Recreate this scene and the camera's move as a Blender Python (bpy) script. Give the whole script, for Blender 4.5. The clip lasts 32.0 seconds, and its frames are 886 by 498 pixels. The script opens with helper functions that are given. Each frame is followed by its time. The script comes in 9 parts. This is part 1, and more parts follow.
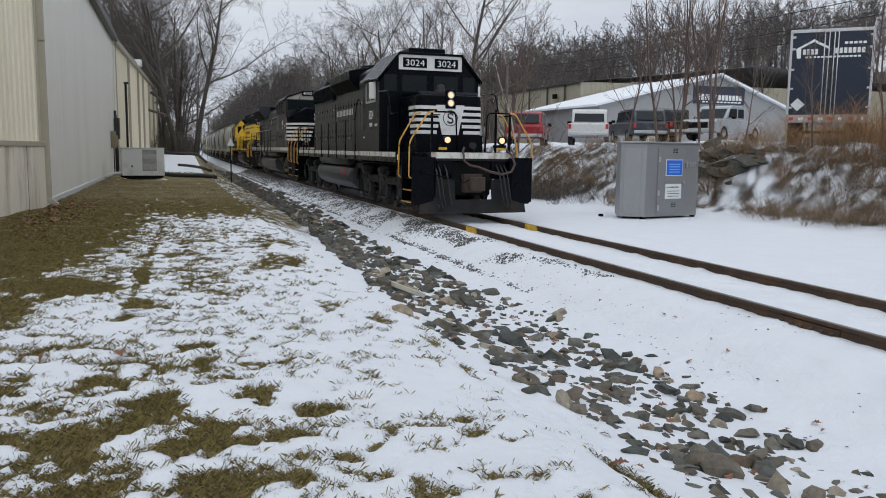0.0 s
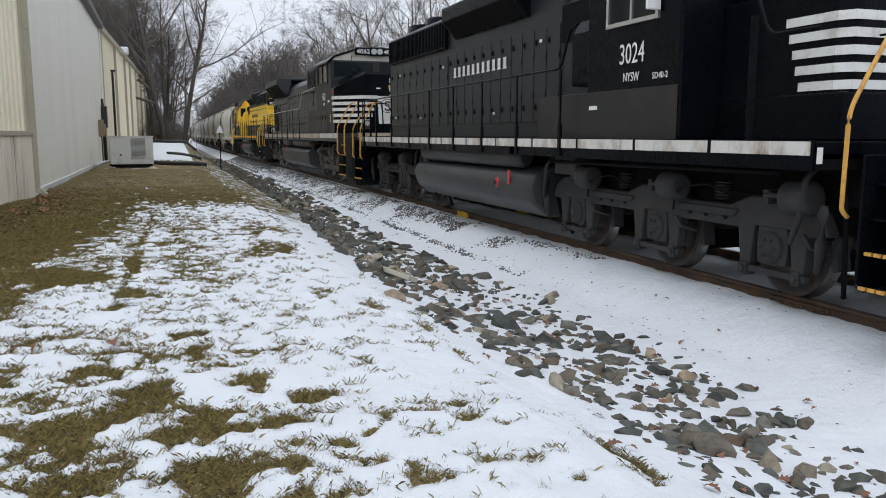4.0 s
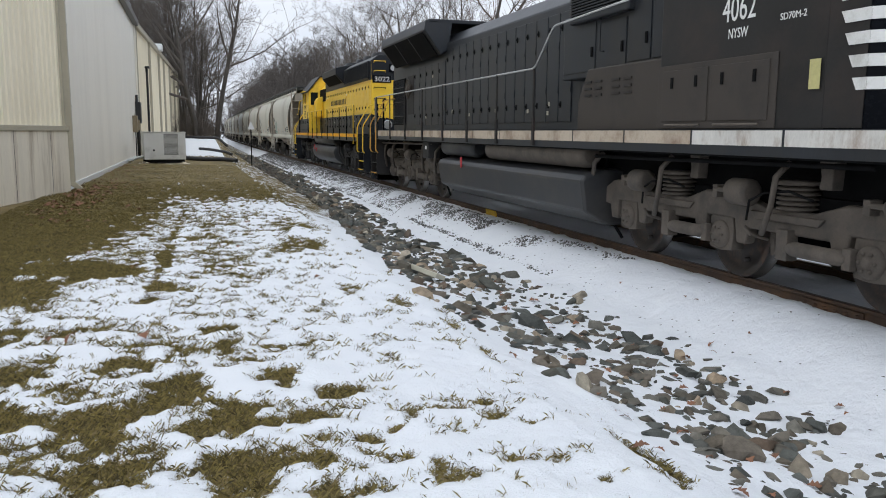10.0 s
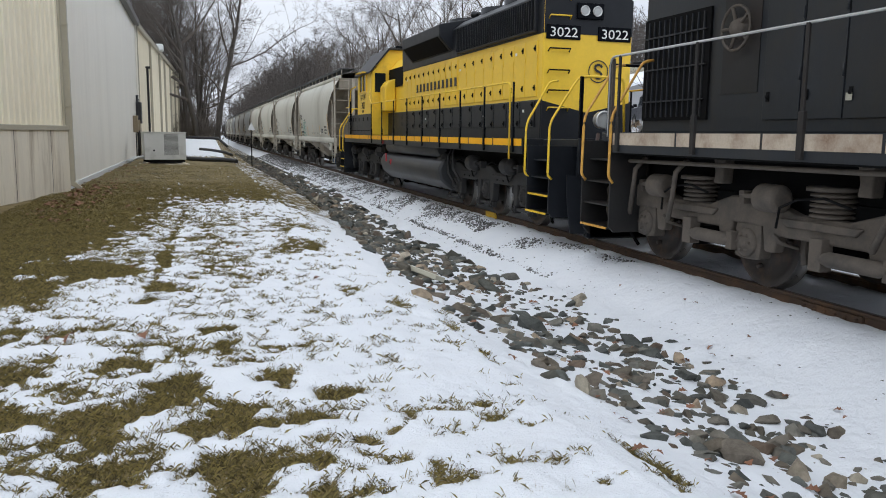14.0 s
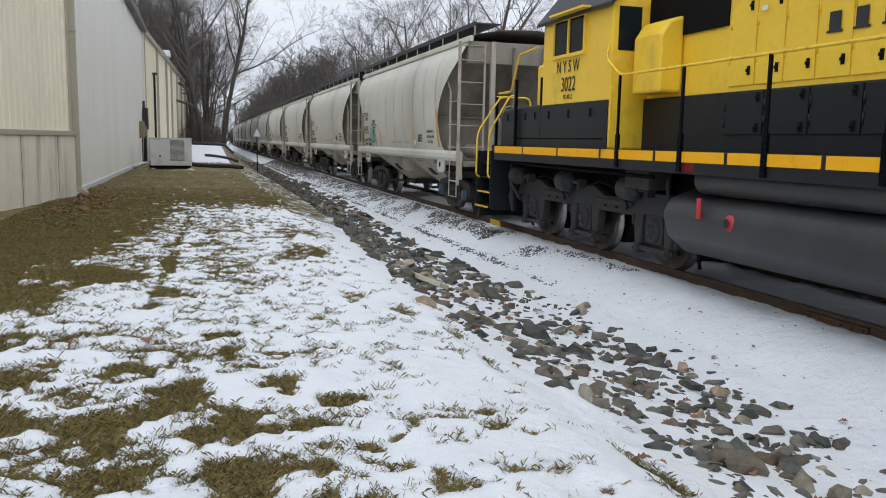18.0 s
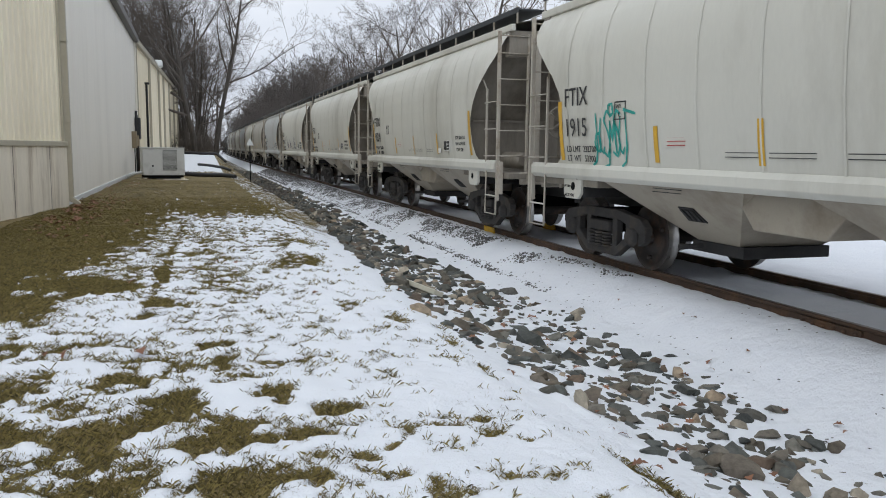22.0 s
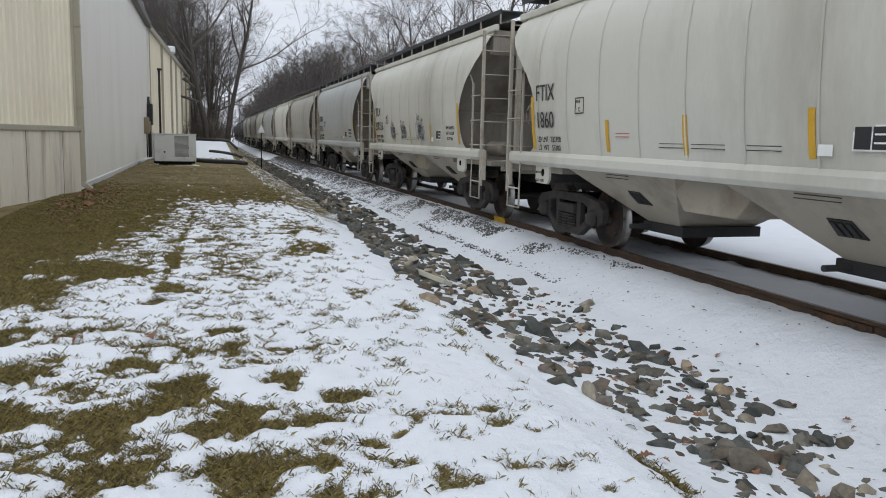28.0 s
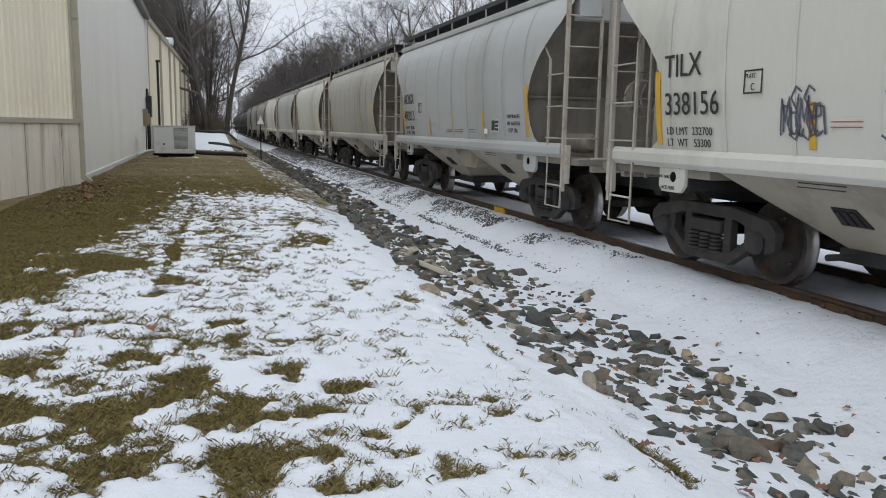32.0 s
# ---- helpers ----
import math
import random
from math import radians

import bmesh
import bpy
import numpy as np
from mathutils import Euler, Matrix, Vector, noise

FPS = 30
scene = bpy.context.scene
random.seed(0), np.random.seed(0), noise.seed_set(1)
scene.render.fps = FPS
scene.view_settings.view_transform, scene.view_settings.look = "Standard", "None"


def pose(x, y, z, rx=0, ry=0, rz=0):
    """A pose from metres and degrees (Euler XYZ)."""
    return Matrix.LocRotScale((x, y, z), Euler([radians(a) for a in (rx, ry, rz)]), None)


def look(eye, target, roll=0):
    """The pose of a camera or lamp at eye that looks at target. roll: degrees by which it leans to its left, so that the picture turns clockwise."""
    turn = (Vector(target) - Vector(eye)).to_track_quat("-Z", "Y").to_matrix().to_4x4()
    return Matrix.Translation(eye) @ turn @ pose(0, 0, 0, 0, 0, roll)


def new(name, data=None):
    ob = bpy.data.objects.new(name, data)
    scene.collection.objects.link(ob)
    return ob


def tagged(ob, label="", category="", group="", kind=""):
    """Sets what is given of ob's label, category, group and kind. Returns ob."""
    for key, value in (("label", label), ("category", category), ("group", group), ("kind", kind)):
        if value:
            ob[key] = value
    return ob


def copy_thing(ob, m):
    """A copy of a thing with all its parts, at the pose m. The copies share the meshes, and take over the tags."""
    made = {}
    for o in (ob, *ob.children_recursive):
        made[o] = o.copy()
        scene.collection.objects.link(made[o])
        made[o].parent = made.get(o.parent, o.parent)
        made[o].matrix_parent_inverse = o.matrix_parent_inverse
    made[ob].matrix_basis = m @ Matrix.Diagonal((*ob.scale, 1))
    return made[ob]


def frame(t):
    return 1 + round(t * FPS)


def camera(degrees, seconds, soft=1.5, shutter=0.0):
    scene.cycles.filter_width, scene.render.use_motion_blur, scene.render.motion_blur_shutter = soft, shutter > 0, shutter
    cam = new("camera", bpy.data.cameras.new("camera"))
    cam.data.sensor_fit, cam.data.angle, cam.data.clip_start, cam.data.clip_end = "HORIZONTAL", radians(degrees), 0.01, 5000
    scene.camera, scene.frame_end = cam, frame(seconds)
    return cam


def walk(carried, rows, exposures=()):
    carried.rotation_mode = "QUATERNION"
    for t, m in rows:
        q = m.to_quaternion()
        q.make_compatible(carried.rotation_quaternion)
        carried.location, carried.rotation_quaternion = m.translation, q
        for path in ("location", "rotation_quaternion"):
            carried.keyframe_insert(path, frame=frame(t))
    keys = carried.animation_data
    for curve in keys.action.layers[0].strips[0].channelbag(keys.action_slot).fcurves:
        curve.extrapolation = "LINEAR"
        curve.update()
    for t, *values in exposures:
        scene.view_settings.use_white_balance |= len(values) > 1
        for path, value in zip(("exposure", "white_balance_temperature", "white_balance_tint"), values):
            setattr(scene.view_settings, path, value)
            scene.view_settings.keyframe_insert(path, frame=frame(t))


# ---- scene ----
H, D = 1.606, 6.739          # eye above the railhead; track centre line east of the eye
cam = camera(58.51, 32.0, 1.0)
TURNS = [
    (0, 82.89, -0.74, -18.77),
    (0.5, 83.00, -0.77, -18.85),
    (1, 83.00, -0.83, -18.99),
    (1.5, 82.91, -0.87, -19.05),
    (2, 82.66, -0.83, -19.10),
    (2.5, 82.36, -0.66, -19.10),
    (3, 82.06, -0.43, -19.13),
    (3.5, 81.89, -0.23, -19.18),
    (5.5, 81.59, 0.56, -20.51),
    (6, 81.64, 0.47, -20.64),
    (6.5, 81.77, 0.10, -20.42),
    (7, 82.08, -0.47, -19.92),
    (7.5, 82.21, -0.80, -19.28),
    (8, 82.19, -0.81, -18.70),
    (8.5, 82.11, -0.69, -18.25),
    (9, 81.98, -0.53, -17.88),
    (9.5, 81.81, -0.44, -17.57),
    (10, 81.63, -0.43, -17.36),
    (10.5, 81.43, -0.44, -17.21),
    (11, 81.23, -0.45, -17.15),
    (11.5, 81.07, -0.50, -17.12),
    (12, 81.01, -0.47, -17.08),
    (12.5, 81.12, -0.55, -17.04),
    (13, 81.31, -0.58, -17.08),
    (13.5, 81.53, -0.66, -17.18),
    (14, 81.75, -0.73, -17.34),
    (14.5, 81.91, -0.75, -17.49),
    (16.5, 82.16, -0.84, -17.16),
    (17, 82.16, -0.91, -17.09),
    (17.5, 82.20, -0.99, -17.01),
    (18, 82.29, -1.10, -16.97),
    (18.5, 82.37, -1.06, -16.95),
    (19, 82.46, -0.96, -16.98),
    (19.5, 82.59, -0.89, -17.08),
    (20, 82.80, -0.84, -17.21),
    (20.5, 83.01, -0.82, -17.34),
    (21, 83.11, -0.77, -17.43),
    (21.5, 83.04, -0.73, -17.46),
    (22, 82.82, -0.63, -17.47),
    (22.5, 82.60, -0.57, -17.44),
    (23, 82.41, -0.65, -17.46),
    (23.5, 82.27, -0.75, -17.47),
    (24, 82.11, -0.91, -17.42),
    (24.5, 81.93, -1.01, -17.36),
    (25, 81.75, -1.08, -17.35),
    (25.5, 81.68, -1.20, -17.34),
    (27.5, 82.04, -1.32, -16.81),
    (28, 82.05, -1.30, -16.67),
    (28.5, 81.97, -1.25, -16.57),
    (29, 81.89, -1.21, -16.49),
    (29.5, 81.84, -1.14, -16.44),
    (30, 81.78, -1.06, -16.41),
    (30.5, 81.72, -1.03, -16.46),
    (31, 81.62, -1.02, -16.61),
    (31.5, 81.49, -0.98, -16.69),
    (32, 81.38, -0.99, -16.70),
]
walk(cam, [(t, pose(0, 0, H, rx, ry, rz)) for t, rx, ry, rz in TURNS],
     ((0.0, 0.02), (2.0, 0.13), (3.0, 0.25), (6.0, 0.41), (8.0, 0.43), (13.0, 0.4), (20.0, 0.31), (28.0, 0.22), (32.0, 0.23)))


# ---- overcast winter daylight ----
def build_world():
    w = bpy.data.worlds.new("overcast")
    scene.world = w
    w.use_nodes = True
    nt = w.node_tree
    nt.nodes.clear()
    N, L = nt.nodes.new, nt.links.new
    sky = N("ShaderNodeTexSky")
    sky.sky_type = "NISHITA"
    sky.sun_disc = False
    sky.sun_elevation, sky.sun_rotation = radians(60), radians(207)
    sky.air_density, sky.dust_density, sky.ozone_density = 1.0, 3.0, 1.0
    bw = N("ShaderNodeHueSaturation")
    bw.inputs["Saturation"].default_value = 0.3
    L(sky.outputs[0], bw.inputs["Color"])
    tc = N("ShaderNodeTexCoord")
    mp = N("ShaderNodeMapping")
    mp.inputs["Scale"].default_value = (1.0, 1.0, 3.2)
    L(tc.outputs["Generated"], mp.inputs[0])
    no = N("ShaderNodeTexNoise")
    no.inputs["Scale"].default_value, no.inputs["Detail"].default_value, no.inputs["Roughness"].default_value = 2.6, 6, 0.55
    L(mp.outputs[0], no.inputs["Vector"])
    ramp = N("ShaderNodeValToRGB")
    ramp.color_ramp.elements[0].position, ramp.color_ramp.elements[0].color = 0.34, (5.7, 6.2, 7.1, 1)
    ramp.color_ramp.elements[1].position, ramp.color_ramp.elements[1].color = 0.66, (7.6, 8.0, 8.7, 1)
    L(no.outputs[0], ramp.inputs[0])
    mix = N("ShaderNodeMix")
    mix.data_type = "RGBA"
    mix.inputs[0].default_value = 0.85
    L(bw.outputs[0], mix.inputs[6])
    L(ramp.outputs[0], mix.inputs[7])
    sep = N("ShaderNodeSeparateXYZ")
    L(tc.outputs["Generated"], sep.inputs[0])
    up = N("ShaderNodeMapRange")
    up.inputs[1].default_value, up.inputs[2].default_value, up.inputs[3].default_value, up.inputs[4].default_value = 0.1, 0.8, 0.103, 0.122
    L(sep.outputs[2], up.inputs[0])
    bg = N("ShaderNodeBackground")
    L(up.outputs[0], bg.inputs["Strength"])
    L(mix.outputs[2], bg.inputs["Color"])
    out = N("ShaderNodeOutputWorld")
    L(bg.outputs[0], out.inputs[0])
    s = bpy.data.lights.new("sun", "SUN")
    s.energy, s.angle, s.color = 0.7, radians(70), (0.93, 0.98, 1.0)
    so = new("sun", s)
    so.matrix_world = look((-6, -12, 24), (0, 0, 0))


build_world()


# ---- materials ----
MATS = {}


def mat(name, col, rough=0.6, metal=0.0, var=0.12, scale=6.0, fine=60.0, bump=0.15, dist=0.01, spec=0.5, dirt=None, dirt_amt=0.0, dirt_scale=1.2, stretch=(1, 1, 1), rand=0.0):
    """Base colour with coarse and fine variation, an optional second tone in patches, roughness variation and fine relief."""
    if name in MATS:
        return MATS[name]
    m = bpy.data.materials.new(name)
    m.use_nodes = True
    nt = m.node_tree
    N, L = nt.nodes.new, nt.links.new
    b = nt.nodes["Principled BSDF"]
    b.inputs["Metallic"].default_value = metal
    b.inputs["Specular IOR Level"].default_value = spec
    tc = N("ShaderNodeTexCoord")
    mp = N("ShaderNodeMapping")
    mp.inputs["Scale"].default_value = stretch
    L(tc.outputs["Object"], mp.inputs[0])
    n1, n2 = N("ShaderNodeTexNoise"), N("ShaderNodeTexNoise")
    for n, s in ((n1, scale), (n2, fine)):
        n.inputs["Scale"].default_value, n.inputs["Detail"].default_value, n.inputs["Roughness"].default_value = s, 4, 0.6
        L(mp.outputs[0], n.inputs["Vector"])
    add = N("ShaderNodeMath")
    add.operation = "MULTIPLY_ADD"
    L(n1.outputs[0], add.inputs[0])
    add.inputs[1].default_value = 0.6
    half = N("ShaderNodeMath")
    half.operation = "MULTIPLY"
    L(n2.outputs[0], half.inputs[0])
    half.inputs[1].default_value = 0.4
    L(half.outputs[0], add.inputs[2])
    src = add.outputs[0]
    if rand:
        oi = N("ShaderNodeObjectInfo")
        ge = N("ShaderNodeNewGeometry")
        pl = N("ShaderNodeMath")
        L(oi.outputs["Random"], pl.inputs[0])
        L(ge.outputs["Random Per Island"], pl.inputs[1])
        fr = N("ShaderNodeMath")
        fr.operation = "FRACT"
        L(pl.outputs[0], fr.inputs[0])
        mx = N("ShaderNodeMix")
        mx.inputs[0].default_value = rand
        L(src, mx.inputs[2])
        L(fr.outputs[0], mx.inputs[3])
        src = mx.outputs[0]
    r = N("ShaderNodeValToRGB")
    r.color_ramp.elements[0].position, r.color_ramp.elements[1].position = (0.3, 0.7) if not rand else (0.1, 0.9)
    r.color_ramp.elements[0].color = (*[max(0, c * (1 - var)) for c in col], 1)
    r.color_ramp.elements[1].color = (*[min(1, c * (1 + var)) for c in col], 1)
    L(src, r.inputs[0])
    colour = r.outputs[0]
    if dirt:
        n3 = N("ShaderNodeTexNoise")
        n3.inputs["Scale"].default_value, n3.inputs["Detail"].default_value, n3.inputs["Roughness"].default_value = dirt_scale, 8, 0.68
        L(mp.outputs[0], n3.inputs["Vector"])
        r3 = N("ShaderNodeValToRGB")
        r3.color_ramp.elements[0].position, r3.color_ramp.elements[1].position = 0.62 - dirt_amt * 0.3, 0.72
        L(n3.outputs[0], r3.inputs[0])
        mx = N("ShaderNodeMix")
        mx.data_type = "RGBA"
        L(r3.outputs[0], mx.inputs[0])
        L(colour, mx.inputs[6])
        mx.inputs[7].default_value = (*dirt, 1)
        colour = mx.outputs[2]
    L(colour, b.inputs["Base Color"])
    rr = N("ShaderNodeMapRange")
    rr.inputs[3].default_value, rr.inputs[4].default_value = max(0.03, rough - 0.12), min(1, rough + 0.12)
    L(add.outputs[0], rr.inputs[0])
    L(rr.outputs[0], b.inputs["Roughness"])
    if bump:
        bp = N("ShaderNodeBump")
        bp.inputs["Strength"].default_value, bp.inputs["Distance"].default_value = bump, dist
        L(add.outputs[0], bp.inputs["Height"])
        L(bp.outputs[0], b.inputs["Normal"])
    MATS[name] = m
    return m


def glow(name, col, strength):
    m = bpy.data.materials.new(name)
    m.use_nodes = True
    b = m.node_tree.nodes["Principled BSDF"]
    b.inputs["Base Color"].default_value = (*col, 1)
    b.inputs["Emission Color"].default_value = (*col, 1)
    b.inputs["Emission Strength"].default_value = strength
    return m


def glass(name, tint, rough=0.03):
    """Dark cab glazing."""
    m = bpy.data.materials.new(name)
    m.use_nodes = True
    b = m.node_tree.nodes["Principled BSDF"]
    b.inputs["Base Color"].default_value = (*tint, 1)
    b.inputs["Roughness"].default_value = rough
    b.inputs["Specular IOR Level"].default_value = 0.1
    return m


BLACK = mat("loco_black", (0.0032, 0.0042, 0.0065), 0.28, var=0.3, scale=1.5, fine=25, bump=0.05, spec=0.06, dirt=(0.0065, 0.007, 0.0085), dirt_amt=0.3, dirt_scale=1.1)
# Dusty black hood paint; its sky reflection is put into the lighter bluish base.
HOODSHEEN = mat("worn_dark_blue_grey", (0.022, 0.0255, 0.031), 0.4, var=0.2, scale=0.9, fine=30, bump=0.09, dist=0.02, spec=0.3, dirt=(0.03, 0.029, 0.028), dirt_amt=0.4, dirt_scale=1.3, stretch=(1, 1, 0.4))
PLOW = mat("scuffed_plow_steel", (0.011, 0.0115, 0.013), 0.55, var=0.35, scale=3, fine=40, bump=0.15, spec=0.2, dirt=(0.034, 0.023, 0.015), dirt_amt=0.45, dirt_scale=2.2)
CASTING = mat("freight_truck_casting", (0.042, 0.04, 0.039), 0.75, var=0.3, scale=5, fine=60, bump=0.3, spec=0.2, dirt=(0.075, 0.062, 0.05), dirt_amt=0.4, dirt_scale=4)
GREYBLACK = mat("dusty_black", (0.022, 0.0215, 0.0215), 0.5, var=0.25, scale=1.5, fine=30, bump=0.06, spec=0.25, dirt=(0.04, 0.031, 0.028), dirt_amt=0.5)
YELLOW = mat("loco_yellow", (0.86, 0.56, 0.04), 0.4, var=0.08, scale=1.2, fine=20, bump=0.05, dirt=(0.6, 0.38, 0.05), dirt_amt=0.25)
WHITE = mat("loco_white", (0.72, 0.72, 0.7), 0.5, var=0.08, bump=0.05, dirt=(0.42, 0.4, 0.36), dirt_amt=0.35, dirt_scale=3)
SILLWHITE = mat("worn_white_stripe", (0.62, 0.6, 0.56), 0.6, var=0.15, bump=0.1, dirt=(0.22, 0.13, 0.07), dirt_amt=0.5, dirt_scale=4, stretch=(1, 1, 0.4))
TANSTRIPE = mat("worn_tan_stripe", (0.5, 0.42, 0.33), 0.65, var=0.2, bump=0.1, dirt=(0.17, 0.1, 0.06), dirt_amt=0.6, dirt_scale=3)
ORANGE = mat("handrail_orange", (0.62, 0.33, 0.06), 0.5, var=0.15, dirt=(0.35, 0.16, 0.04), dirt_amt=0.4, dirt_scale=7)
RAILYEL = mat("handrail_yellow", (0.8, 0.52, 0.03), 0.5, var=0.12, dirt=(0.4, 0.25, 0.04), dirt_amt=0.3, dirt_scale=7)
SILLYEL = mat("sill_yellow", (0.86, 0.42, 0.006), 0.55, spec=0.3, var=0.08, dirt=(0.6, 0.27, 0.01), dirt_amt=0.25, dirt_scale=3)
TRUCKDARK = mat("truck_grime", (0.036, 0.0355, 0.036), 0.7, spec=0.2, var=0.3, scale=4, fine=50, bump=0.35, dirt=(0.045, 0.042, 0.039), dirt_amt=0.45, dirt_scale=3)
TRUCKTAN = mat("truck_dust", (0.1, 0.083, 0.068), 0.85, var=0.25, scale=4, fine=50, bump=0.35, dirt=(0.05, 0.045, 0.04), dirt_amt=0.5, dirt_scale=3)
TANKGREY = mat("tank_grey", (0.035, 0.0365, 0.039), 0.42, spec=0.3, var=0.2, scale=1.2, fine=30, bump=0.08, dirt=(0.055, 0.052, 0.049), dirt_amt=0.5, dirt_scale=1.0)
WHEEL = mat("wheel_steel", (0.04, 0.034, 0.031), 0.6, 0.4, var=0.3, scale=5, bump=0.2, dirt=(0.12, 0.07, 0.045), dirt_amt=0.4, dirt_scale=3)
TREAD = mat("wheel_tread", (0.32, 0.31, 0.3), 0.3, 0.9, var=0.2)
DARK = mat("underframe_dark", (0.01, 0.01, 0.0105), 0.85, spec=0.05, var=0.3, bump=0.2)
GRILLE = mat("grille_dark", (0.006, 0.006, 0.0065), 0.8, spec=0.1, var=0.2)
CABGLASS = glass("cab_glass", (0.012, 0.016, 0.018))
LAMP = glow("headlight_lit", (1.0, 0.68, 0.38), 0.72)
LENS = glass("lens_clear", (0.45, 0.46, 0.46), 0.15)
RED = mat("red_paint", (0.45, 0.03, 0.04), 0.5)
LETTERW = mat("white_lettering", (0.78, 0.78, 0.76), 0.55, var=0.06)
LETTERK = mat("black_lettering", (0.02, 0.02, 0.022), 0.55, var=0.1)
HOPPER = mat("hopper_grey", (0.6, 0.59, 0.525), 0.5, var=0.05, scale=0.8, fine=25, bump=0.05, dirt=(0.44, 0.425, 0.365), dirt_amt=0.45, dirt_scale=0.6, stretch=(1, 1, 0.35))
HOPPERL = mat("hopper_fittings", (0.42, 0.385, 0.325), 0.6, var=0.15, scale=3, bump=0.08, dirt=(0.26, 0.21, 0.155), dirt_amt=0.45, dirt_scale=3)
# Car ends: brown stains, plus the shade between cars put into the base colour.
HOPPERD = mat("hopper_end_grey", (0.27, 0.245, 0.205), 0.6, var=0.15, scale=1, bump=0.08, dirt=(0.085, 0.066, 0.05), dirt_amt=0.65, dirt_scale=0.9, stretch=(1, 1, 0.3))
HOPPERB = mat("hopper_bay_grey", (0.37, 0.33, 0.265), 0.6, var=0.1, scale=1, bump=0.08, dirt=(0.22, 0.18, 0.135), dirt_amt=0.5, dirt_scale=1.1)
BOARD = mat("running_board", (0.05, 0.055, 0.06), 0.7, 0.3, var=0.2)
REFLECT = mat("reflector_strip", (0.62, 0.36, 0.03), 0.35, var=0.15, scale=8)
TEAL = mat("teal_spray", (0.02, 0.33, 0.28), 0.5, var=0.1)
SPRAYK = mat("dark_spray", (0.1, 0.1, 0.13), 0.6, var=0.2)
BLUECAP = mat("blue_cap", (0.03, 0.06, 0.11), 0.5, var=0.3)
RAIL = mat("rail_rust", (0.052, 0.03, 0.018), 0.75, 0.1, var=0.3, scale=5, fine=60, bump=0.3, dirt=(0.11, 0.055, 0.025), dirt_amt=0.4, dirt_scale=3)
RAILTOP = mat("rail_worn_top", (0.2, 0.17, 0.15), 0.35, 0.8, var=0.25, scale=3, stretch=(1, 0.2, 1))
MARK = mat("rail_yellow_paint", (0.55, 0.33, 0.015), 0.7, var=0.25, scale=12, dirt=(0.2, 0.12, 0.03), dirt_amt=0.4, dirt_scale=10)
GRAVEL = mat("ballast_gravel", (0.13, 0.127, 0.125), 0.85, var=0.6, scale=9, fine=60, bump=0.4, rand=0.7)
LEAF = mat("oak_leaf", (0.19, 0.085, 0.045), 0.7, var=0.35, scale=20, rand=0.6)
GRASS = mat("matted_grass", (0.172, 0.136, 0.043), 0.8, var=0.75, scale=2, rand=0.75, bump=0)
BARK = mat("bark", (0.07, 0.061, 0.053), 0.9, var=0.35, scale=6, fine=60, bump=0.5, stretch=(1, 1, 0.3))
TWIG = mat("twigs", (0.1, 0.085, 0.073), 0.9, var=0.3, scale=2, bump=0)
TWIGRED = mat("young_twigs", (0.14, 0.1, 0.082), 0.9, var=0.3, scale=2, bump=0)
BRUSH = mat("dry_brush", (0.2, 0.14, 0.085), 0.9, var=0.4, scale=3, bump=0, rand=0.5)
CEDAR = mat("rusty_evergreen", (0.22, 0.12, 0.05), 0.9, var=0.5, scale=3, bump=0, rand=0.6)
SIDING = mat("cream_metal_siding", (0.84, 0.77, 0.6), 0.5, var=0.05, scale=0.7, bump=0.03, dirt=(0.75, 0.68, 0.52), dirt_amt=0.4, dirt_scale=0.5, stretch=(1, 1, 0.25))
SIDINGG = mat("grey_metal_siding", (0.83, 0.8, 0.72), 0.5, var=0.04, scale=0.6, bump=0.03, dirt=(0.75, 0.72, 0.64), dirt_amt=0.4, dirt_scale=0.4, stretch=(1, 1, 0.2))
CONCRETE = mat("stained_concrete", (0.72, 0.66, 0.54), 0.85, var=0.12, scale=2, fine=40, bump=0.2, dirt=(0.36, 0.29, 0.2), dirt_amt=0.3, dirt_scale=1.7, stretch=(1, 1, 0.13))
TRIM = mat("building_trim", (0.4, 0.365, 0.28), 0.5, var=0.08)
DARKTRIM = mat("eave_dark_trim", (0.07, 0.065, 0.06), 0.5, var=0.15)
ROOFM = mat("metal_roof", (0.4, 0.38, 0.34), 0.5, var=0.06)
ACGREY = mat("unit_grey", (0.55, 0.55, 0.52), 0.45, var=0.05, dirt=(0.36, 0.35, 0.33), dirt_amt=0.3)
PIPE = mat("black_pipe", (0.016, 0.016, 0.018), 0.5, var=0.2)
CABALU = mat("aluminium_cabinet", (0.3, 0.305, 0.31), 0.45, 0.6, var=0.1, scale=0.8, fine=20, bump=0.05, stretch=(1, 1, 0.4))
BLUE = mat("blue_sign", (0.015, 0.13, 0.6), 0.4, var=0.05)
SIGNW = mat("sign_white", (0.66, 0.68, 0.68), 0.4, var=0.05)
NAVY = mat("trailer_navy", (0.006, 0.014, 0.032), 0.35, var=0.2, scale=1)
CHROME = mat("bare_aluminium", (0.55, 0.55, 0.55), 0.35, 0.85, var=0.1)
TYRE = mat("tyre_rubber", (0.02, 0.02, 0.02), 0.85, var=0.2)
CARGLASS = glass("car_glass", (0.03, 0.035, 0.04), 0.05)
SNOW = mat("snow_white", (0.8, 0.82, 0.85), 0.7, var=0.03, scale=3, bump=0.3)
BARNWALL = mat("far_siding", (0.4, 0.37, 0.28), 0.6, var=0.05, stretch=(1, 1, 0.2))
BARNGREY = mat("far_siding_grey", (0.3, 0.3, 0.3), 0.6, var=0.05, stretch=(1, 1, 0.2))
WIRE = mat("cable_black", (0.02, 0.02, 0.02), 0.7)
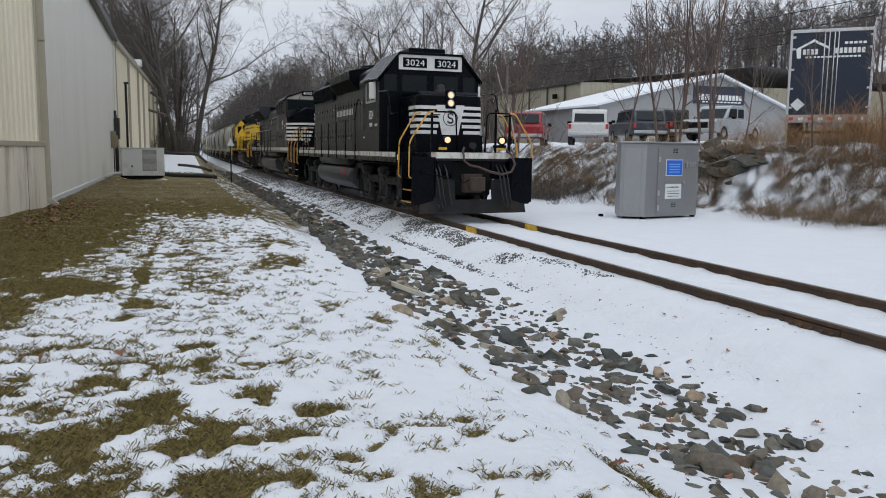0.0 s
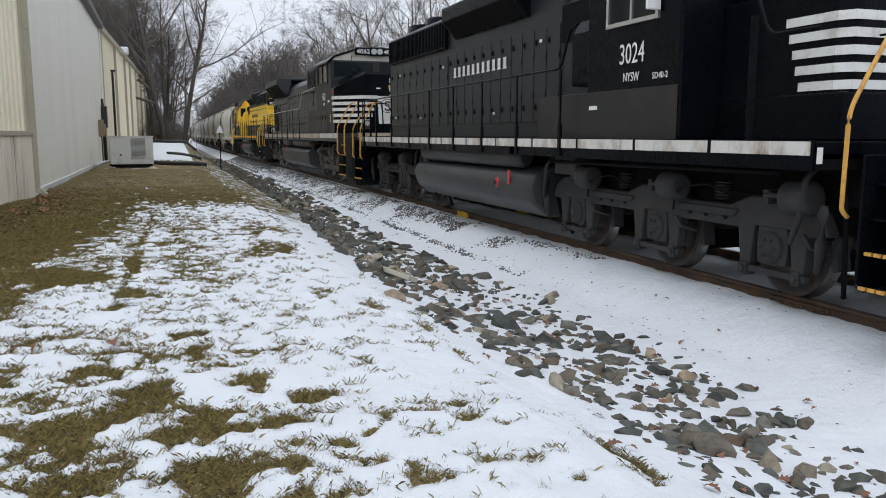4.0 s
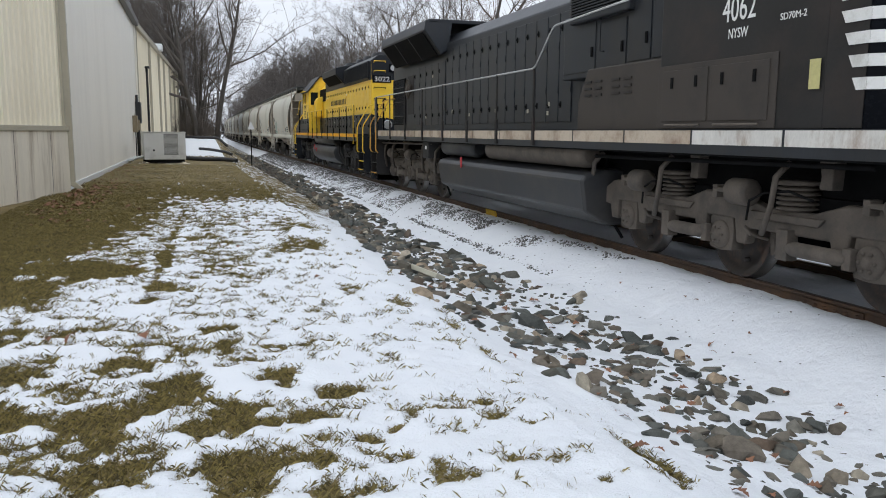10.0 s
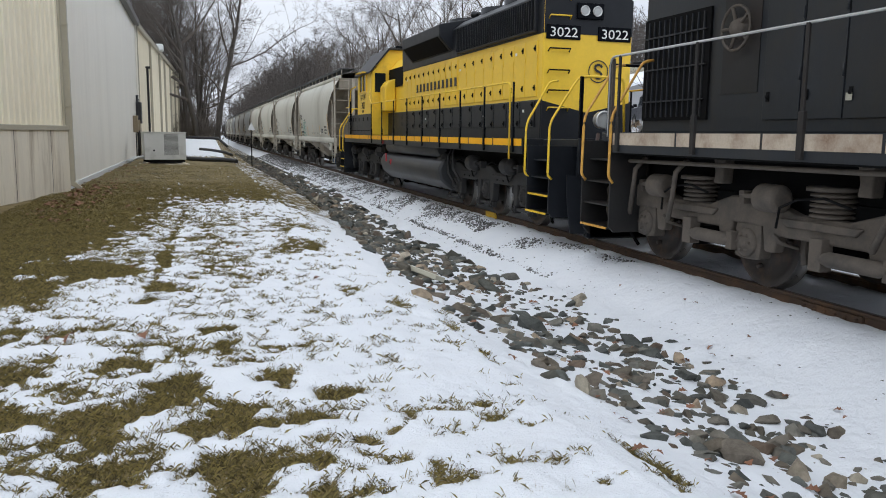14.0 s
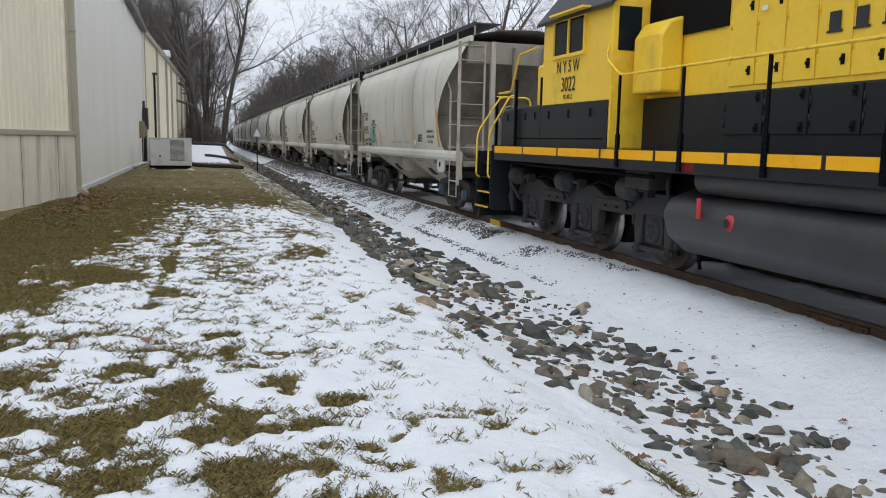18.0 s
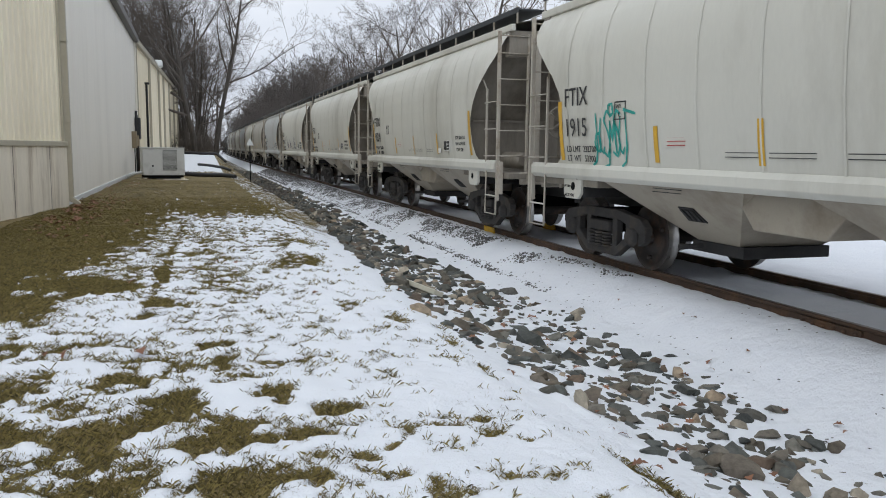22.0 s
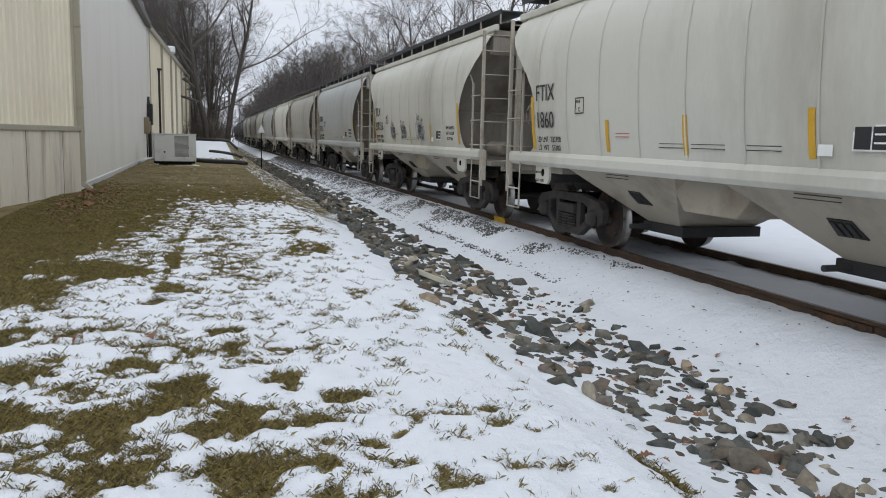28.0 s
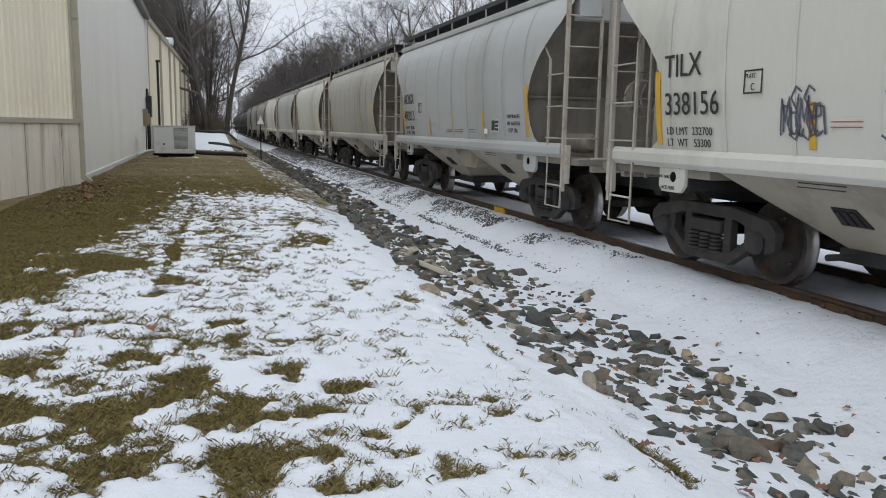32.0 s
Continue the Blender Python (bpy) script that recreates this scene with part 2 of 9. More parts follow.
WOOD = mat("weathered_pole", (0.14, 0.11, 0.085), 0.9, var=0.3, stretch=(1, 1, 0.1))


def rock_material(name, tones):
    """Broken stone: each piece takes its own tone, with grain, lichen flecks and rough relief."""
    m = bpy.data.materials.new(name)
    m.use_nodes = True
    nt = m.node_tree
    N, L = nt.nodes.new, nt.links.new
    b = nt.nodes["Principled BSDF"]
    oi, ge, tc = N("ShaderNodeObjectInfo"), N("ShaderNodeNewGeometry"), N("ShaderNodeTexCoord")
    ad = N("ShaderNodeMath")
    L(oi.outputs["Random"], ad.inputs[0])
    L(ge.outputs["Random Per Island"], ad.inputs[1])
    fr = N("ShaderNodeMath")
    fr.operation = "FRACT"
    L(ad.outputs[0], fr.inputs[0])
    rp = N("ShaderNodeValToRGB")
    for i, c in enumerate(tones):
        e = rp.color_ramp.elements[i] if i < 2 else rp.color_ramp.elements.new(1.0)
        e.position = i / (len(tones) - 1)
        e.color = (*c, 1)
    L(fr.outputs[0], rp.inputs[0])
    n1, n2 = N("ShaderNodeTexNoise"), N("ShaderNodeTexNoise")
    for n, s in ((n1, 9), (n2, 55)):
        n.inputs["Scale"].default_value, n.inputs["Detail"].default_value, n.inputs["Roughness"].default_value = s, 6, 0.65
        L(ge.outputs["Position"], n.inputs["Vector"])
    mr = N("ShaderNodeMapRange")
    mr.inputs[1].default_value, mr.inputs[2].default_value, mr.inputs[3].default_value, mr.inputs[4].default_value = 0.3, 0.7, 0.6, 1.5
    L(n1.outputs[0], mr.inputs[0])
    mu = N("ShaderNodeMix")
    mu.data_type, mu.blend_type = "RGBA", "MULTIPLY"
    mu.inputs[0].default_value = 1.0
    L(rp.outputs[0], mu.inputs[6])
    L(mr.outputs[0], mu.inputs[7])
    L(mu.outputs[2], b.inputs["Base Color"])
    b.inputs["Roughness"].default_value = 0.85
    b.inputs["Specular IOR Level"].default_value = 0.25
    hg = N("ShaderNodeMath")
    hg.operation = "MULTIPLY_ADD"
    L(n2.outputs[0], hg.inputs[0])
    hg.inputs[1].default_value = 0.4
    L(n1.outputs[0], hg.inputs[2])
    bp = N("ShaderNodeBump")
    bp.inputs["Strength"].default_value, bp.inputs["Distance"].default_value = 0.7, 0.03
    L(hg.outputs[0], bp.inputs["Height"])
    L(bp.outputs[0], b.inputs["Normal"])
    return m


ROCK = rock_material("slate_rock", ((0.05, 0.053, 0.05), (0.085, 0.09, 0.082), (0.07, 0.068, 0.056), (0.11, 0.092, 0.07), (0.075, 0.08, 0.075), (0.15, 0.142, 0.12), (0.1, 0.072, 0.052)))
ROCKTAN = rock_material("tan_rock", ((0.2, 0.17, 0.13), (0.32, 0.29, 0.23), (0.26, 0.2, 0.14)))


def car_paint(name, col, metal=0.2):
    return mat(name, col, 0.3, metal, var=0.08, bump=0.0, dirt=tuple(c * 0.6 + 0.12 for c in col), dirt_amt=0.3)


# ---- mesh building ----
class M:
    """Collects vertices and faces of one mesh."""

    def __init__(self):
        self.v, self.f, self.s, self.mi = [], [], [], []
        self.cur = 0

    def face(self, idx, smooth=False):
        self.f.append(idx)
        self.s.append(smooth)
        self.mi.append(self.cur)

    def box(self, x0, x1, y0, y1, z0, z1, rot=None):
        n = len(self.v)
        c = Vector(((x0 + x1) / 2, (y0 + y1) / 2, (z0 + z1) / 2))
        for z in (z0, z1):
            for x, y in ((x0, y0), (x1, y0), (x1, y1), (x0, y1)):
                p = Vector((x, y, z))
                if rot:
                    p = c + rot @ (p - c)
                self.v.append(tuple(p))
        for q in ((3, 2, 1, 0), (4, 5, 6, 7), (0, 1, 5, 4), (1, 2, 6, 5), (2, 3, 7, 6), (3, 0, 4, 7)):
            self.face([n + i for i in q])
        return self

    def prism(self, pts, axis, a, b, smooth=False, caps=True):
        """A 2D outline pushed along an axis from a to b. For x: (y, z); y: (x, z); z: (x, y)."""
        n, k = len(self.v), len(pts)
        for w in (a, b):
            for p, q in pts:
                self.v.append({"x": (w, p, q), "y": (p, w, q), "z": (p, q, w)}[axis])
        for i in range(k):
            j = (i + 1) % k
            self.face([n + i, n + j, n + k + j, n + k + i], smooth)
        if caps:
            self.face([n + i for i in range(k)][::-1])
            self.face([n + k + i for i in range(k)])
        return self

    def tube(self, path, r, seg=8, closed=False, caps=True):
        """A round bar along points; r is one radius or one for each point."""
        path = [Vector(p) for p in path]
        rs = r if isinstance(r, (list, tuple)) else [r] * len(path)
        n = len(self.v)
        up = Vector((0, 0, 1))
        for i, p in enumerate(path):
            d = (path[min(i + 1, len(path) - 1)] - path[max(i - 1, 0)]).normalized()
            a = d.cross(up)
            if a.length < 0.05:
                a = d.cross(Vector((1, 0, 0)))
            a.normalize()
            b = a.cross(d)
            for k in range(seg):
                t = 2 * math.pi * k / seg
                self.v.append(tuple(p + (a * math.cos(t) + b * math.sin(t)) * rs[i]))
        for i in range(len(path) - 1):
            for k in range(seg):
                j = (k + 1) % seg
                self.face([n + i * seg + k, n + i * seg + j, n + (i + 1) * seg + j, n + (i + 1) * seg + k], True)
        if caps:
            self.face([n + k for k in range(seg)][::-1])
            self.face([n + (len(path) - 1) * seg + k for k in range(seg)])
        return self

    def cyl(self, p0, p1, r, seg=12):
        return self.tube([p0, p1], r, seg)

    def lathe(self, prof, c, axis="x", seg=28):
        """Profile of (radius, offset along the axis) turned round the axis through c."""
        n = len(self.v)
        for r, o in prof:
            for k in range(seg):
                t = 2 * math.pi * k / seg
                a, b = r * math.cos(t), r * math.sin(t)
                q = {"x": (o, a, b), "y": (a, o, b), "z": (a, b, o)}[axis]
                self.v.append((c[0] + q[0], c[1] + q[1], c[2] + q[2]))
        for i in range(len(prof) - 1):
            for k in range(seg):
                j = (k + 1) % seg
                self.face([n + i * seg + k, n + i * seg + j, n + (i + 1) * seg + j, n + (i + 1) * seg + k], True)
        return self

    def grid(self, rows, smooth=True):
        """Rows of points, all of one length, joined to a sheet."""
        n, k = len(self.v), len(rows[0])
        for r in rows:
            self.v.extend(tuple(p) for p in r)
        for i in range(len(rows) - 1):
            for j in range(k - 1):
                self.face([n + i * k + j, n + i * k + j + 1, n + (i + 1) * k + j + 1, n + (i + 1) * k + j], smooth)
        return self

    def mesh(self, name, mats):
        me = bpy.data.meshes.new(name)
        me.from_pydata(self.v, [], self.f)
        me.polygons.foreach_set("use_smooth", self.s)
        for m in mats if isinstance(mats, (list, tuple)) else [mats]:
            me.materials.append(m)
        if any(self.mi):
            me.polygons.foreach_set("material_index", self.mi)
        me.validate()
        bm = bmesh.new()
        bm.from_mesh(me)
        bmesh.ops.recalc_face_normals(bm, faces=bm.faces)
        bm.to_mesh(me)
        bm.free()
        return me


def part(name, m, material, parent, label="", bevel=0.0, at=None):
    """One mesh object under a thing or a part."""
    ob = new(name, m.mesh(name, material))
    ob.parent = parent
    if at is not None:
        ob.matrix_basis = at
    if label:
        tagged(ob, label)
    if bevel:
        bv = ob.modifiers.new("bevel", "BEVEL")
        bv.width, bv.segments, bv.limit_method, bv.angle_limit = bevel, 2, "ANGLE", radians(35)
    return ob


def thing(name, label, category, group="", kind="", at=None):
    ob = new(name)
    ob.empty_display_size = 0.2
    if at is not None:
        ob.matrix_basis = at
    return tagged(ob, label, category, group, kind)


def solid(name, m, material, label, category, group="", kind="", at=None, bevel=0.0):
    """A thing that is one mesh."""
    ob = part(name, m, material, None, label, bevel, at)
    return tagged(ob, "", category, group, kind)


def words(name, text, size, material, parent, at, label="", align="LEFT", stretch=1.0, shear=0.0):
    """Flat lettering as a mesh, with the built-in font."""
    cu = bpy.data.curves.new(name, "FONT")
    cu.body, cu.size, cu.align_x, cu.extrude, cu.shear = text, size, align, 0.002, shear
    cu.resolution_u = 3
    tmp = new(name + "_tmp", cu)
    me = bpy.data.meshes.new_from_object(tmp.evaluated_get(bpy.context.evaluated_depsgraph_get()))
    bpy.data.objects.remove(tmp)
    bpy.data.curves.remove(cu)
    me.materials.clear()
    me.materials.append(material)
    for v in me.vertices:
        v.co.x *= stretch
    ob = new(name, me)
    ob.parent = parent
    ob.matrix_basis = at
    if label:
        tagged(ob, label)
    return ob


def arc(cx, cy, r, a0, a1, n):
    return [(cx + r * math.cos(radians(a0 + (a1 - a0) * i / n)), cy + r * math.sin(radians(a0 + (a1 - a0) * i / n))) for i in range(n + 1)]


def lerp(x, pts):
    """Piecewise linear through (x, y) points."""
    if x <= pts[0][0]:
        return pts[0][1]
    for k in range(1, len(pts)):
        c, d = pts[k]
        if x <= c:
            a, b = pts[k - 1]
            return b + (d - b) * (x - a) / (c - a)
    return pts[-1][1]


# ---- the lie of the land ----
NEAR_RAIL, FAR_RAIL = D - 0.754, D + 0.754
CROSS = [(-400, 0.3), (-60, 0.1), (-3, 0.05), (0.2, 0.02), (1.4, 0.0), (2.0, -0.05), (2.8, -0.28), (3.6, -0.47), (4.3, -0.53),
         (4.85, -0.46), (5.2, -0.3), (5.5, -0.19), (5.7, -0.15), (7.9, -0.15), (8.6, -0.17), (14.6, -0.15), (15.5, 0.05), (17.2, 1.25), (18.3, 1.85), (19.5, 1.8), (30, 2.2), (60, 2.4), (75, 3.4), (130, 15), (400, 45)]


def bend(y):
    """Sideways shift of the line far down the track."""
    return max(0.0, y - 30.0) ** 2 / 16000.0


def across(x, y):
    """The place in the cross-section: the far bank comes nearer further up the line."""
    x -= bend(y)
    if x > 9:
        foot = lerp(y, [(0, 16.2), (14, 15.6), (19, 15.4), (27, 13.4), (60, 12.5), (150, 11.5)])
        x = 9 + (x - 9) * 6.4 / (foot - 9) if x < foot else x + 15.4 - foot
        if y > 100:
            x += (y - 100) * 0.25 * min(1, max(0, (x - 18) / 10))
    return x


def lie(x, y):
    """Height of the ground, with the snow on it left out."""
    u = across(x, y)
    z = lerp(u, CROSS)
    if u > 8:
        z += (0.3 * noise.noise(Vector((x * 0.5, y * 0.35, 3))) + 0.12 * noise.noise(Vector((x * 1.7, y * 1.5, 5)))) * min(1, max(0, (u - 15) / 1.5))
    if y > 90 and x > 12:
        z += min(6.0, max(0.0, x - 12 - bend(y)) * 0.42) * lerp(y, [(90, 0), (160, 1), (300, 1.2)]) * lerp(x, [(34, 1), (55, 0)])
    if y > 55 and x < 3.5:
        z += lerp(y, [(55, 0), (75, 0.85), (120, 1.3)]) * lerp(x, [(2.2, 1), (3.5, 0)])
    if x < 2.5:
        z += 0.04 * noise.noise(Vector((x * 0.7, y * 0.5, 1)))
    return z


def axis_points(segments):
    out = []
    for a, b, step in segments:
        n = max(1, round((b - a) / step))
        out += [a + (b - a) * i / n for i in range(n)]
    return out + [segments[-1][1]]


# clearings in the lawn's snow: east, north, half-widths
CLEAR = [(-0.57, 4.38, 0.2, 0.32), (-0.17, 4.85, 0.2, 0.33), (0.17, 4.42, 0.11, 0.26), (0.14, 3.61, 0.15, 0.33), (0.48, 5.02, 0.12, 0.18), (0.79, 4.64, 0.13, 0.15), (0.56, 4.26, 0.1, 0.12),
         (-0.51, 5.52, 0.18, 0.17), (-0.51, 3.72, 0.16, 0.22), (0.12, 6.41, 0.16, 0.13), (0.17, 5.84, 0.08, 0.2), (0.83, 3.88, 0.11, 0.08), (-1.16, 5.45, 0.2, 0.25), (-1.67, 8.26, 0.33, 0.7),
         (-1.41, 6.54, 0.16, 0.2), (-1.19, 9.52, 0.34, 0.7), (-0.4, 10.07, 0.1, 0.75), (-0.36, 8.38, 0.12, 0.28), (-0.79, 9.29, 0.26, 0.3), (-1.03, 4.58, 0.12, 0.19)]
# thin spots and the bare lip of the bank
THIN = [(1.62, 13.75, 0.42, 0.8), (1.47, 11.18, 0.34, 0.7), (1.49, 7.82, 0.14, 0.22), (1.84, 7.23, 0.1, 0.22), (-0.07, 4.22, 0.1, 0.17), (-0.27, 3.83, 0.09, 0.22), (0.53, 3.68, 0.06, 0.09),
        (0.54, 3.32, 0.07, 0.08), (0.91, 3.61, 0.06, 0.07), (1.09, 4.0, 0.1, 0.08), (2.3, 4.1, 0.09, 0.16), (2.22, 3.6, 0.09, 0.2), (2.2, 3.2, 0.1, 0.25), (1.1, 3.31, 0.09, 0.13), (2.08, 6.24, 0.06, 0.3),
        (2.12, 5.5, 0.06, 0.4), (-0.91, 4.21, 0.12, 0.1), (-0.7, 3.2, 0.2, 0.2), (0.75, 5.9, 0.05, 0.12), (0.1, 3.1, 0.2, 0.1)]


def bareness(x, y):
    """How far the snow is gone, 0 to 1, before the fine breaking up."""
    u = across(x, y)
    if u > 8.3:
        return lerp(u, [(8.3, 0), (14.4, 0.05), (15.3, 0.57), (18, 0.6), (19.5, 0.28), (60, 0.2), (80, 0.9)]) if y < 66 else lerp(u, [(8.3, 0), (11, 0.2), (14, 0.8), (80, 0.9)])
    if x > 1.9:
        return lerp(u, [(1.9, 0.2), (2.3, 0.2), (3.4, 0.2), (4.5, 0.1), (5.2, 0.08), (8.3, 0.0)]) + (lerp(y, [(13, 0), (20, 0.5)]) if u < lerp(y, [(12, 2.4), (20, 3.2), (26, 3.4), (50, 4.2)]) + 0.5 else 0)
    edge = lerp(y, [(3, -1.9), (8, -2.1), (9.5, -1.9), (10.2, -1.55), (12.3, -1.1), (13.7, -0.9), (20, -0.5)])
    side = lerp(x - edge, [(-0.9, 1.0), (-0.2, 0.78), (0.15, 0.56), (0.5, 0.46), (1.4, 0.43)]) - lerp(x, [(0.4, 0), (1.2, 0.1), (1.9, 0.16)])
    if 7.5 < y < 19:
        side = max(side, (0.6 + 0.1 * noise.noise(Vector((0, y * 1.3, 3)))) * math.exp(-((x + 0.4 - 0.02 * (y - 9)) / 0.17) ** 2))
        side += 0.06 * lerp(y, [(7.5, 0), (12, 1)]) * (1 if x < 0.6 else 0.3)
    side = max(side, lerp(y, [(15, 0), (18.5, 0.5), (20.5, 0.85), (30, 1.0), (50, 1.0), (56, 0.1)]) if x < 2.2 else 0)
    return lerp(y, [(54, side), (58, 0.1), (70, 0.1), (80, 0.7)]) if y > 54 else side


def build_ground():
    xs = axis_points([(-400, -60, 40), (-60, -8, 4), (-8, -3.6, 0.3), (-3.6, -2.4, 0.08), (-2.4, 2.4, 0.032), (2.4, 4.4, 0.05), (4.4, 8.8, 0.11), (8.8, 13, 0.4), (13, 20, 0.2), (20, 60, 2), (60, 150, 6), (150, 400, 25)])
    ys = axis_points([(-60, -8, 6), (-8, 1.6, 0.4), (1.6, 2.6, 0.1), (2.6, 7.0, 0.032), (7.0, 11, 0.05), (11, 16, 0.1), (16, 40, 0.22), (40, 60, 1), (60, 120, 3), (120, 600, 20), (600, 1800, 200)])
    nx, ny = len(xs), len(ys)
    verts, bare = [], []
    for y in ys:
        for x in xs:
            b = bareness(x, y)
            if (-4 < x < 6 and -8 < y < 60) or (x > 13 and y < 70):
                p = Vector((x, y, 0))
                rough = noise.noise(p * 16)
                b += 0.2 * noise.noise(p * 1.3) + 0.3 * noise.noise(p * 3.4 + Vector((5, 2, 1))) + 0.36 * noise.noise(p * 7.5) + 0.3 * rough if x < 2.2 else 0.35 * noise.noise(p * 2.1) + 0.25 * noise.noise(p * 6)
                if 2.4 < y < 16 and -2.4 < x < 2.5:
                    wx, wy = x + 0.07 * noise.noise(p * 6 + Vector((0, 0, 4))), y + 0.12 * noise.noise(p * 5 + Vector((0, 0, 9)))
                    for spots, add in ((CLEAR, 0.46), (THIN, 0.34)):
                        for cx, cy, hx, hy in spots:
                            if abs(wx - cx) < 1.5 * hx and abs(wy - cy) < 1.5 * hy:
                                q = ((wx - cx) / hx) ** 2 + ((wy - cy) / hy) ** 2
                                b += add * math.exp(-q * q * 0.7)
            cover = min(1.0, max(0.0, (0.6 - b) / 0.07))
            z = lie(x, y)
            if -4 < x < 9 and y < 45:
                z += 0.034 * cover + 0.026 * noise.noise(Vector((x * 3, y * 3, 7))) + 0.012 * noise.noise(Vector((x * 9, y * 9, 2)))
            verts.append((x, y, z))
            bare.append(b)
    idx = np.arange(nx * ny).reshape(ny, nx)
    faces = np.stack([idx[:-1, :-1], idx[:-1, 1:], idx[1:, 1:], idx[1:, :-1]], -1).reshape(-1, 4)
    me = bpy.data.meshes.new("ground")
    me.from_pydata(verts, [], faces.tolist())
    me.polygons.foreach_set("use_smooth", [True] * len(faces))
    at = me.attributes.new("bare", "FLOAT", "POINT")
    at.data.foreach_set("value", bare)
    me.materials.append(ground_material())
    ob = new("ground", me)
    return tagged(ob, "snow-patched lawn, ditch and rail bed in winter", "ground", "", "structure")


def ground_material():
    m = bpy.data.materials.new("winter_ground")
    m.use_nodes = True
    nt = m.node_tree
    N, L = nt.nodes.new, nt.links.new
    b = nt.nodes["Principled BSDF"]
    tc, at = N("ShaderNodeTexCoord"), N("ShaderNodeAttribute")
    at.attribute_name = "bare"

    def noise_node(scale, detail=5, rough=0.6):
        n = N("ShaderNodeTexNoise")
        n.inputs["Scale"].default_value, n.inputs["Detail"].default_value, n.inputs["Roughness"].default_value = scale, detail, rough
        L(tc.outputs["Object"], n.inputs["Vector"])
        return n.outputs[0]

    def math_node(op, a, c, d=None):
        n = N("ShaderNodeMath")
        n.operation = op
        for i, q in enumerate((a, c, d)):
            if q is None:
                continue
            if isinstance(q, (int, float)):
                n.inputs[i].default_value = q
            else:
                L(q, n.inputs[i])
        return n.outputs[0]

    fine = math_node("MULTIPLY_ADD", math_node("SUBTRACT", noise_node(30, 6, 0.7), 0.5), 0.75, at.outputs["Fac"])
    fine = math_node("MULTIPLY_ADD", math_node("SUBTRACT", noise_node(120, 3), 0.5), 0.65, fine)
    mask = N("ShaderNodeMapRange")
    mask.interpolation_type = "SMOOTHSTEP"
    mask.inputs[1].default_value, mask.inputs[2].default_value = 0.555, 0.63
    L(fine, mask.inputs[0])
    g = N("ShaderNodeValToRGB")
    for i, (p, c) in enumerate(((0.3, (0.028, 0.022, 0.009)), (0.44, (0.1, 0.078, 0.027)), (0.54, (0.22, 0.165, 0.075)), (0.66, (0.085, 0.082, 0.02)))):
        e = g.color_ramp.elements[i] if i < 2 else g.color_ramp.elements.new(p)
        e.position, e.color = p, (*c, 1)
    gn = math_node("MULTIPLY_ADD", noise_node(1.1), 0.5, math_node("MULTIPLY_ADD", noise_node(7), 0.25, math_node("MULTIPLY", noise_node(60), 0.25)))
    L(gn, g.inputs[0])
    s = N("ShaderNodeValToRGB")
    s.color_ramp.elements[0].color, s.color_ramp.elements[1].color = (0.68, 0.71, 0.76, 1), (0.78, 0.8, 0.83, 1)
    L(noise_node(2.5), s.inputs[0])
    mx = N("ShaderNodeMix")
    mx.data_type = "RGBA"
    L(mask.outputs[0], mx.inputs[0])
    L(s.outputs[0], mx.inputs[6])
    L(g.outputs[0], mx.inputs[7])
    geo = N("ShaderNodeNewGeometry")
    sp = N("ShaderNodeSeparateXYZ")
    L(geo.outputs["Position"], sp.inputs[0])
    wood = N("ShaderNodeMapRange")
    wood.inputs[1].default_value, wood.inputs[2].default_value = 9, 15
    L(sp.outputs[0], wood.inputs[0])
    litter = N("ShaderNodeMix")
    litter.data_type = "RGBA"
    L(wood.outputs[0], litter.inputs[0])
    L(g.outputs[0], litter.inputs[6])
    lr = N("ShaderNodeValToRGB")
    lr.color_ramp.elements[0].color, lr.color_ramp.elements[1].color = (0.028, 0.023, 0.019, 1), (0.1, 0.072, 0.052, 1)
    L(gn, lr.inputs[0])
    L(lr.outputs[0], litter.inputs[7])
    L(litter.outputs[2], mx.inputs[7])
    L(mx.outputs[2], b.inputs["Base Color"])
    b.inputs["Roughness"].default_value = 0.75
    b.inputs["Specular IOR Level"].default_value = 0.25
    hgt = math_node("MULTIPLY_ADD", noise_node(11, 5), 0.8, math_node("MULTIPLY", noise_node(70, 5), 0.35))
    hgt = math_node("MULTIPLY_ADD", mask.outputs[0], -0.5, hgt)
    bp = N("ShaderNodeBump")
    bp.inputs["Strength"].default_value, bp.inputs["Distance"].default_value = 0.85, 0.042
    L(hgt, bp.inputs["Height"])
    L(bp.outputs[0], b.inputs["Normal"])
    return m


GROUND = build_ground()


# ---- the track ----
def rail_outline(c):
    return [(c - 0.07, -0.17), (c + 0.07, -0.17), (c + 0.07, -0.158), (c + 0.012, -0.14), (c + 0.012, -0.045), (c + 0.036, -0.035), (c + 0.036, -0.006), (c + 0.028, 0),
            (c - 0.028, 0), (c - 0.036, -0.006), (c - 0.036, -0.035), (c - 0.012, -0.045), (c - 0.012, -0.14), (c - 0.07, -0.158)]


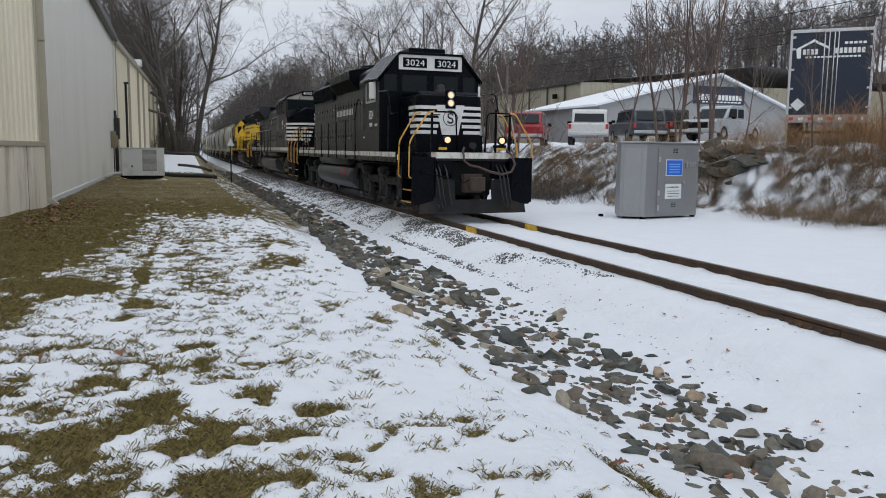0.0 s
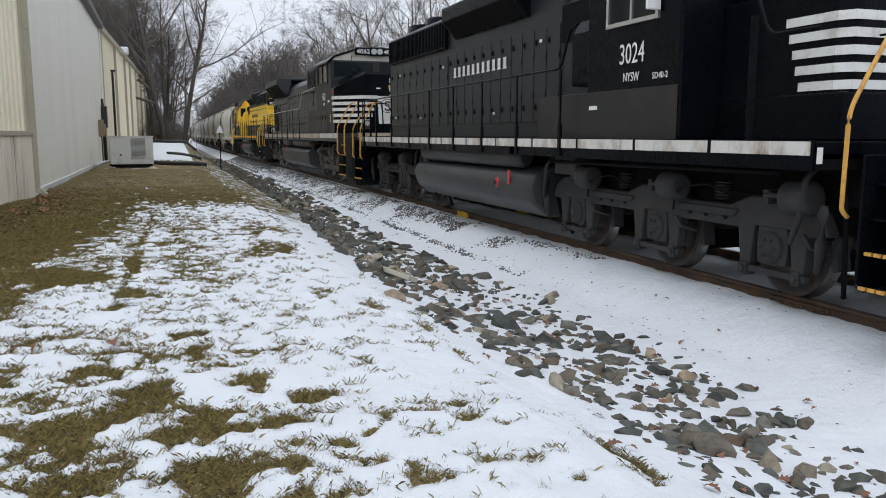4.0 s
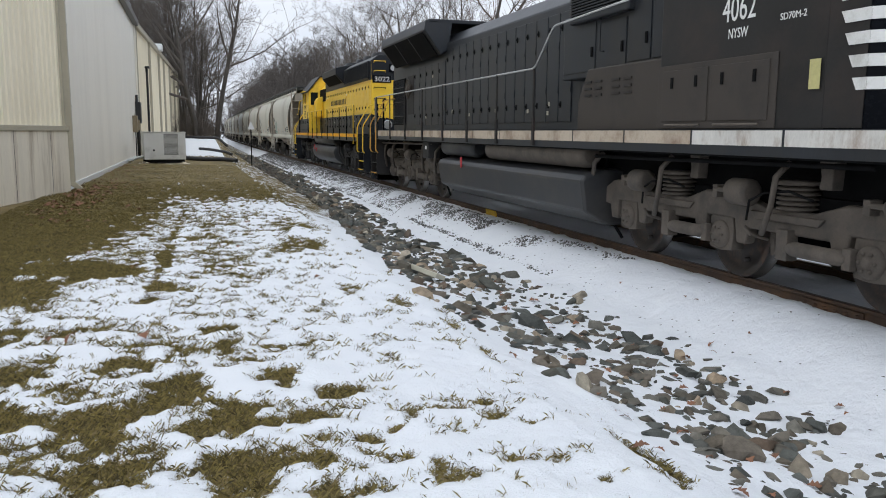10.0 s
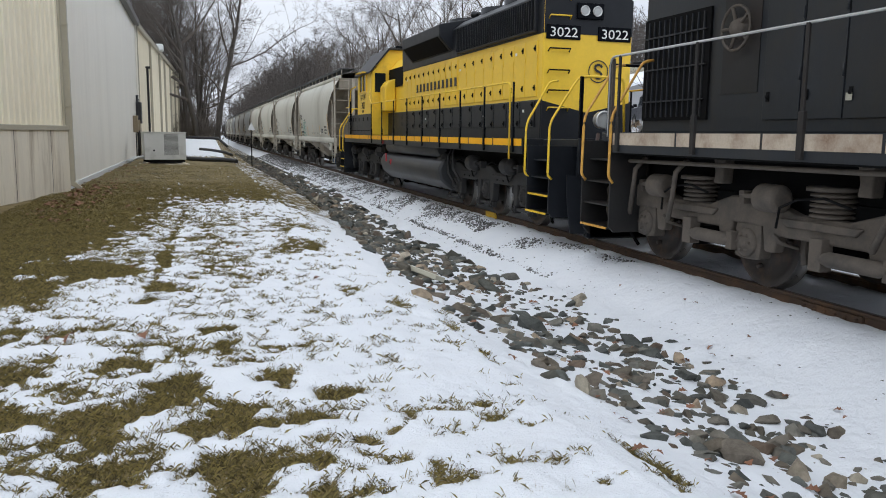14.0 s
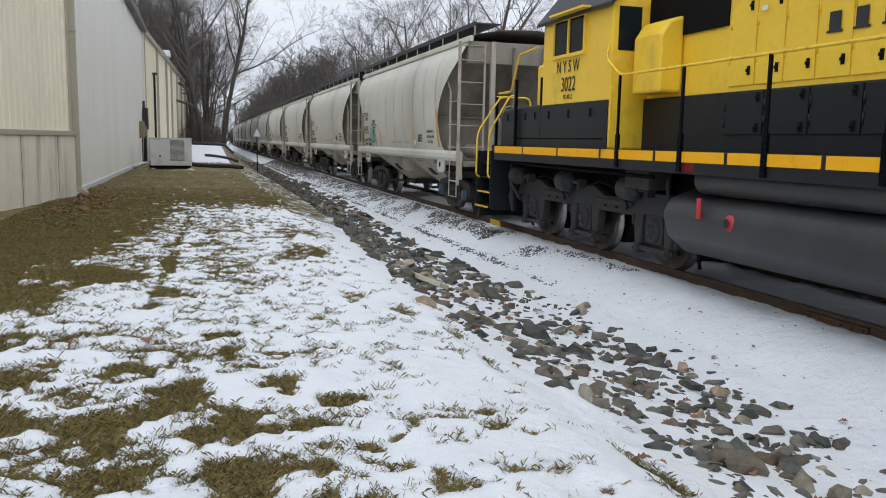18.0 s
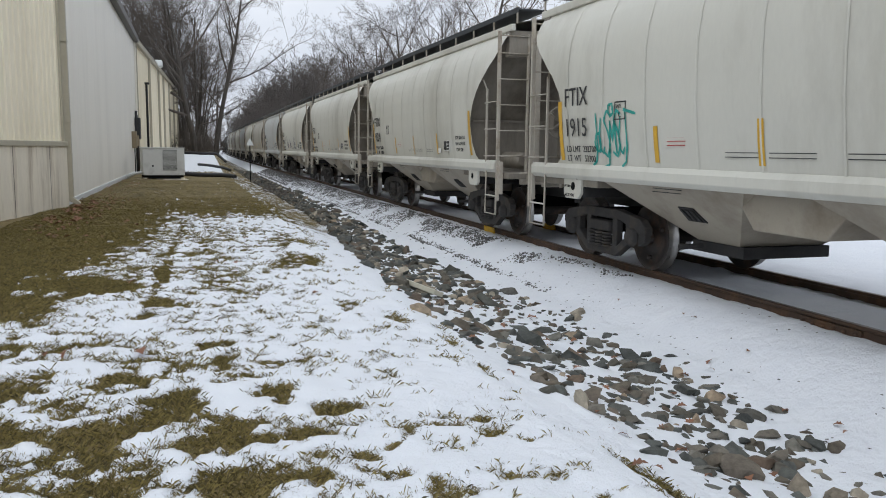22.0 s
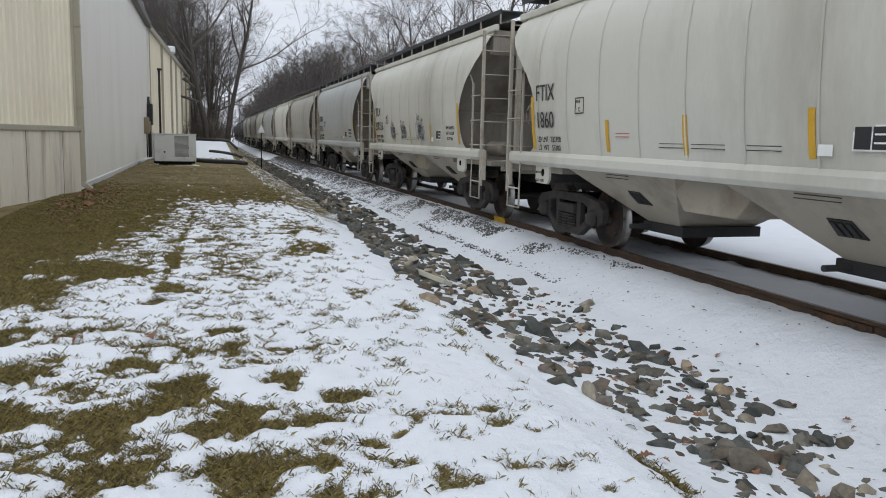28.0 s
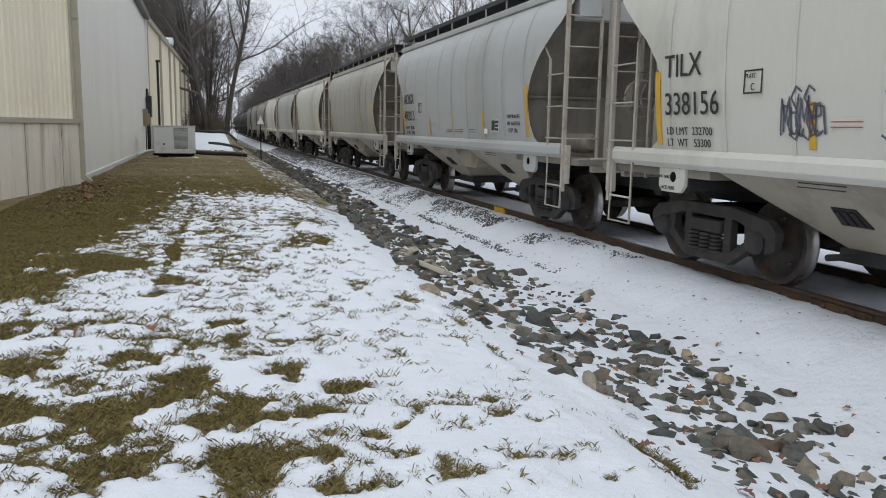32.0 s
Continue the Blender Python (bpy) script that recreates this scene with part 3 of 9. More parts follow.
def build_track():
    t = thing("railway_track", "single railway track with rusty rails in snow", "railway track", "", "structure")
    ys = [-40, 40] + [40 + 20 * i for i in range(1, 24)]
    for c in (NEAR_RAIL, FAR_RAIL):
        m = M()
        for a, b in zip(ys[:-1], ys[1:]):
            n = len(m.v)
            out = rail_outline(c)
            k = len(out)
            for y in (a, b):
                m.v.extend((x + bend(y), y, z) for x, z in out)
            for i in range(k):
                j = (i + 1) % k
                m.cur = 1 if i == 7 else 0
                m.face([n + i, n + j, n + k + j, n + k + i])
        part("rail", m, [RAIL, RAILTOP], t, "rust-brown steel rail with a worn top")
        for jy in ((6.15,) if c == NEAR_RAIL else (5.75,)):
            for side in (-1, 1):
                m = M()
                m.box(c + side * 0.014, c + side * 0.04, jy - 0.4, jy + 0.4, -0.135, -0.05)
                jb = part("joint_bar", m, RAIL, t, "bolted steel joint bar", 0.004)
                for i in range(6):
                    b = M()
                    y = jy - 0.34 + i * 0.135
                    b.lathe([(0.0, side * 0.03), (0.019, side * 0.03), (0.021, 0)], (c + side * 0.04, y, -0.092), "x", 6)
                    part("bolt", b, RAIL, jb)
    for c, y in ((NEAR_RAIL, 15.6), (FAR_RAIL, 15.85)):
        m = M()
        m.box(c - 0.041, c - 0.012, y - 0.3, y + 0.3, -0.15, -0.004)
        part("paint_mark", m, MARK, t, "yellow paint mark on the rail web", 0.004)
    for i in range(60):
        y = 2.2 + i * 0.55
        m = M().box(D - 1.3, D + 1.3, y - 0.11, y + 0.11, -0.4, -0.215)
        part("tie", m, WOOD, t)


build_track()


# ---- stones, gravel, grass and leaves ----
def rock_mesh(name, rnd, material, flat=0.5):
    """An angular broken stone about one metre across, to be scaled down."""
    bm = bmesh.new()
    pts = []
    for i in range(13):
        v = Vector((rnd.gauss(0, 1), rnd.gauss(0, 1), rnd.gauss(0, 1))).normalized()
        k = rnd.uniform(0.4, 0.52)
        pts.append(bm.verts.new((v.x * k, v.y * k * rnd.uniform(0.75, 1), v.z * k * flat)))
    res = bmesh.ops.convex_hull(bm, input=pts)
    bmesh.ops.delete(bm, geom=[g for g in res["geom_interior"] if isinstance(g, bmesh.types.BMVert)], context="VERTS")
    me = bpy.data.meshes.new(name)
    bm.to_mesh(me)
    bm.free()
    me.materials.append(material)
    return me


def joined(name, pieces, mats, label, category):
    """Many small meshes set at their poses and joined into one object of stuff."""
    verts, faces, idx = [], [], []
    for me_v, me_f, mtx, k in pieces:
        n = len(verts)
        verts.extend((mtx @ v)[:] for v in me_v)
        faces.extend([n + i for i in f] for f in me_f)
        idx.extend([k] * len(me_f))
    me = bpy.data.meshes.new(name)
    me.from_pydata(verts, [], faces)
    for m in mats:
        me.materials.append(m)
    me.polygons.foreach_set("material_index", idx)
    return tagged(new(name, me), label, category, "", "stuff")


def raw(me):
    return [v.co.copy() for v in me.vertices], [tuple(p.vertices) for p in me.polygons]


def build_stones():
    rnd = random.Random(11)
    slate = [rock_mesh("stone", rnd, ROCK, rnd.uniform(0.35, 0.65)) for i in range(16)]
    tan = [rock_mesh("stone", rnd, ROCKTAN, rnd.uniform(0.5, 0.8)) for i in range(6)]
    bank = thing("riprap", "bank of broken slate stones half buried in snow", "stone bank", "", "structure")

    def spot(y):
        u = rnd.betavariate(1.1, 1.2)
        lo = lerp(y, [(2, 2.6), (4.5, 2.55), (5.5, 2.4), (6.3, 2.3), (8, 2.2), (12, 2.45), (20, 3.1), (30, 3.3)]) + 0.12 * noise.noise(Vector((y * 0.6, 0, 0)))
        hi = lerp(y, [(2, 4.3), (4, 4.4), (6, 4.6), (9, 4.6), (12, 4.35), (15, 4.2), (25, 4.6), (40, 4.6)])
        return lo + (hi - lo) * u

    def at(x, y, size, tan_one=False):
        size *= 0.84 + 0.16 * min(1, max(0, (y - 3) / 4))
        k = Matrix.Diagonal((size * rnd.uniform(0.9, 1.7), size * rnd.uniform(0.6, 1.1), size * rnd.uniform(0.9, 1.4), 1))
        tilt = rnd.gauss(14, 12)
        return pose(x, y, lie(x, y) + size * 0.09 + 0.012, rnd.gauss(0, 14), tilt, rnd.uniform(0, 360)) @ k

    for i in range(350):
        y = 3.2 + 6.7 * rnd.random() ** 1.2
        x = spot(y)
        if noise.noise(Vector((x * 1.1, y * 0.8, 6))) < -0.3:
            continue
        size = min(0.24, rnd.lognormvariate(math.log(0.155), 0.4))
        is_tan = rnd.random() < (0.3 if 7.2 < y < 9 and x < 3.0 else 0.05)
        me = rnd.choice(tan if is_tan else slate)
        ob = new("stone", me)
        ob.parent = bank
        ob.matrix_basis = at(x, y, size)
    for x, y, size, kind in ((3.12, 3.8, 0.36, slate), (2.8, 5.17, 0.28, slate), (2.63, 5.41, 0.25, slate), (3.26, 7.28, 0.34, slate), (2.77, 6.28, 0.28, slate), (4.47, 5.13, 0.33, slate), (4.35, 4.34, 0.25, slate),
                             (3.24, 4.2, 0.27, slate), (3.95, 5.16, 0.27, slate), (4.0, 4.65, 0.29, slate), (3.32, 9.61, 0.28, tan), (2.78, 9.61, 0.32, tan), (3.36, 3.65, 0.26, tan), (3.6, 3.55, 0.24, tan), (3.8, 3.6, 0.2, tan)):
        ob = new("stone", kind[int(size * 100) % len(kind)])
        ob.parent = bank
        ob.matrix_basis = at(x, y, size)
    m = M().prism([(-0.07, -0.28), (0.1, -0.3), (0.08, 0.06), (-0.01, 0.3), (-0.07, 0.15)], "z", -0.03, 0.03)
    part("slab", m, mat("pale_slab", (0.42, 0.4, 0.32), 0.8, var=0.1, bump=0.2), bank, "pale flat concrete slab", 0.008, pose(2.75, 9.6, lie(2.75, 9.6) + 0.12, 10, 18, 35))
    pieces = []
    src = [(raw(me), 0) for me in slate] + [(raw(me), 1) for me in tan]
    for i in range(5400):
        y = 2.4 + (rnd.random() ** 1.9) * 70
        if y < 9.6 and rnd.random() < (0.3 if y > 4 else 0.6):
            continue
        x = spot(y) + bend(y)
        if noise.noise(Vector((x * 0.8, y * 0.5, 6))) < -0.36 and y < 16:
            continue
        (v, f), k = src[rnd.randrange(len(slate))] if rnd.random() > (0.16 if 9 < y < 13 else 0.06) else src[len(slate) + rnd.randrange(len(tan))]
        size = min(0.4, rnd.lognormvariate(math.log(0.145 if y > 9.6 else 0.1), 0.42))
        pieces.append((v, f, at(x, y, size), k))
    joined("far_stones", pieces, [ROCK, ROCKTAN], "continuing bank of dark broken stones in snow", "stones")


def build_boulders():
    """Dark broken rock showing out of the snow on the far bank."""
    rnd = random.Random(29)
    meshes = [rock_mesh("boulder", rnd, ROCK, rnd.uniform(0.55, 0.8)) for i in range(5)]
    for i in range(26):
        x, y = 16.7 + rnd.gauss(0, 0.45), rnd.uniform(19.4, 22.8)
        size = rnd.uniform(0.35, 0.95)
        ob = new("boulder", meshes[i % 5])
        ob.matrix_basis = pose(x, y, lie(x, y) + size * 0.08, rnd.uniform(-20, 20), rnd.uniform(-30, 10), rnd.uniform(0, 360)) @ Matrix.Diagonal((size * 1.3, size, size, 1))
        tagged(ob, "dark jagged boulder half buried in the snow bank", "boulder", "boulders on the bank")


def build_gravel():
    rnd = random.Random(5)
    src = [raw(rock_mesh("bit", rnd, GRAVEL, 0.8)) for i in range(6)]
    simple = []
    for k in range(5):
        v = [Vector((rnd.uniform(0.3, 0.6), 0, 0)), Vector((-rnd.uniform(0.3, 0.6), 0, 0.1)), Vector((0, rnd.uniform(0.3, 0.6), 0)), Vector((0.1, -rnd.uniform(0.3, 0.6), 0)), Vector((0, 0.1, rnd.uniform(0.25, 0.5))), Vector((0, 0, -0.3))]
        simple.append((v, [(0, 2, 4), (2, 1, 4), (1, 3, 4), (3, 0, 4), (2, 0, 5), (1, 2, 5), (3, 1, 5), (0, 3, 5)]))
    pieces = []
    count = 0
    while count < 21000:
        y = 5.5 + (rnd.random() ** 1.7) * 60
        kind = rnd.random()
        if kind < 0.1:
            x = 4.85 + rnd.gauss(0, 0.035) + 0.05 * noise.noise(Vector((y * 0.8, 2, 0)))
            if y < 10.3 or (y < 30 and noise.noise(Vector((y * 0.5, 9, 0))) < -0.32):
                continue
        else:
            spread = lerp(y, [(5, 0.16), (12, 0.22), (25, 0.32)])
            x = 5.45 + rnd.gauss(0, spread)
            keep = noise.noise(Vector((x * 1.5, y * 0.7, 4))) + lerp(y, [(5, -1.0), (8.5, -0.55), (10, -0.2), (14, 0.1), (22, 0.35), (40, 0.8)])
            if keep < rnd.uniform(0, 0.3) or x > 5.85:
                continue
        size = rnd.uniform(0.018, 0.06)
        x += bend(y)
        pieces.append((*simple[rnd.randrange(5)], pose(x, y, lie(x, y) + 0.028 + size * 0.12, rnd.uniform(-40, 40), rnd.uniform(-40, 40), rnd.uniform(0, 360)) @ Matrix.Diagonal((size, size, size, 1)), 0))
        count += 1
    for i in range(800):                          # scattered specks on the snow
        x, y = rnd.uniform(3.9, 6.4), 2.5 + rnd.random() ** 1.3 * 20
        size = rnd.uniform(0.01, 0.035)
        pieces.append((*simple[rnd.randrange(5)], pose(x, y, lie(x, y) + 0.03 + size * 0.15, 0, 0, rnd.uniform(0, 360)) @ Matrix.Diagonal((size * 1.6, size, size * 0.6, 1)), 0))
    joined("ballast_gravel", pieces, [GRAVEL], "grey ballast gravel showing through the snow", "gravel")


def build_grass():
    rnd = random.Random(8)
    me = GROUND.data
    n = len(me.vertices)
    co, bare = np.empty(n * 3), np.empty(n)
    me.vertices.foreach_get("co", co)
    me.attributes["bare"].data.foreach_get("value", bare)
    co = co.reshape(-1, 3)
    pick = np.where((co[:, 0] > -3.4) & (co[:, 0] < 2.3) & (co[:, 1] > 2.4) & (co[:, 1] < 26) & (bare > 0.42))[0]
    verts, faces, idx = [], [], []
    for i in pick:
        x, y, z = co[i]
        b = bare[i]
        dense = y < 9
        want = (0.9 if b < 0.5 else 7 if b > 0.62 else 3.6) * (1.0 if dense else 2.0)
        if b < 0.5:
            want *= (b - 0.42) / 0.08
        want *= (2.6 if x < -2.4 else 1) * lerp(y, [(13, 1), (17, 0.9), (26, 0.1)])
        k = int(want) + (1 if rnd.random() < want % 1 else 0)
        for j in range(k):
            a = rnd.uniform(0, 2 * math.pi)
            h = rnd.uniform(0.012, 0.034) if b > 0.5 else rnd.uniform(0.008, 0.02)
            lean = rnd.uniform(0.4, 2.0) * h if b > 0.5 else rnd.uniform(0.1, 0.9) * h
            px, py = x + rnd.uniform(-0.03, 0.03), y + rnd.uniform(-0.03, 0.03)
            w = rnd.uniform(0.0009, 0.0018) * (1 if y < 7 else 1.6 if y < 13 else 2.6) * (1 if b > 0.5 else 0.6)
            ca, sa = math.cos(a), math.sin(a)
            c = len(verts)
            verts += [(px - sa * w, py + ca * w, z - 0.004), (px + sa * w, py - ca * w, z - 0.004), (px + ca * lean * 0.5 - sa * w * 0.7, py + sa * lean * 0.5 + ca * w * 0.7, z + h * 0.8), (px + ca * lean, py + sa * lean, z + h)]
            faces += [(c, c + 1, c + 2), (c + 1, c + 3, c + 2)]
    for i in range(42000):                        # the brown lawn further on
        x, y = rnd.uniform(-3.0, 2.1), 14.5 + rnd.random() ** 1.5 * 24
        b = bareness(x, y) + 0.3 * noise.noise(Vector((x * 2, y * 2, 0)))
        if b < 0.6:
            continue
        z = lie(x, y)
        a, h, w = rnd.uniform(0, 6.28), rnd.uniform(0.015, 0.05), rnd.uniform(0.003, 0.007)
        ca, sa = math.cos(a), math.sin(a)
        c = len(verts)
        verts += [(x - sa * w, y + ca * w, z), (x + sa * w, y - ca * w, z), (x + ca * h * 1.5, y + sa * h * 1.5, z + h)]
        faces.append((c, c + 1, c + 2))
    m = bpy.data.meshes.new("grass")
    m.from_pydata(verts, [], faces)
    m.materials.append(GRASS)
    tagged(new("grass", m), "matted olive and straw grass blades in the bare patches", "grass", "", "stuff")


def oak_leaf(name, seed):
    rnd = random.Random(seed)
    m = M()
    left, right = [], []
    for i in range(11):
        t = i / 10
        w = (0.35 * math.sin(math.pi * min(1, t * 1.05)) ** 0.7) * (1 + 0.5 * math.cos(t * 22))
        z = 0.12 * math.sin(t * 3) + rnd.uniform(-0.02, 0.02)
        left.append((t - 0.5, max(0.02, w * 0.7), z + w * 0.35))
        right.append((t - 0.5, -max(0.02, w * 0.7), z + w * 0.25))
    mid = [((a[0]), 0, (a[2] + b[2]) / 2 - 0.05) for a, b in zip(left, right)]
    m.grid([left, mid, right])
    m.tube([(-0.5, 0, 0), (-0.68, 0.03, 0.05)], 0.012, 4)
    return m.mesh(name, LEAF)


def build_leaves():
    rnd = random.Random(21)
    meshes = [oak_leaf("oak_leaf", i) for i in range(4)]
    spots = [(-0.4, 6.2, 0.15), (-0.93, 6.3, 0.13), (4.35, 6.2, 0.11)]
    spots += [(rnd.uniform(2.2, 4.0), rnd.uniform(2.8, 11), rnd.uniform(0.06, 0.11)) for i in range(60)]
    spots += [(rnd.uniform(3.9, 5.6), rnd.uniform(3.2, 9), rnd.uniform(0.05, 0.09)) for i in range(14)]
    spots += [(rnd.uniform(-2.8, 1.6), rnd.uniform(5, 14), rnd.uniform(0.06, 0.11)) for i in range(14)]
    spots += [(rnd.uniform(-3.0, -1.9), rnd.uniform(16, 40), rnd.uniform(0.08, 0.13)) for i in range(90)]
    spots += [(-2.9 + abs(rnd.gauss(0, 0.7)), rnd.uniform(14, 24), rnd.uniform(0.08, 0.14)) for i in range(140)]
    for i, (x, y, s) in enumerate(spots):
        ob = new("oak_leaf", meshes[i % 4])
        ob.matrix_basis = pose(x, y, lie(x, y) + 0.045, rnd.uniform(-25, 25), rnd.uniform(-25, 25), rnd.uniform(0, 360)) @ Matrix.Diagonal((s, s, s, 1))
        tagged(ob, "curled brown fallen oak leaf on the ground", "leaf", "fallen oak leaves")


build_stones()
build_boulders()
build_gravel()
build_grass()
build_leaves()


# ---- the train: parts that several cars share ----
CARS, WHEELS = [], []


def on_side(side, x, y, z):
    """A pose for flat lettering on a car's side: side -1 faces west, +1 east."""
    c = Matrix(((0, 0, side), (side, 0, 0), (0, 1, 0))).to_4x4()
    return Matrix.Translation((x, y, z)) @ c


def on_front(x, y, z):
    return Matrix.Translation((x, y, z)) @ pose(0, 0, 0, 90, 0, 0)


def wheelset(parent, y, r, gauge=0.754):
    m = M()
    m.cyl((-1.0, 0, 0), (1.0, 0, 0), 0.08, 12)
    for s in (-1, 1):
        c = (s * gauge, 0, 0)
        m.lathe([(0.09, s * 0.06), (0.13, s * 0.075), (r * 0.45, s * 0.02), (r * 0.8, s * 0.03), (r * 0.86, s * 0.07), (r * 0.99, s * 0.068)], c, "x", 36)
        m.cur = 1
        m.lathe([(r * 0.99, s * 0.068), (r, s * 0.05), (r, -s * 0.04), (r + 0.025, -s * 0.05), (r + 0.025, -s * 0.068)], c, "x", 36)
        m.cur = 0
        m.lathe([(r + 0.025, -s * 0.068), (r * 0.86, -s * 0.06), (r * 0.5, -s * 0.03), (0.09, -s * 0.06)], c, "x", 36)
        for k in range(3):
            a = k * 2.094
            m.lathe([(0, s * 0.05), (0.03, s * 0.05), (0.03, 0)], (c[0] + s * 0.03, r * 0.62 * math.cos(a), r * 0.62 * math.sin(a)), "x", 8)
    ob = part("wheelset", m, [WHEEL, TREAD], parent, "two steel wheels with polished treads on an axle", at=pose(0, y, r))
    WHEELS.append((ob, y, r))
    return ob


def coupler(parent, y, way, dark=TRUCKDARK):
    y -= way * 0.12
    m = M()
    m.box(-0.12, 0.12, min(y, y + way * 0.55), max(y, y + way * 0.55), 0.72, 0.96)
    m.prism([(-0.2, y + way * 0.5), (0.05, y + way * 0.5), (0.16, y + way * 0.62), (0.1, y + way * 0.72), (-0.02, y + way * 0.64), (-0.14, y + way * 0.75), (-0.22, y + way * 0.66)], "z", 0.68, 1.0)
    return part("coupler", m, dark, parent, "cast steel knuckle coupler", 0.015)


def handrail(parent, pts, r, material, name="handrail", label=""):
    """A bent bar; corners are rounded."""
    pts = [Vector(p) for p in pts]
    out = [pts[0]]
    for a, b, c in zip(pts[:-2], pts[1:-1], pts[2:]):
        k = min(0.12, (b - a).length * 0.4, (c - b).length * 0.4)
        p, q = b + (a - b).normalized() * k, b + (c - b).normalized() * k
        for i in range(5):
            t = i / 4
            out.append(p.lerp(b, t).lerp(b.lerp(q, t), t))
    out.append(pts[-1])
    return part(name, M().tube(out, r, 8), material, parent, label)


def loco_truck(t, axles, r, mats, kind):
    """A three-axle power truck: side frames with legs round the axle boxes, springs, brake cylinders, rods and pipes."""
    old = kind == "old"
    y0, y1 = axles[0] - 0.72, axles[-1] + 0.72
    top, low, leg = (1.0, 0.66, 0.3) if old else (0.98, 0.62, 0.44)
    for s in (-1, 1):
        x0, x1 = 0.97, 1.11
        pts = [(y0, top - 0.28), (y0 + 0.1, top - 0.12), (y0 + 0.3, top - 0.02)]
        for i, a in enumerate(axles):
            pts += [(a - 0.3, top), (a + 0.3, top)]
            if i < 2:
                mid = (a + axles[i + 1]) / 2
                pts += [(mid - 0.34, top - 0.12), (mid + 0.34, top - 0.12)]
        pts += [(y1 - 0.3, top - 0.02), (y1 - 0.1, top - 0.12), (y1, top - 0.28), (y1 - 0.02, low + 0.02)]
        for a in axles[::-1]:
            pts += [(a + 0.48, low), (a + 0.43, leg), (a + 0.29, leg), (a + 0.24, 0.7), (a - 0.24, 0.7), (a - 0.29, leg), (a - 0.43, leg), (a - 0.48, low)]
        pts += [(y0 + 0.02, low + 0.02)]
        f = part("side_frame", M().prism(pts, "x", s * x0, s * x1), mats, t, "heavy cast truck side frame", 0.022)
        # a rib along the frame, with round cored holes
        rib = M()
        for i in (0, 1):
            mid = (axles[i] + axles[i + 1]) / 2
            rib.prism([(mid - 0.52, top - 0.16), (mid + 0.52, top - 0.16), (mid + 0.44, top - 0.24), (mid - 0.44, top - 0.24)], "x", s * x1, s * (x1 + 0.035))
        part("frame_rib", rib, mats, f, "", 0.01)
        for k, a in enumerate(axles):
            b = M()
            b.prism([(a + 0.21 * math.cos(q) / max(abs(math.cos(q)), abs(math.sin(q))) ** 0.75, r + 0.02 + 0.2 * math.sin(q) / max(abs(math.cos(q)), abs(math.sin(q))) ** 0.75) for q in [n * math.pi / 8 for n in range(16)]], "x", s * 0.93, s * 1.09)
            box = part("journal_box", b, mats, f, "squarish axle box", 0.012)
            c = M().lathe([(0, s * 0.075), (0.055, s * 0.075), (0.06, s * 0.05), (0.115, s * 0.05), (0.13, s * 0.035), (0.15, s * 0.03), (0.155, 0)], (s * 1.09, a, r), "x", 20)
            for n in range(6):
                c.lathe([(0, s * 0.068), (0.017, s * 0.068), (0.018, s * 0.045)], (s * 1.09, a + 0.092 * math.cos(n * 1.047), r + 0.092 * math.sin(n * 1.047)), "x", 6)
            part("bearing_cap", c, mats, box, "round bolted bearing cap")
            # brake cylinder and its rod beside each axle
            yb, w = a - 0.42, (0.15 if old else 0.135)
            c = M().tube([(s * 1.2, yb - 0.2, top + 0.03), (s * 1.2, yb - 0.18, top + 0.03), (s * 1.2, yb - 0.17, top + 0.03), (s * 1.2, yb + 0.1, top + 0.03), (s * 1.2, yb + 0.13, top + 0.03), (s * 1.2, yb + 0.2, top + 0.03)],
                         [w * 0.7, w, w * 1.06, w * 1.06, w * 0.62, w * 0.4], 18)
            c.tube([(s * 1.2, yb + 0.18, top + 0.03), (s * 1.2, yb + 0.42, top + 0.03)], 0.028, 8)
            c.box(s * 1.08, s * 1.22, yb + 0.36, yb + 0.44, top - 0.06, top + 0.08)
            part("brake_cylinder", c, mats, f, "round brake cylinder with push rod", 0.006)
            # brake lever and shoe against the wheel
            q = M().tube([(s * 1.13, a - 0.44, low + 0.02), (s * 1.1, a - 0.5, r + 0.06), (s * 0.9, a - 0.55, r)], [0.02, 0.022, 0.02], 8)
            q.prism([(a - 0.6, r + 0.16), (a - 0.53, r + 0.18), (a - 0.5, r), (a - 0.53, r - 0.18), (a - 0.6, r - 0.16), (a - 0.57, r)], "x", s * 0.68, s * 0.84)
            part("brake_rigging", q, mats, f, "brake lever and shoe", 0.006)
            if old:
                tie = M().box(s * 1.03, s * 1.1, a - 0.46, a + 0.46, 0.22, 0.28)
                for d in (-0.36, 0.36):
                    tie.box(s * 1.0, s * 1.13, a + d - 0.05, a + d + 0.05, 0.18, 0.32)
                    tie.lathe([(0, s * 0.03), (0.035, s * 0.03), (0.04, 0)], (s * 1.13, a + d, 0.25), "x", 8)
                part("pedestal_tie_bar", tie, mats, f, "bolted tie bar under the axle box", 0.006)
            elif k < 2:
                mid = (a + axles[k + 1]) / 2
                rod = M().tube([(s * 1.16, a + 0.2, r), (s * 1.16, a + 0.3, r), (s * 1.16, mid - 0.18, r), (s * 1.16, mid - 0.1, r)], [0.04, 0.075, 0.075, 0.05], 12)
                rod.box(s * 1.06, s * 1.2, mid - 0.12, mid + 0.04, r - 0.13, low + 0.06)
                rod.box(s * 1.1, s * 1.19, a + 0.14, a + 0.24, r - 0.1, r + 0.1)
                part("guide_rod", rod, mats, f, "axle guide rod on a bracket", 0.01)
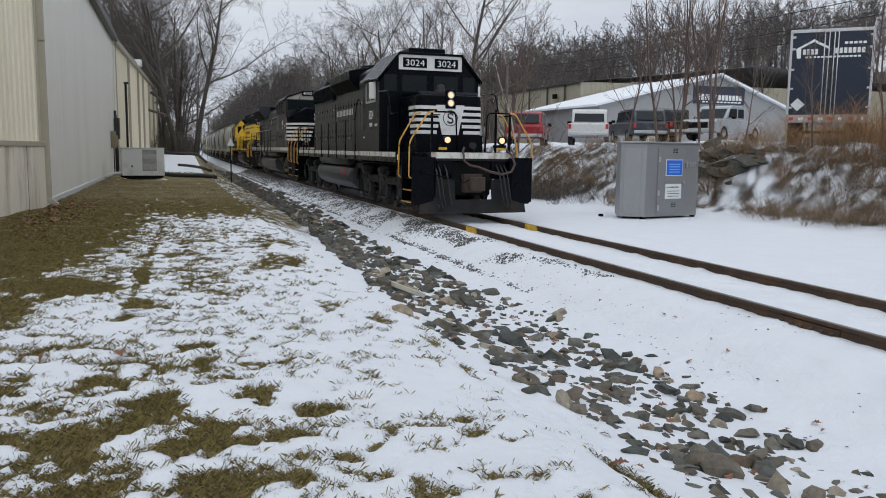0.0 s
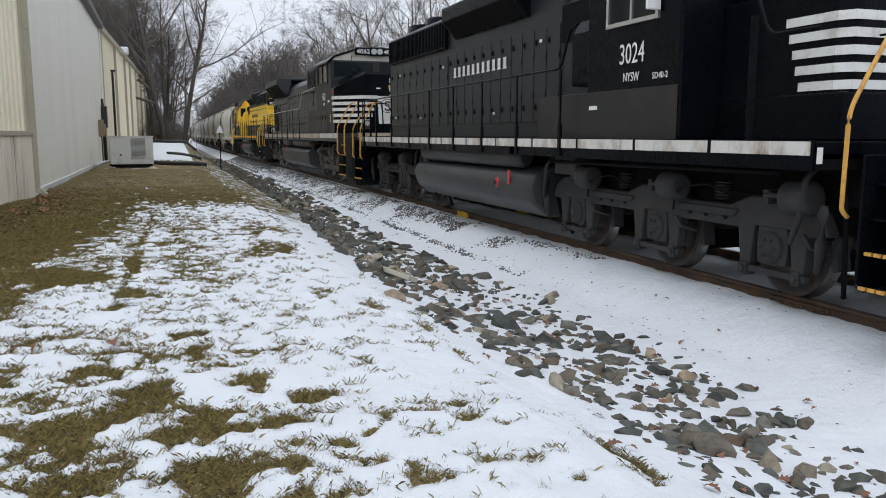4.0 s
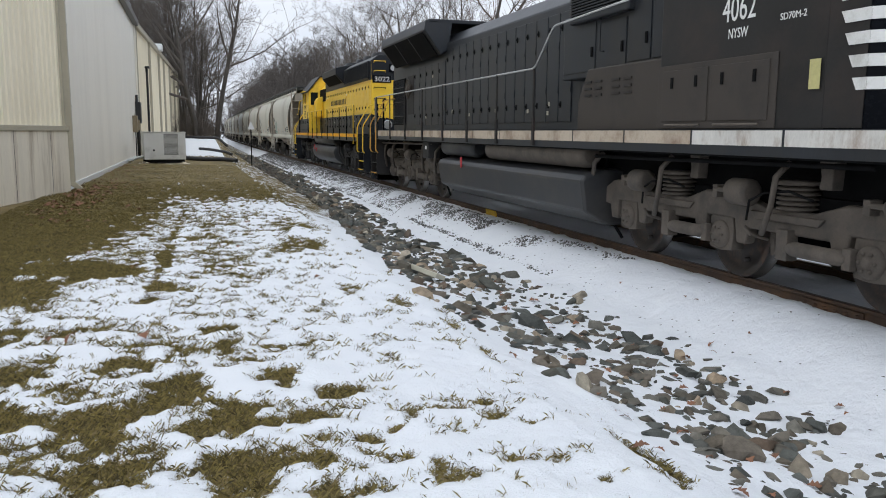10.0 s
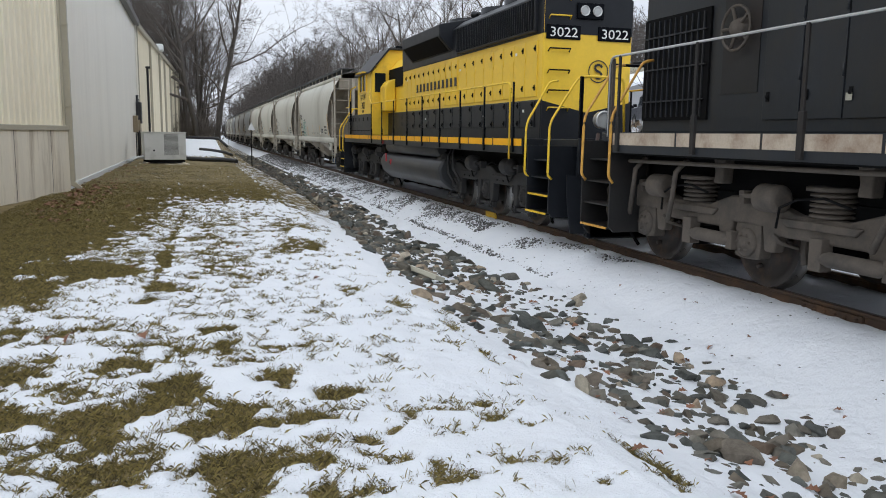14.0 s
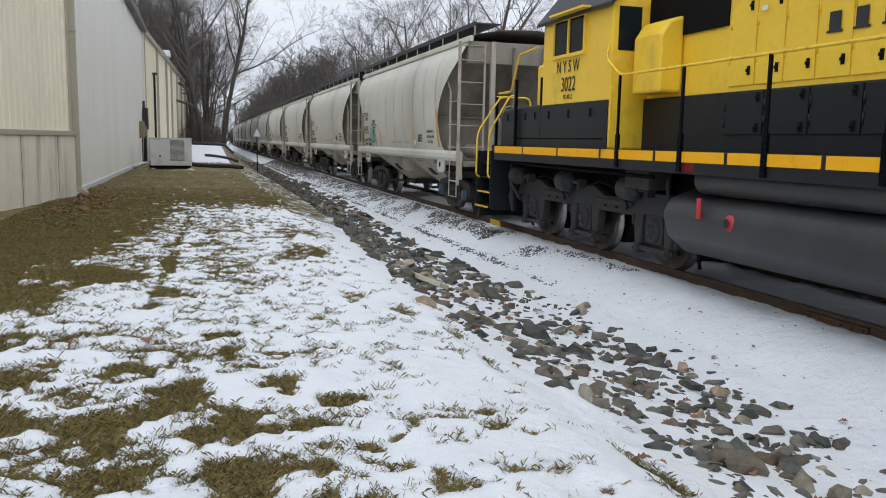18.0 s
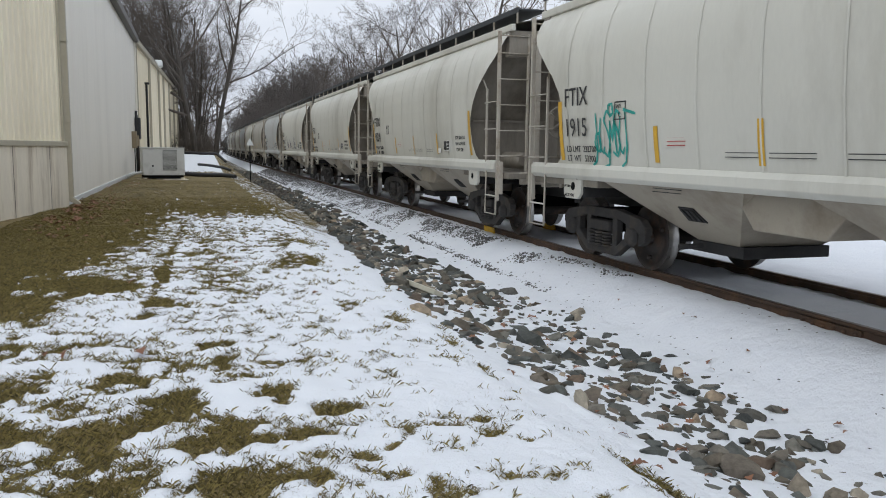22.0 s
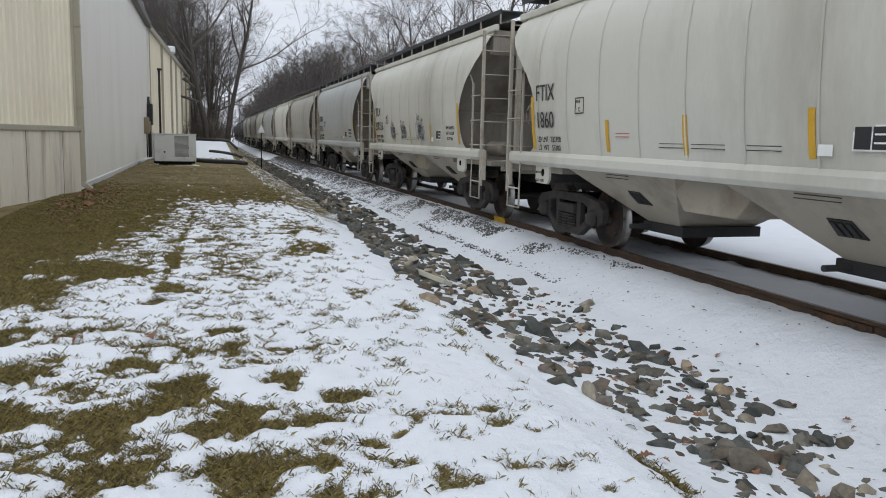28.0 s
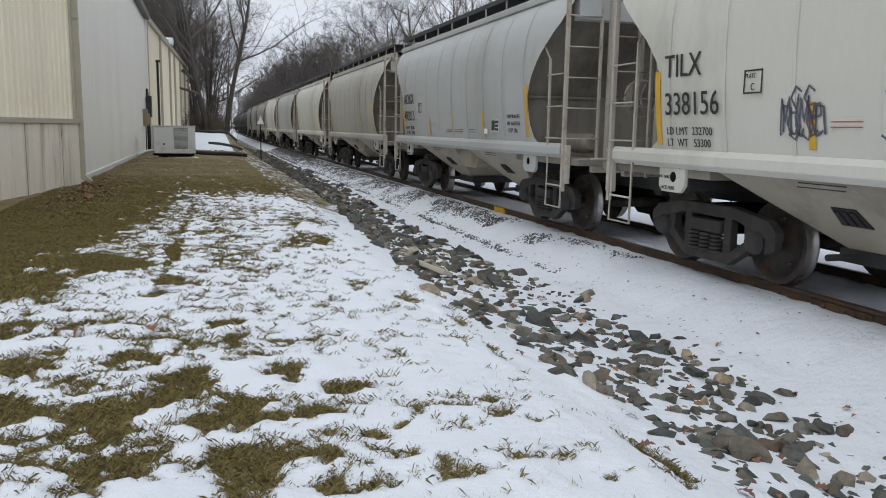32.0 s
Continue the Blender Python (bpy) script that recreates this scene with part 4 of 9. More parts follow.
        for i in (0, 1):
            mid = (axles[i] + axles[i + 1]) / 2
            if old:
                h = M()
                for k in (-0.3, 0.02, 0.3):
                    h.lathe([(0, s * 0.005), (0.042, s * 0.005), (0.042, 0)], (s * (x1 + 0.001), mid + k, low + 0.1), "x", 12)
                part("cored_hole", h, DARK, f, "dark round hole in the casting")
                sp = M()
                for k in range(6):
                    sp.lathe([(0.06, k * 0.035), (0.1, k * 0.035 + 0.01), (0.1, k * 0.035 + 0.022), (0.06, k * 0.035 + 0.033)], (s * 0.9, mid, top - 0.1), "z", 14)
                part("coil_spring", sp, mats, f, "coil spring behind the frame")
            else:
                q = M()
                for k in range(5):
                    q.lathe([(0.14, k * 0.05), (0.21, k * 0.05 + 0.012), (0.21, k * 0.05 + 0.032), (0.14, k * 0.05 + 0.05)], (s * 0.98, mid, top - 0.12), "z", 20)
                q.lathe([(0, 0.26), (0.25, 0.26), (0.25, 0.3), (0, 0.3)], (s * 0.98, mid, top - 0.12), "z", 20)
                part("rubber_spring", q, mats, f, "stacked ring spring on the frame")
                st = M().prism([(mid - 0.6, 1.4), (mid - 0.4, 1.4), (mid - 0.44, 1.22), (mid - 0.42, 1.1), (mid - 0.58, 1.1)], "x", s * 1.0, s * 1.14)
                part("stop_bracket", st, mats, f, "cast stop bracket below the deck", 0.015)
            pipe = M().tube([(s * 1.26, mid - 0.5, top + 0.02), (s * 1.28, mid - 0.2, top + 0.09), (s * 1.28, mid + 0.15, top + 0.05), (s * 1.24, mid + 0.42, top - 0.05), (s * 1.2, mid + 0.5, low + 0.1)], 0.013, 6)
            part("brake_pipe", pipe, DARK, f, "thin air pipe along the frame")
        for yy, way in ((y0, -1), (y1, 1)):
            d = M().tube([(s * 1.2, yy + way * 0.02, top - 0.02), (s * 1.22, yy + way * 0.03, top - 0.1), (s * 1.22, yy + way * 0.03, low - 0.02), (s * 1.2, yy - way * 0.02, 0.36)], [0.03, 0.055, 0.055, 0.03], 10)
            part("damper", d, mats, f, "upright shock absorber")
            d = M().tube([(s * 1.02, yy + way * 0.05, 1.36), (s * 1.05, yy + way * 0.12, 0.9), (s * 0.95, yy + way * 0.05, 0.4), (s * 0.8, yy - way * 0.08, 0.1)], 0.024, 8)
            part("sand_pipe", d, DARK, f, "bent sanding pipe")
    part("bolster", M().box(-0.9, 0.9, axles[0] - 0.5, axles[-1] + 0.5, 0.62, 1.0), DARK, t)
    for a in axles:
        m = M().tube([(-0.6, a + 0.3, 0.5), (0.6, a + 0.3, 0.5)], 0.36, 14)
        part("traction_motor", m, DARK, t, "dark motor casing between the wheels")
        wheelset(t, a, r)


def steps(t, side, y0, y1, nose, z_deck, edge, mats=BLACK, n=4, bright=4):
    """A stepwell at a corner of the deck; nose is the end that faces outward along the car."""
    out = -1 if nose < (y0 + y1) / 2 else 1
    for y in (y0, y1):
        m = M()
        m.prism([(side * 0.98, z_deck - 0.1), (side * 1.52, z_deck - 0.1), (side * 1.52, 0.42), (side * 1.44, 0.34), (side * 0.98, 0.34)], "y", y - 0.015, y + 0.015)
        part("step_side", m, mats, t, "", 0.006)
    m = M().box(side * 0.95 - 0.012, side * 0.95 + 0.012, y0, y1, 0.34, z_deck - 0.1)
    part("step_back", m, mats, t)
    for i in range(n):
        z = 0.4 + i * (z_deck - 0.45) / n
        x_in = 1.06 + 0.06 * i
        m = M()
        m.box(side * 1.0, side * (1.53 - 0.04 * i), y0 + 0.02, y1 - 0.02, z - 0.02, z)
        st = part("step", m, mats, t, "", 0.004)
        if i >= bright:
            continue
        e = M()
        x = side * (1.535 - 0.04 * i)
        k = 9
        for j in range(k):
            a = y0 + 0.03 + (y1 - y0 - 0.06) * j / k
            e.box(x - 0.012, x + 0.012, a, a + (y1 - y0 - 0.06) / k * 0.75, z - 0.02, z + 0.008)
        part("tread_edge", e, edge, st, "bright toothed tread edge")


def ditch_light(t, x, y, z, lit):
    m = M()
    m.lathe([(0, 0.0), (0.08, 0.0), (0.1, -0.05), (0.1, -0.13), (0.105, -0.14), (0.105, -0.165), (0.088, -0.165), (0.072, -0.13)], (x, y, z), "y", 20)
    m.box(x - 0.14, x + 0.14, y - 0.06, y + 0.1, z - 0.17, z - 0.1)
    b = part("ditch_light", m, BLACK if lit else mat("rusty_brown", (0.13, 0.065, 0.035), 0.8, var=0.3, scale=8), t, "round ditch light on a bracket")
    q = M().lathe([(0.0, -0.14), (0.05, -0.138), (0.072, -0.13)], (x, y, z), "y", 20)
    part("lens", q, LAMP if lit else LENS, b, "glowing lens" if lit else "clear lens")


def headlights(t, pts, y, lit, way=-1):
    xs, zs = [p[0] for p in pts], [p[1] for p in pts]
    m = M().box(min(xs) - 0.14, max(xs) + 0.14, y - 0.03, y + 0.03, min(zs) - 0.14, max(zs) + 0.14)
    b = part("headlight", m, BLACK, t, "pair of sealed-beam headlights", 0.02)
    for x, z in pts:
        r = M().lathe([(0.09, way * 0.03), (0.09, way * 0.05), (0.078, way * 0.05), (0.066, way * 0.03)], (x, y, z), "y", 20)
        part("bezel", r, CHROME, b)
        q = M().lathe([(0, way * 0.042), (0.045, way * 0.04), (0.067, way * 0.035)], (x, y, z), "y", 20)
        part("lens", q, LAMP if lit else LENS, b, "glowing lens" if lit else "clear lens")


def hood_doors(t, side, x, y0, y1, z0, z1, n, material, latch=True, name="hood_door", tall=None):
    w = (y1 - y0) / n
    for i in range(n):
        a, b = y0 + i * w + 0.012, y0 + (i + 1) * w - 0.012
        m = M().box(side * x, side * (x + 0.018), a, b, z0, z1)
        d = part(name, m, material, t, "", 0.006)
        if latch:
            for z in (z0 + (z1 - z0) * 0.16, z0 + (z1 - z0) * 0.86):
                q = M()
                q.box(side * (x + 0.016), side * (x + 0.03), b - 0.1, b - 0.06, z - 0.05, z + 0.05)
                q.lathe([(0, side * 0.02), (0.02, side * 0.02), (0.022, 0)], (side * (x + 0.026), b - 0.085, z), "x", 8)
                part("latch", q, DARK, d, "recessed door latch")
            for z in (z0 + (z1 - z0) * 0.3, z0 + (z1 - z0) * 0.7):
                q = M().cyl((side * (x + 0.02), a + 0.01, z - 0.06), (side * (x + 0.02), a + 0.01, z + 0.06), 0.012, 6)
                part("hinge", q, material, d)


def slats(t, side, x, y0, y1, z0, z1, n, material, upright=False, name="grille_slat"):
    for i in range(n):
        if upright:
            a = y0 + (y1 - y0) * (i + 0.5) / n
            m = M().box(side * x, side * (x + 0.03), a - 0.008, a + 0.008, z0, z1)
        else:
            a = z0 + (z1 - z0) * (i + 0.5) / n
            m = M().box(side * x, side * (x + 0.03), y0, y1, a - 0.008, a + 0.008)
        part(name, m, material, t)


def plate(t, side, x, y, z, w, h, material, name="decal", label=""):
    return part(name, M().box(side * x, side * (x + 0.004), y - w / 2, y + w / 2, z - h / 2, z + h / 2), material, t, label)


def letter_bars(t, side, x, y_start, z, count, w, gap, h, material, name="lettering"):
    """A row of plain bars, one for each letter of a railway's name, reading away from y_start."""
    for i in range(count):
        y = y_start + side * (i * (w + gap) + w / 2)
        m = M().box(side * x, side * (x + 0.004), y - w * 0.36, y + w * 0.36, z, z + h)
        m.box(side * x, side * (x + 0.004), y - w * 0.5, y - w * 0.36, z, z + h * 0.12)
        m.box(side * x, side * (x + 0.004), y + w * 0.36, y + w * 0.5, z, z + h * 0.12)
        part(name, m, material, t)


def ring_mark(t, at, r, material, label="round emblem as a ring with a bar"):
    m = M()
    n = 28
    for ra, rb in ((r, r * 0.9),):
        v0 = len(m.v)
        for k in range(n):
            a = 2 * math.pi * k / n
            m.v += [(ra * math.cos(a), ra * math.sin(a), 0.004), (rb * math.cos(a), rb * math.sin(a), 0.004)]
        for k in range(n):
            j = (k + 1) % n
            m.face([v0 + 2 * k, v0 + 2 * j, v0 + 2 * j + 1, v0 + 2 * k + 1])
    path = [(0.38, 0.36), (0.2, 0.58), (-0.2, 0.58), (-0.36, 0.32), (-0.2, 0.06), (0.2, -0.06), (0.36, -0.32), (0.2, -0.58), (-0.2, -0.58), (-0.38, -0.36)]
    for (a, b), (c, d) in zip(path[:-1], path[1:]):
        dx, dy = c - a, d - b
        q = math.hypot(dx, dy)
        nx, ny = -dy / q * 0.11, dx / q * 0.11
        v0 = len(m.v)
        m.v += [((a + nx) * r, (b + ny) * r, 0.005), ((a - nx) * r, (b - ny) * r, 0.005), ((c - nx) * r, (d - ny) * r, 0.005), ((c + nx) * r, (d + ny) * r, 0.005)]
        m.face([v0, v0 + 1, v0 + 2, v0 + 3])
    return part("emblem", m, material, t, label, at=at)


def window(t, side, x, y0, y1, z0, z1, frame_mat):
    """A cab side window: frame round a recessed dark pane."""
    m = M()
    for a, b, c, d in ((y0 - 0.05, y1 + 0.05, z0 - 0.05, z0), (y0 - 0.05, y1 + 0.05, z1, z1 + 0.05), (y0 - 0.05, y0, z0, z1), (y1, y1 + 0.05, z0, z1), ((y0 + y1) / 2 - 0.02, (y0 + y1) / 2 + 0.02, z0, z1)):
        m.box(side * (x - 0.01), side * (x + 0.035), a, b, c, d)
    w = part("cab_window", m, frame_mat, t, "framed sliding cab window")
    part("pane", M().box(side * (x - 0.004), side * (x + 0.008), y0, y1, z0, z1), CABGLASS, w, "dark glass")
    return w


# ---- six-axle hood locomotive with a low nose ----
def hood_locomotive(label, number, west, black_scheme):
    t = thing("locomotive", label, "locomotive", "locomotives of the train")
    W = west                                   # the local side that faces the lawn
    body = BLACK if black_scheme else YELLOW
    # On the black engine the hood's sky sheen is painted in as a lighter black.
    side = mat("hood_black", (0.018, 0.02, 0.0245), 0.38, spec=0.22, var=0.2, scale=1.1, bump=0.07, dirt=(0.02, 0.02, 0.021), dirt_amt=0.35) if black_scheme else YELLOW
    low = BLACK if black_scheme else mat("loco_dark_grey", (0.0125, 0.0145, 0.0185), 0.42, spec=0.25, var=0.2, bump=0.06, dirt=(0.02, 0.02, 0.021), dirt_amt=0.4)
    stripe = SILLWHITE if black_scheme else SILLYEL
    rail_end = ORANGE if black_scheme else RAILYEL
    rail_long = BLACK if black_scheme else RAILYEL
    Z = 1.55
    F0, F1 = (0.2, 18.75) if black_scheme else (0.36, 19.05)      # the two end plates
    HW = 1.04 if black_scheme else 1.16
    NF, CF = (1.8, 3.5) if black_scheme else (1.72, 3.27)          # front of the nose, front of the cab
    pilot_mat = PLOW if black_scheme else low
    part("underframe", M().box(-0.85, 0.85, 0.3, 18.9, 0.95, 1.36).box(-1.5, 1.5, 1.5, 17.7, 1.3, 1.4), DARK, t, "", 0.01)
    part("deck", M().box(-1.52, 1.52, 1.45, 17.75, 1.44, Z), low, t, "walkway deck along the hood", 0.008)
    part("deck", M().box(-HW, HW, F0, 1.45, 1.44, Z), low, t, "end platform", 0.008)
    part("deck", M().box(-HW, HW, 17.75, F1, 1.44, Z), low, t, "end platform", 0.008)
    for s in (-1, 1):
        part("side_sill", M().box(s * 1.5, s * 1.53, 1.45, 17.75, 1.3, Z + 0.01), low, t)
        n = 12
        for i in range(n):
            a = 1.45 + 16.3 * i / n
            part("sill_stripe", M().box(s * 1.528, s * 1.536, a + 0.03, a + 16.3 / n - 0.03, 1.43, Z), stripe, t, "worn stripe along the sill" if i == 0 else "")
    # ends
    for e, y, way in ((0, F0, -1), (1, F1, 1)):
        part("end_plate", M().box(-HW, HW, y - 0.04, y + 0.04, 1.36 if black_scheme else 1.0, Z + 0.02), pilot_mat, t, "", 0.01)
        part("end_stripe", M().box(-HW + 0.01, HW - 0.01, y + way * 0.042, y + way * 0.05, 1.42, Z + 0.01), SILLWHITE if black_scheme else low, t, "worn white stripe on the end plate")
        # plow: two hollow blades and a low centre piece, with gussets behind
        def blade(xa, xb, za, zb, zc, nx=6, nz=7):
            rows = []
            for k in range(nz):
                row = []
                for q in range(nx):
                    x = xa + (xb - xa) * q / (nx - 1)
                    z = za + (lerp(abs(x), ((0, zb), (1.35, zc))) - za) * k / (nz - 1)
                    row.append((x, y + way * (0.02 + 0.2 * (1 - (z - 0.1) / 0.95) ** 2 + 0.12 * (1 - abs(x) / 1.35)), z))
                rows.append(row)
            g = M().grid(rows)
            back = [[(p[0], p[1] - way * 0.02, p[2]) for p in row] for row in rows]
            g.grid(back)
            for edge in ((rows[0], back[0]), (rows[-1], back[-1]), ([q[0] for q in rows], [q[0] for q in back]), ([q[-1] for q in rows], [q[-1] for q in back])):
                g.grid(list(edge), False)
            return g
        for s in (-1, 1):
            part("plow_blade", blade(s * 0.46, s * 1.34, 0.14, 0.86, 1.02), pilot_mat, t, "scuffed hollow plow blade")
            part("plow_gusset", M().prism([(y - way * 0.02, 1.4), (y + way * 0.1, 1.0), (y + way * 0.05, 0.3), (y - way * 0.2, 0.3), (y - way * 0.3, 1.4)], "x", s * 0.98, s * 1.01), pilot_mat, t)
            part("drop_bracket", M().prism([(s * 0.5, 1.36), (s * 0.9, 1.36), (s * 0.74, 1.1), (s * 0.5, 1.02)], "y", y - 0.03, y + 0.03), BLACK, t, "", 0.01)
        part("plow_centre", blade(-0.46, 0.46, 0.14, 0.46, 0.46, 5, 4), pilot_mat, t, "low centre of the plow")
        part("buffer_casting", M().box(-0.5, 0.5, y - way * 0.3, y - way * 0.05, 0.55, 1.36), DARK, t, "", 0.02)
        part("coupler_pocket", M().box(-0.24, 0.24, min(y - way * 0.1, y + way * 0.14), max(y - way * 0.1, y + way * 0.14), 0.62, 1.06), mat("coupler_rust", (0.055, 0.036, 0.028), 0.85, var=0.35, scale=8, bump=0.4), t, "rusty coupler pocket", 0.03)
        for k in range(4):
            xk = -0.95 + 0.09 * k if k < 2 else 0.78 + 0.09 * (k - 2)
            part("glad_hand", M().tube([(xk + 0.02, y + way * 0.3, 0.36), (xk + 0.03, y + way * 0.32, 0.28), (xk + 0.05, y + way * 0.32, 0.24)], [0.02, 0.032, 0.02], 8), GREYBLACK, t, "metal hose end")
        part("receptacle", M().tube([(0.0, y - way * 0.05, 1.62), (0.0, y + way * 0.04, 1.74), (0.0, y + way * 0.1, 1.72)], [0.09, 0.07, 0.08], 10), GREYBLACK, t, "cable receptacle on the deck edge")
        coupler(t, y, way, mat("coupler_rust", (0.055, 0.036, 0.028), 0.85, var=0.35, scale=8, bump=0.4))
        part("cut_lever", M().tube([(-1.36, y + way * 0.2, 1.12), (-0.9, y + way * 0.32, 1.02), (-0.3, y + way * 0.3, 0.86), (-0.1, y + way * 0.32, 0.98)], 0.016, 6), BLACK, t, "uncoupling lever across the end")
        for k, x in enumerate((-0.95, -0.86, -0.7, 0.62, 0.72, 0.82)):
            m = M().tube([(x, y - way * 0.02, 1.3), (x + 0.02, y + way * 0.16, 1.12), (x + 0.04, y + way * 0.24, 0.85), (x + 0.06, y + way * 0.28, 0.6), (x + 0.1, y + way * 0.32, 0.32)], 0.02, 8)
            part("air_hose", m, PIPE, t, "black rubber air hose")
        m = M().tube([(0.86, y + way * 0.06, 1.64), (0.95, y + way * 0.2, 1.5), (0.98, y + way * 0.32, 1.3), (0.85, y + way * 0.42, 1.12), (0.6, y + way * 0.45, 1.06), (0.3, y + way * 0.42, 1.12), (0.05, y + way * 0.36, 1.22), (-0.14, y + way * 0.28, 1.26), (-0.26, y + way * 0.2, 1.36), (-0.26, y + way * 0.1, 1.6), (-0.2, y + way * 0.02, 1.68)], [0.028] * 5 + [0.034] + [0.028] * 5, 8)
        part("jumper_cable", m, mat("brown_rubber", (0.06, 0.035, 0.028), 0.7, var=0.3), t, "drooping jumper cable")
        for s in (-1, 1):
            ys = y - 0.22 if e == 0 and black_scheme else y
            steps(t, s, min(ys, ys - way * (1.2 if black_scheme or e else 0.98)) + 0.1, max(ys, ys - way * (1.2 if black_scheme or e else 0.98)) - (0.25 if black_scheme or e else 0.1), ys, Z, rail_end, low, 4, 2)
            ya, yb = (ys - way * 0.2), (ys - way * (1.1 if black_scheme or e else 0.85))
            for yq, h, xo in ((ya, 2.5, 1.1), (yb, 2.5, 1.15)):
                handrail(t, [(s * (xo - 0.15), yq, h), (s * xo, yq, h - 0.02), (s * 1.55, yq, 1.8), (s * 1.56, yq, 1.0), (s * 1.49, yq, 0.94)], 0.019, rail_end, "step_handrail", "bent handrail beside the steps")
            part("rail_post", M().box(s * (HW - 0.08), s * (HW - 0.03), y - way * 0.08, y - way * 0.03, Z, 2.5), BLACK, t, "", 0.005)
        handrail(t, [(-HW + 0.05, y - way * 0.05, 2.5), (-0.4, y - way * 0.05, 2.5), (-0.35, y - way * 0.05, Z)], 0.02, rail_long, "end_rail")
        handrail(t, [(HW - 0.05, y - way * 0.05, 2.5), (0.4, y - way * 0.05, 2.5), (0.35, y - way * 0.05, Z)], 0.02, rail_long, "end_rail")
        for x in (-0.62, 0.76):
            ditch_light(t, x, y - way * 0.1, 1.85, True) if way < 0 and black_scheme else None
    if not black_scheme:
        for x in (-0.8, 0.8):
            m = M().lathe([(0, 0.05), (0.1, 0.05), (0.13, 0.1), (0.13, 0.2), (0.145, 0.22), (0.12, 0.23)], (x, 18.95, 1.85), "y", 20)
            d = part("ditch_light", m, CHROME, t, "round ditch light")
            part("lens", M().lathe([(0, 0.215), (0.07, 0.21), (0.12, 0.2)], (x, 18.95, 1.85), "y", 20), LENS, d, "clear lens")
    # nose
    m = M()
    m.prism([(-0.88, CF), (-0.88, NF + 0.12), (-0.74, NF), (0.74, NF), (0.88, NF + 0.12), (0.88, CF)], "z", Z, 3.0)
    m.prism([(NF + 0.05, 3.0), (NF + 0.2, 3.1), (CF, 3.13), (CF, 3.0)], "x", -0.8, 0.8)
    part("nose", m, BLACK if black_scheme else body, t, "low short hood", 0.04)
    part("nose_base", M().box(-0.9, 0.9, NF - 0.02, CF, Z, 2.0), low, t, "", 0.02)
    if black_scheme:
        for i in range(5):
            z = 2.02 + i * 0.155
            for s in (-1, 1):
                cut = 0.2 + 0.04 * (4 - i)
                part("stripe", M().box(s * cut, s * 0.8, NF - 0.015, NF - 0.004, z, z + 0.085), WHITE, t, "white nose stripe")
                part("stripe", M().box(s * 0.882, s * 0.89, NF + 0.13, NF + 0.75 - 0.05 * (4 - i), z, z + 0.085), WHITE, t)
                m = M().prism([(s * 0.8, NF - 0.01), (s * 0.886, NF + 0.125), (s * 0.88, NF + 0.13), (s * 0.795, NF - 0.004)], "z", z, z + 0.085)
                part("stripe", m, WHITE, t)
        part("nose_panel", M().prism([(-0.22, 2.0), (0.22, 2.0), (0.38, 2.75), (-0.38, 2.75)], "y", NF - 0.02, NF - 0.01), WHITE, t, "white centre panel of the nose")
        ring_mark(t, on_front(0, NF - 0.021, 2.42), 0.2, LETTERK)
        headlights(t, [(0, 3.0), (0, 2.8)], NF - 0.015, True)
    else:
        headlights(t, [(0, 2.98), (0, 2.76)], NF - 0.015, False)
    part("grab_iron", M().tube([(-0.55, NF - 0.05, 2.5), (-0.55, NF - 0.1, 2.5), (-0.3, NF - 0.1, 2.5), (-0.3, NF - 0.05, 2.5)], 0.012, 6), BLACK, t)
    # cab
    prof = [(-1.42, Z), (-1.42, 3.48), (-0.88, 4.18), (0.88, 4.18), (1.42, 3.48), (1.42, Z)]
    part("cab", M().prism(prof, "y", CF, 5.5), body, t, "operator's cab with sloping roof edges", 0.03)
    if not black_scheme:
        for s in (-1, 1):
            part("cab_base", M().box(s * 1.42, s * 1.432, CF, 5.5, Z, 2.22), low, t, "dark lower band of the cab")
            bx = part("walkway_box", M().prism([(1.5, Z), (1.52, 2.05), (1.62, 2.2), (CF, 2.24), (CF, Z)], "x", s * 0.9, s * 1.43), low, t, "dark battery box beside the nose", 0.025)
            for yy in (1.85, 2.25, 2.65, 3.05):
                part("latch", M().box(s * 1.43, s * 1.442, yy - 0.02, yy + 0.02, 2.0, 2.12), DARK, bx, "recessed latch")
            part("recess_line", M().box(s * 1.43, s * 1.437, 2.3, 5.4, 1.68, 1.7), DARK, t)
            part("nose_doorway", M().box(s * 0.88, s * 0.892, NF + 0.28, NF + 0.58, 2.3, 2.78), GRILLE, t, "dark opening in the nose side", 0.01)
            for yy in (3.6, 4.3, 5.0):
                part("latch", M().box(s * 1.432, s * 1.445, yy - 0.02, yy + 0.02, 2.0, 2.12), DARK, t)
    roof = [(-1.5, 3.44), (-1.5, 3.5), (-0.9, 4.22), (0.9, 4.22), (1.5, 3.5), (1.5, 3.44), (0.86, 4.17), (-0.86, 4.17)]
    part("cab_roof", M().prism(roof, "y", CF - 0.1, 5.62), BLACK if black_scheme else GREYBLACK, t, "cab roof with side eaves", 0.01)
    part("roof_box", M().box(-0.55, 0.5, 3.7, 4.9, 4.22, 4.38), BLACK, t, "air conditioner on the cab roof", 0.03)
    window(t, W, 1.42, CF + 0.45, CF + 1.45, 2.95, 3.45, CHROME if black_scheme else body)
    window(t, -W, 1.42, CF + 0.45, CF + 1.45, 2.95, 3.45, CHROME if black_scheme else body)
    for s in (-1, 1):
        part("rear_cab_window", M().box(s * 0.98, s * 1.32, 5.5, 5.512, 2.88, 3.46), CABGLASS, t, "dark rear window of the cab", 0.004)
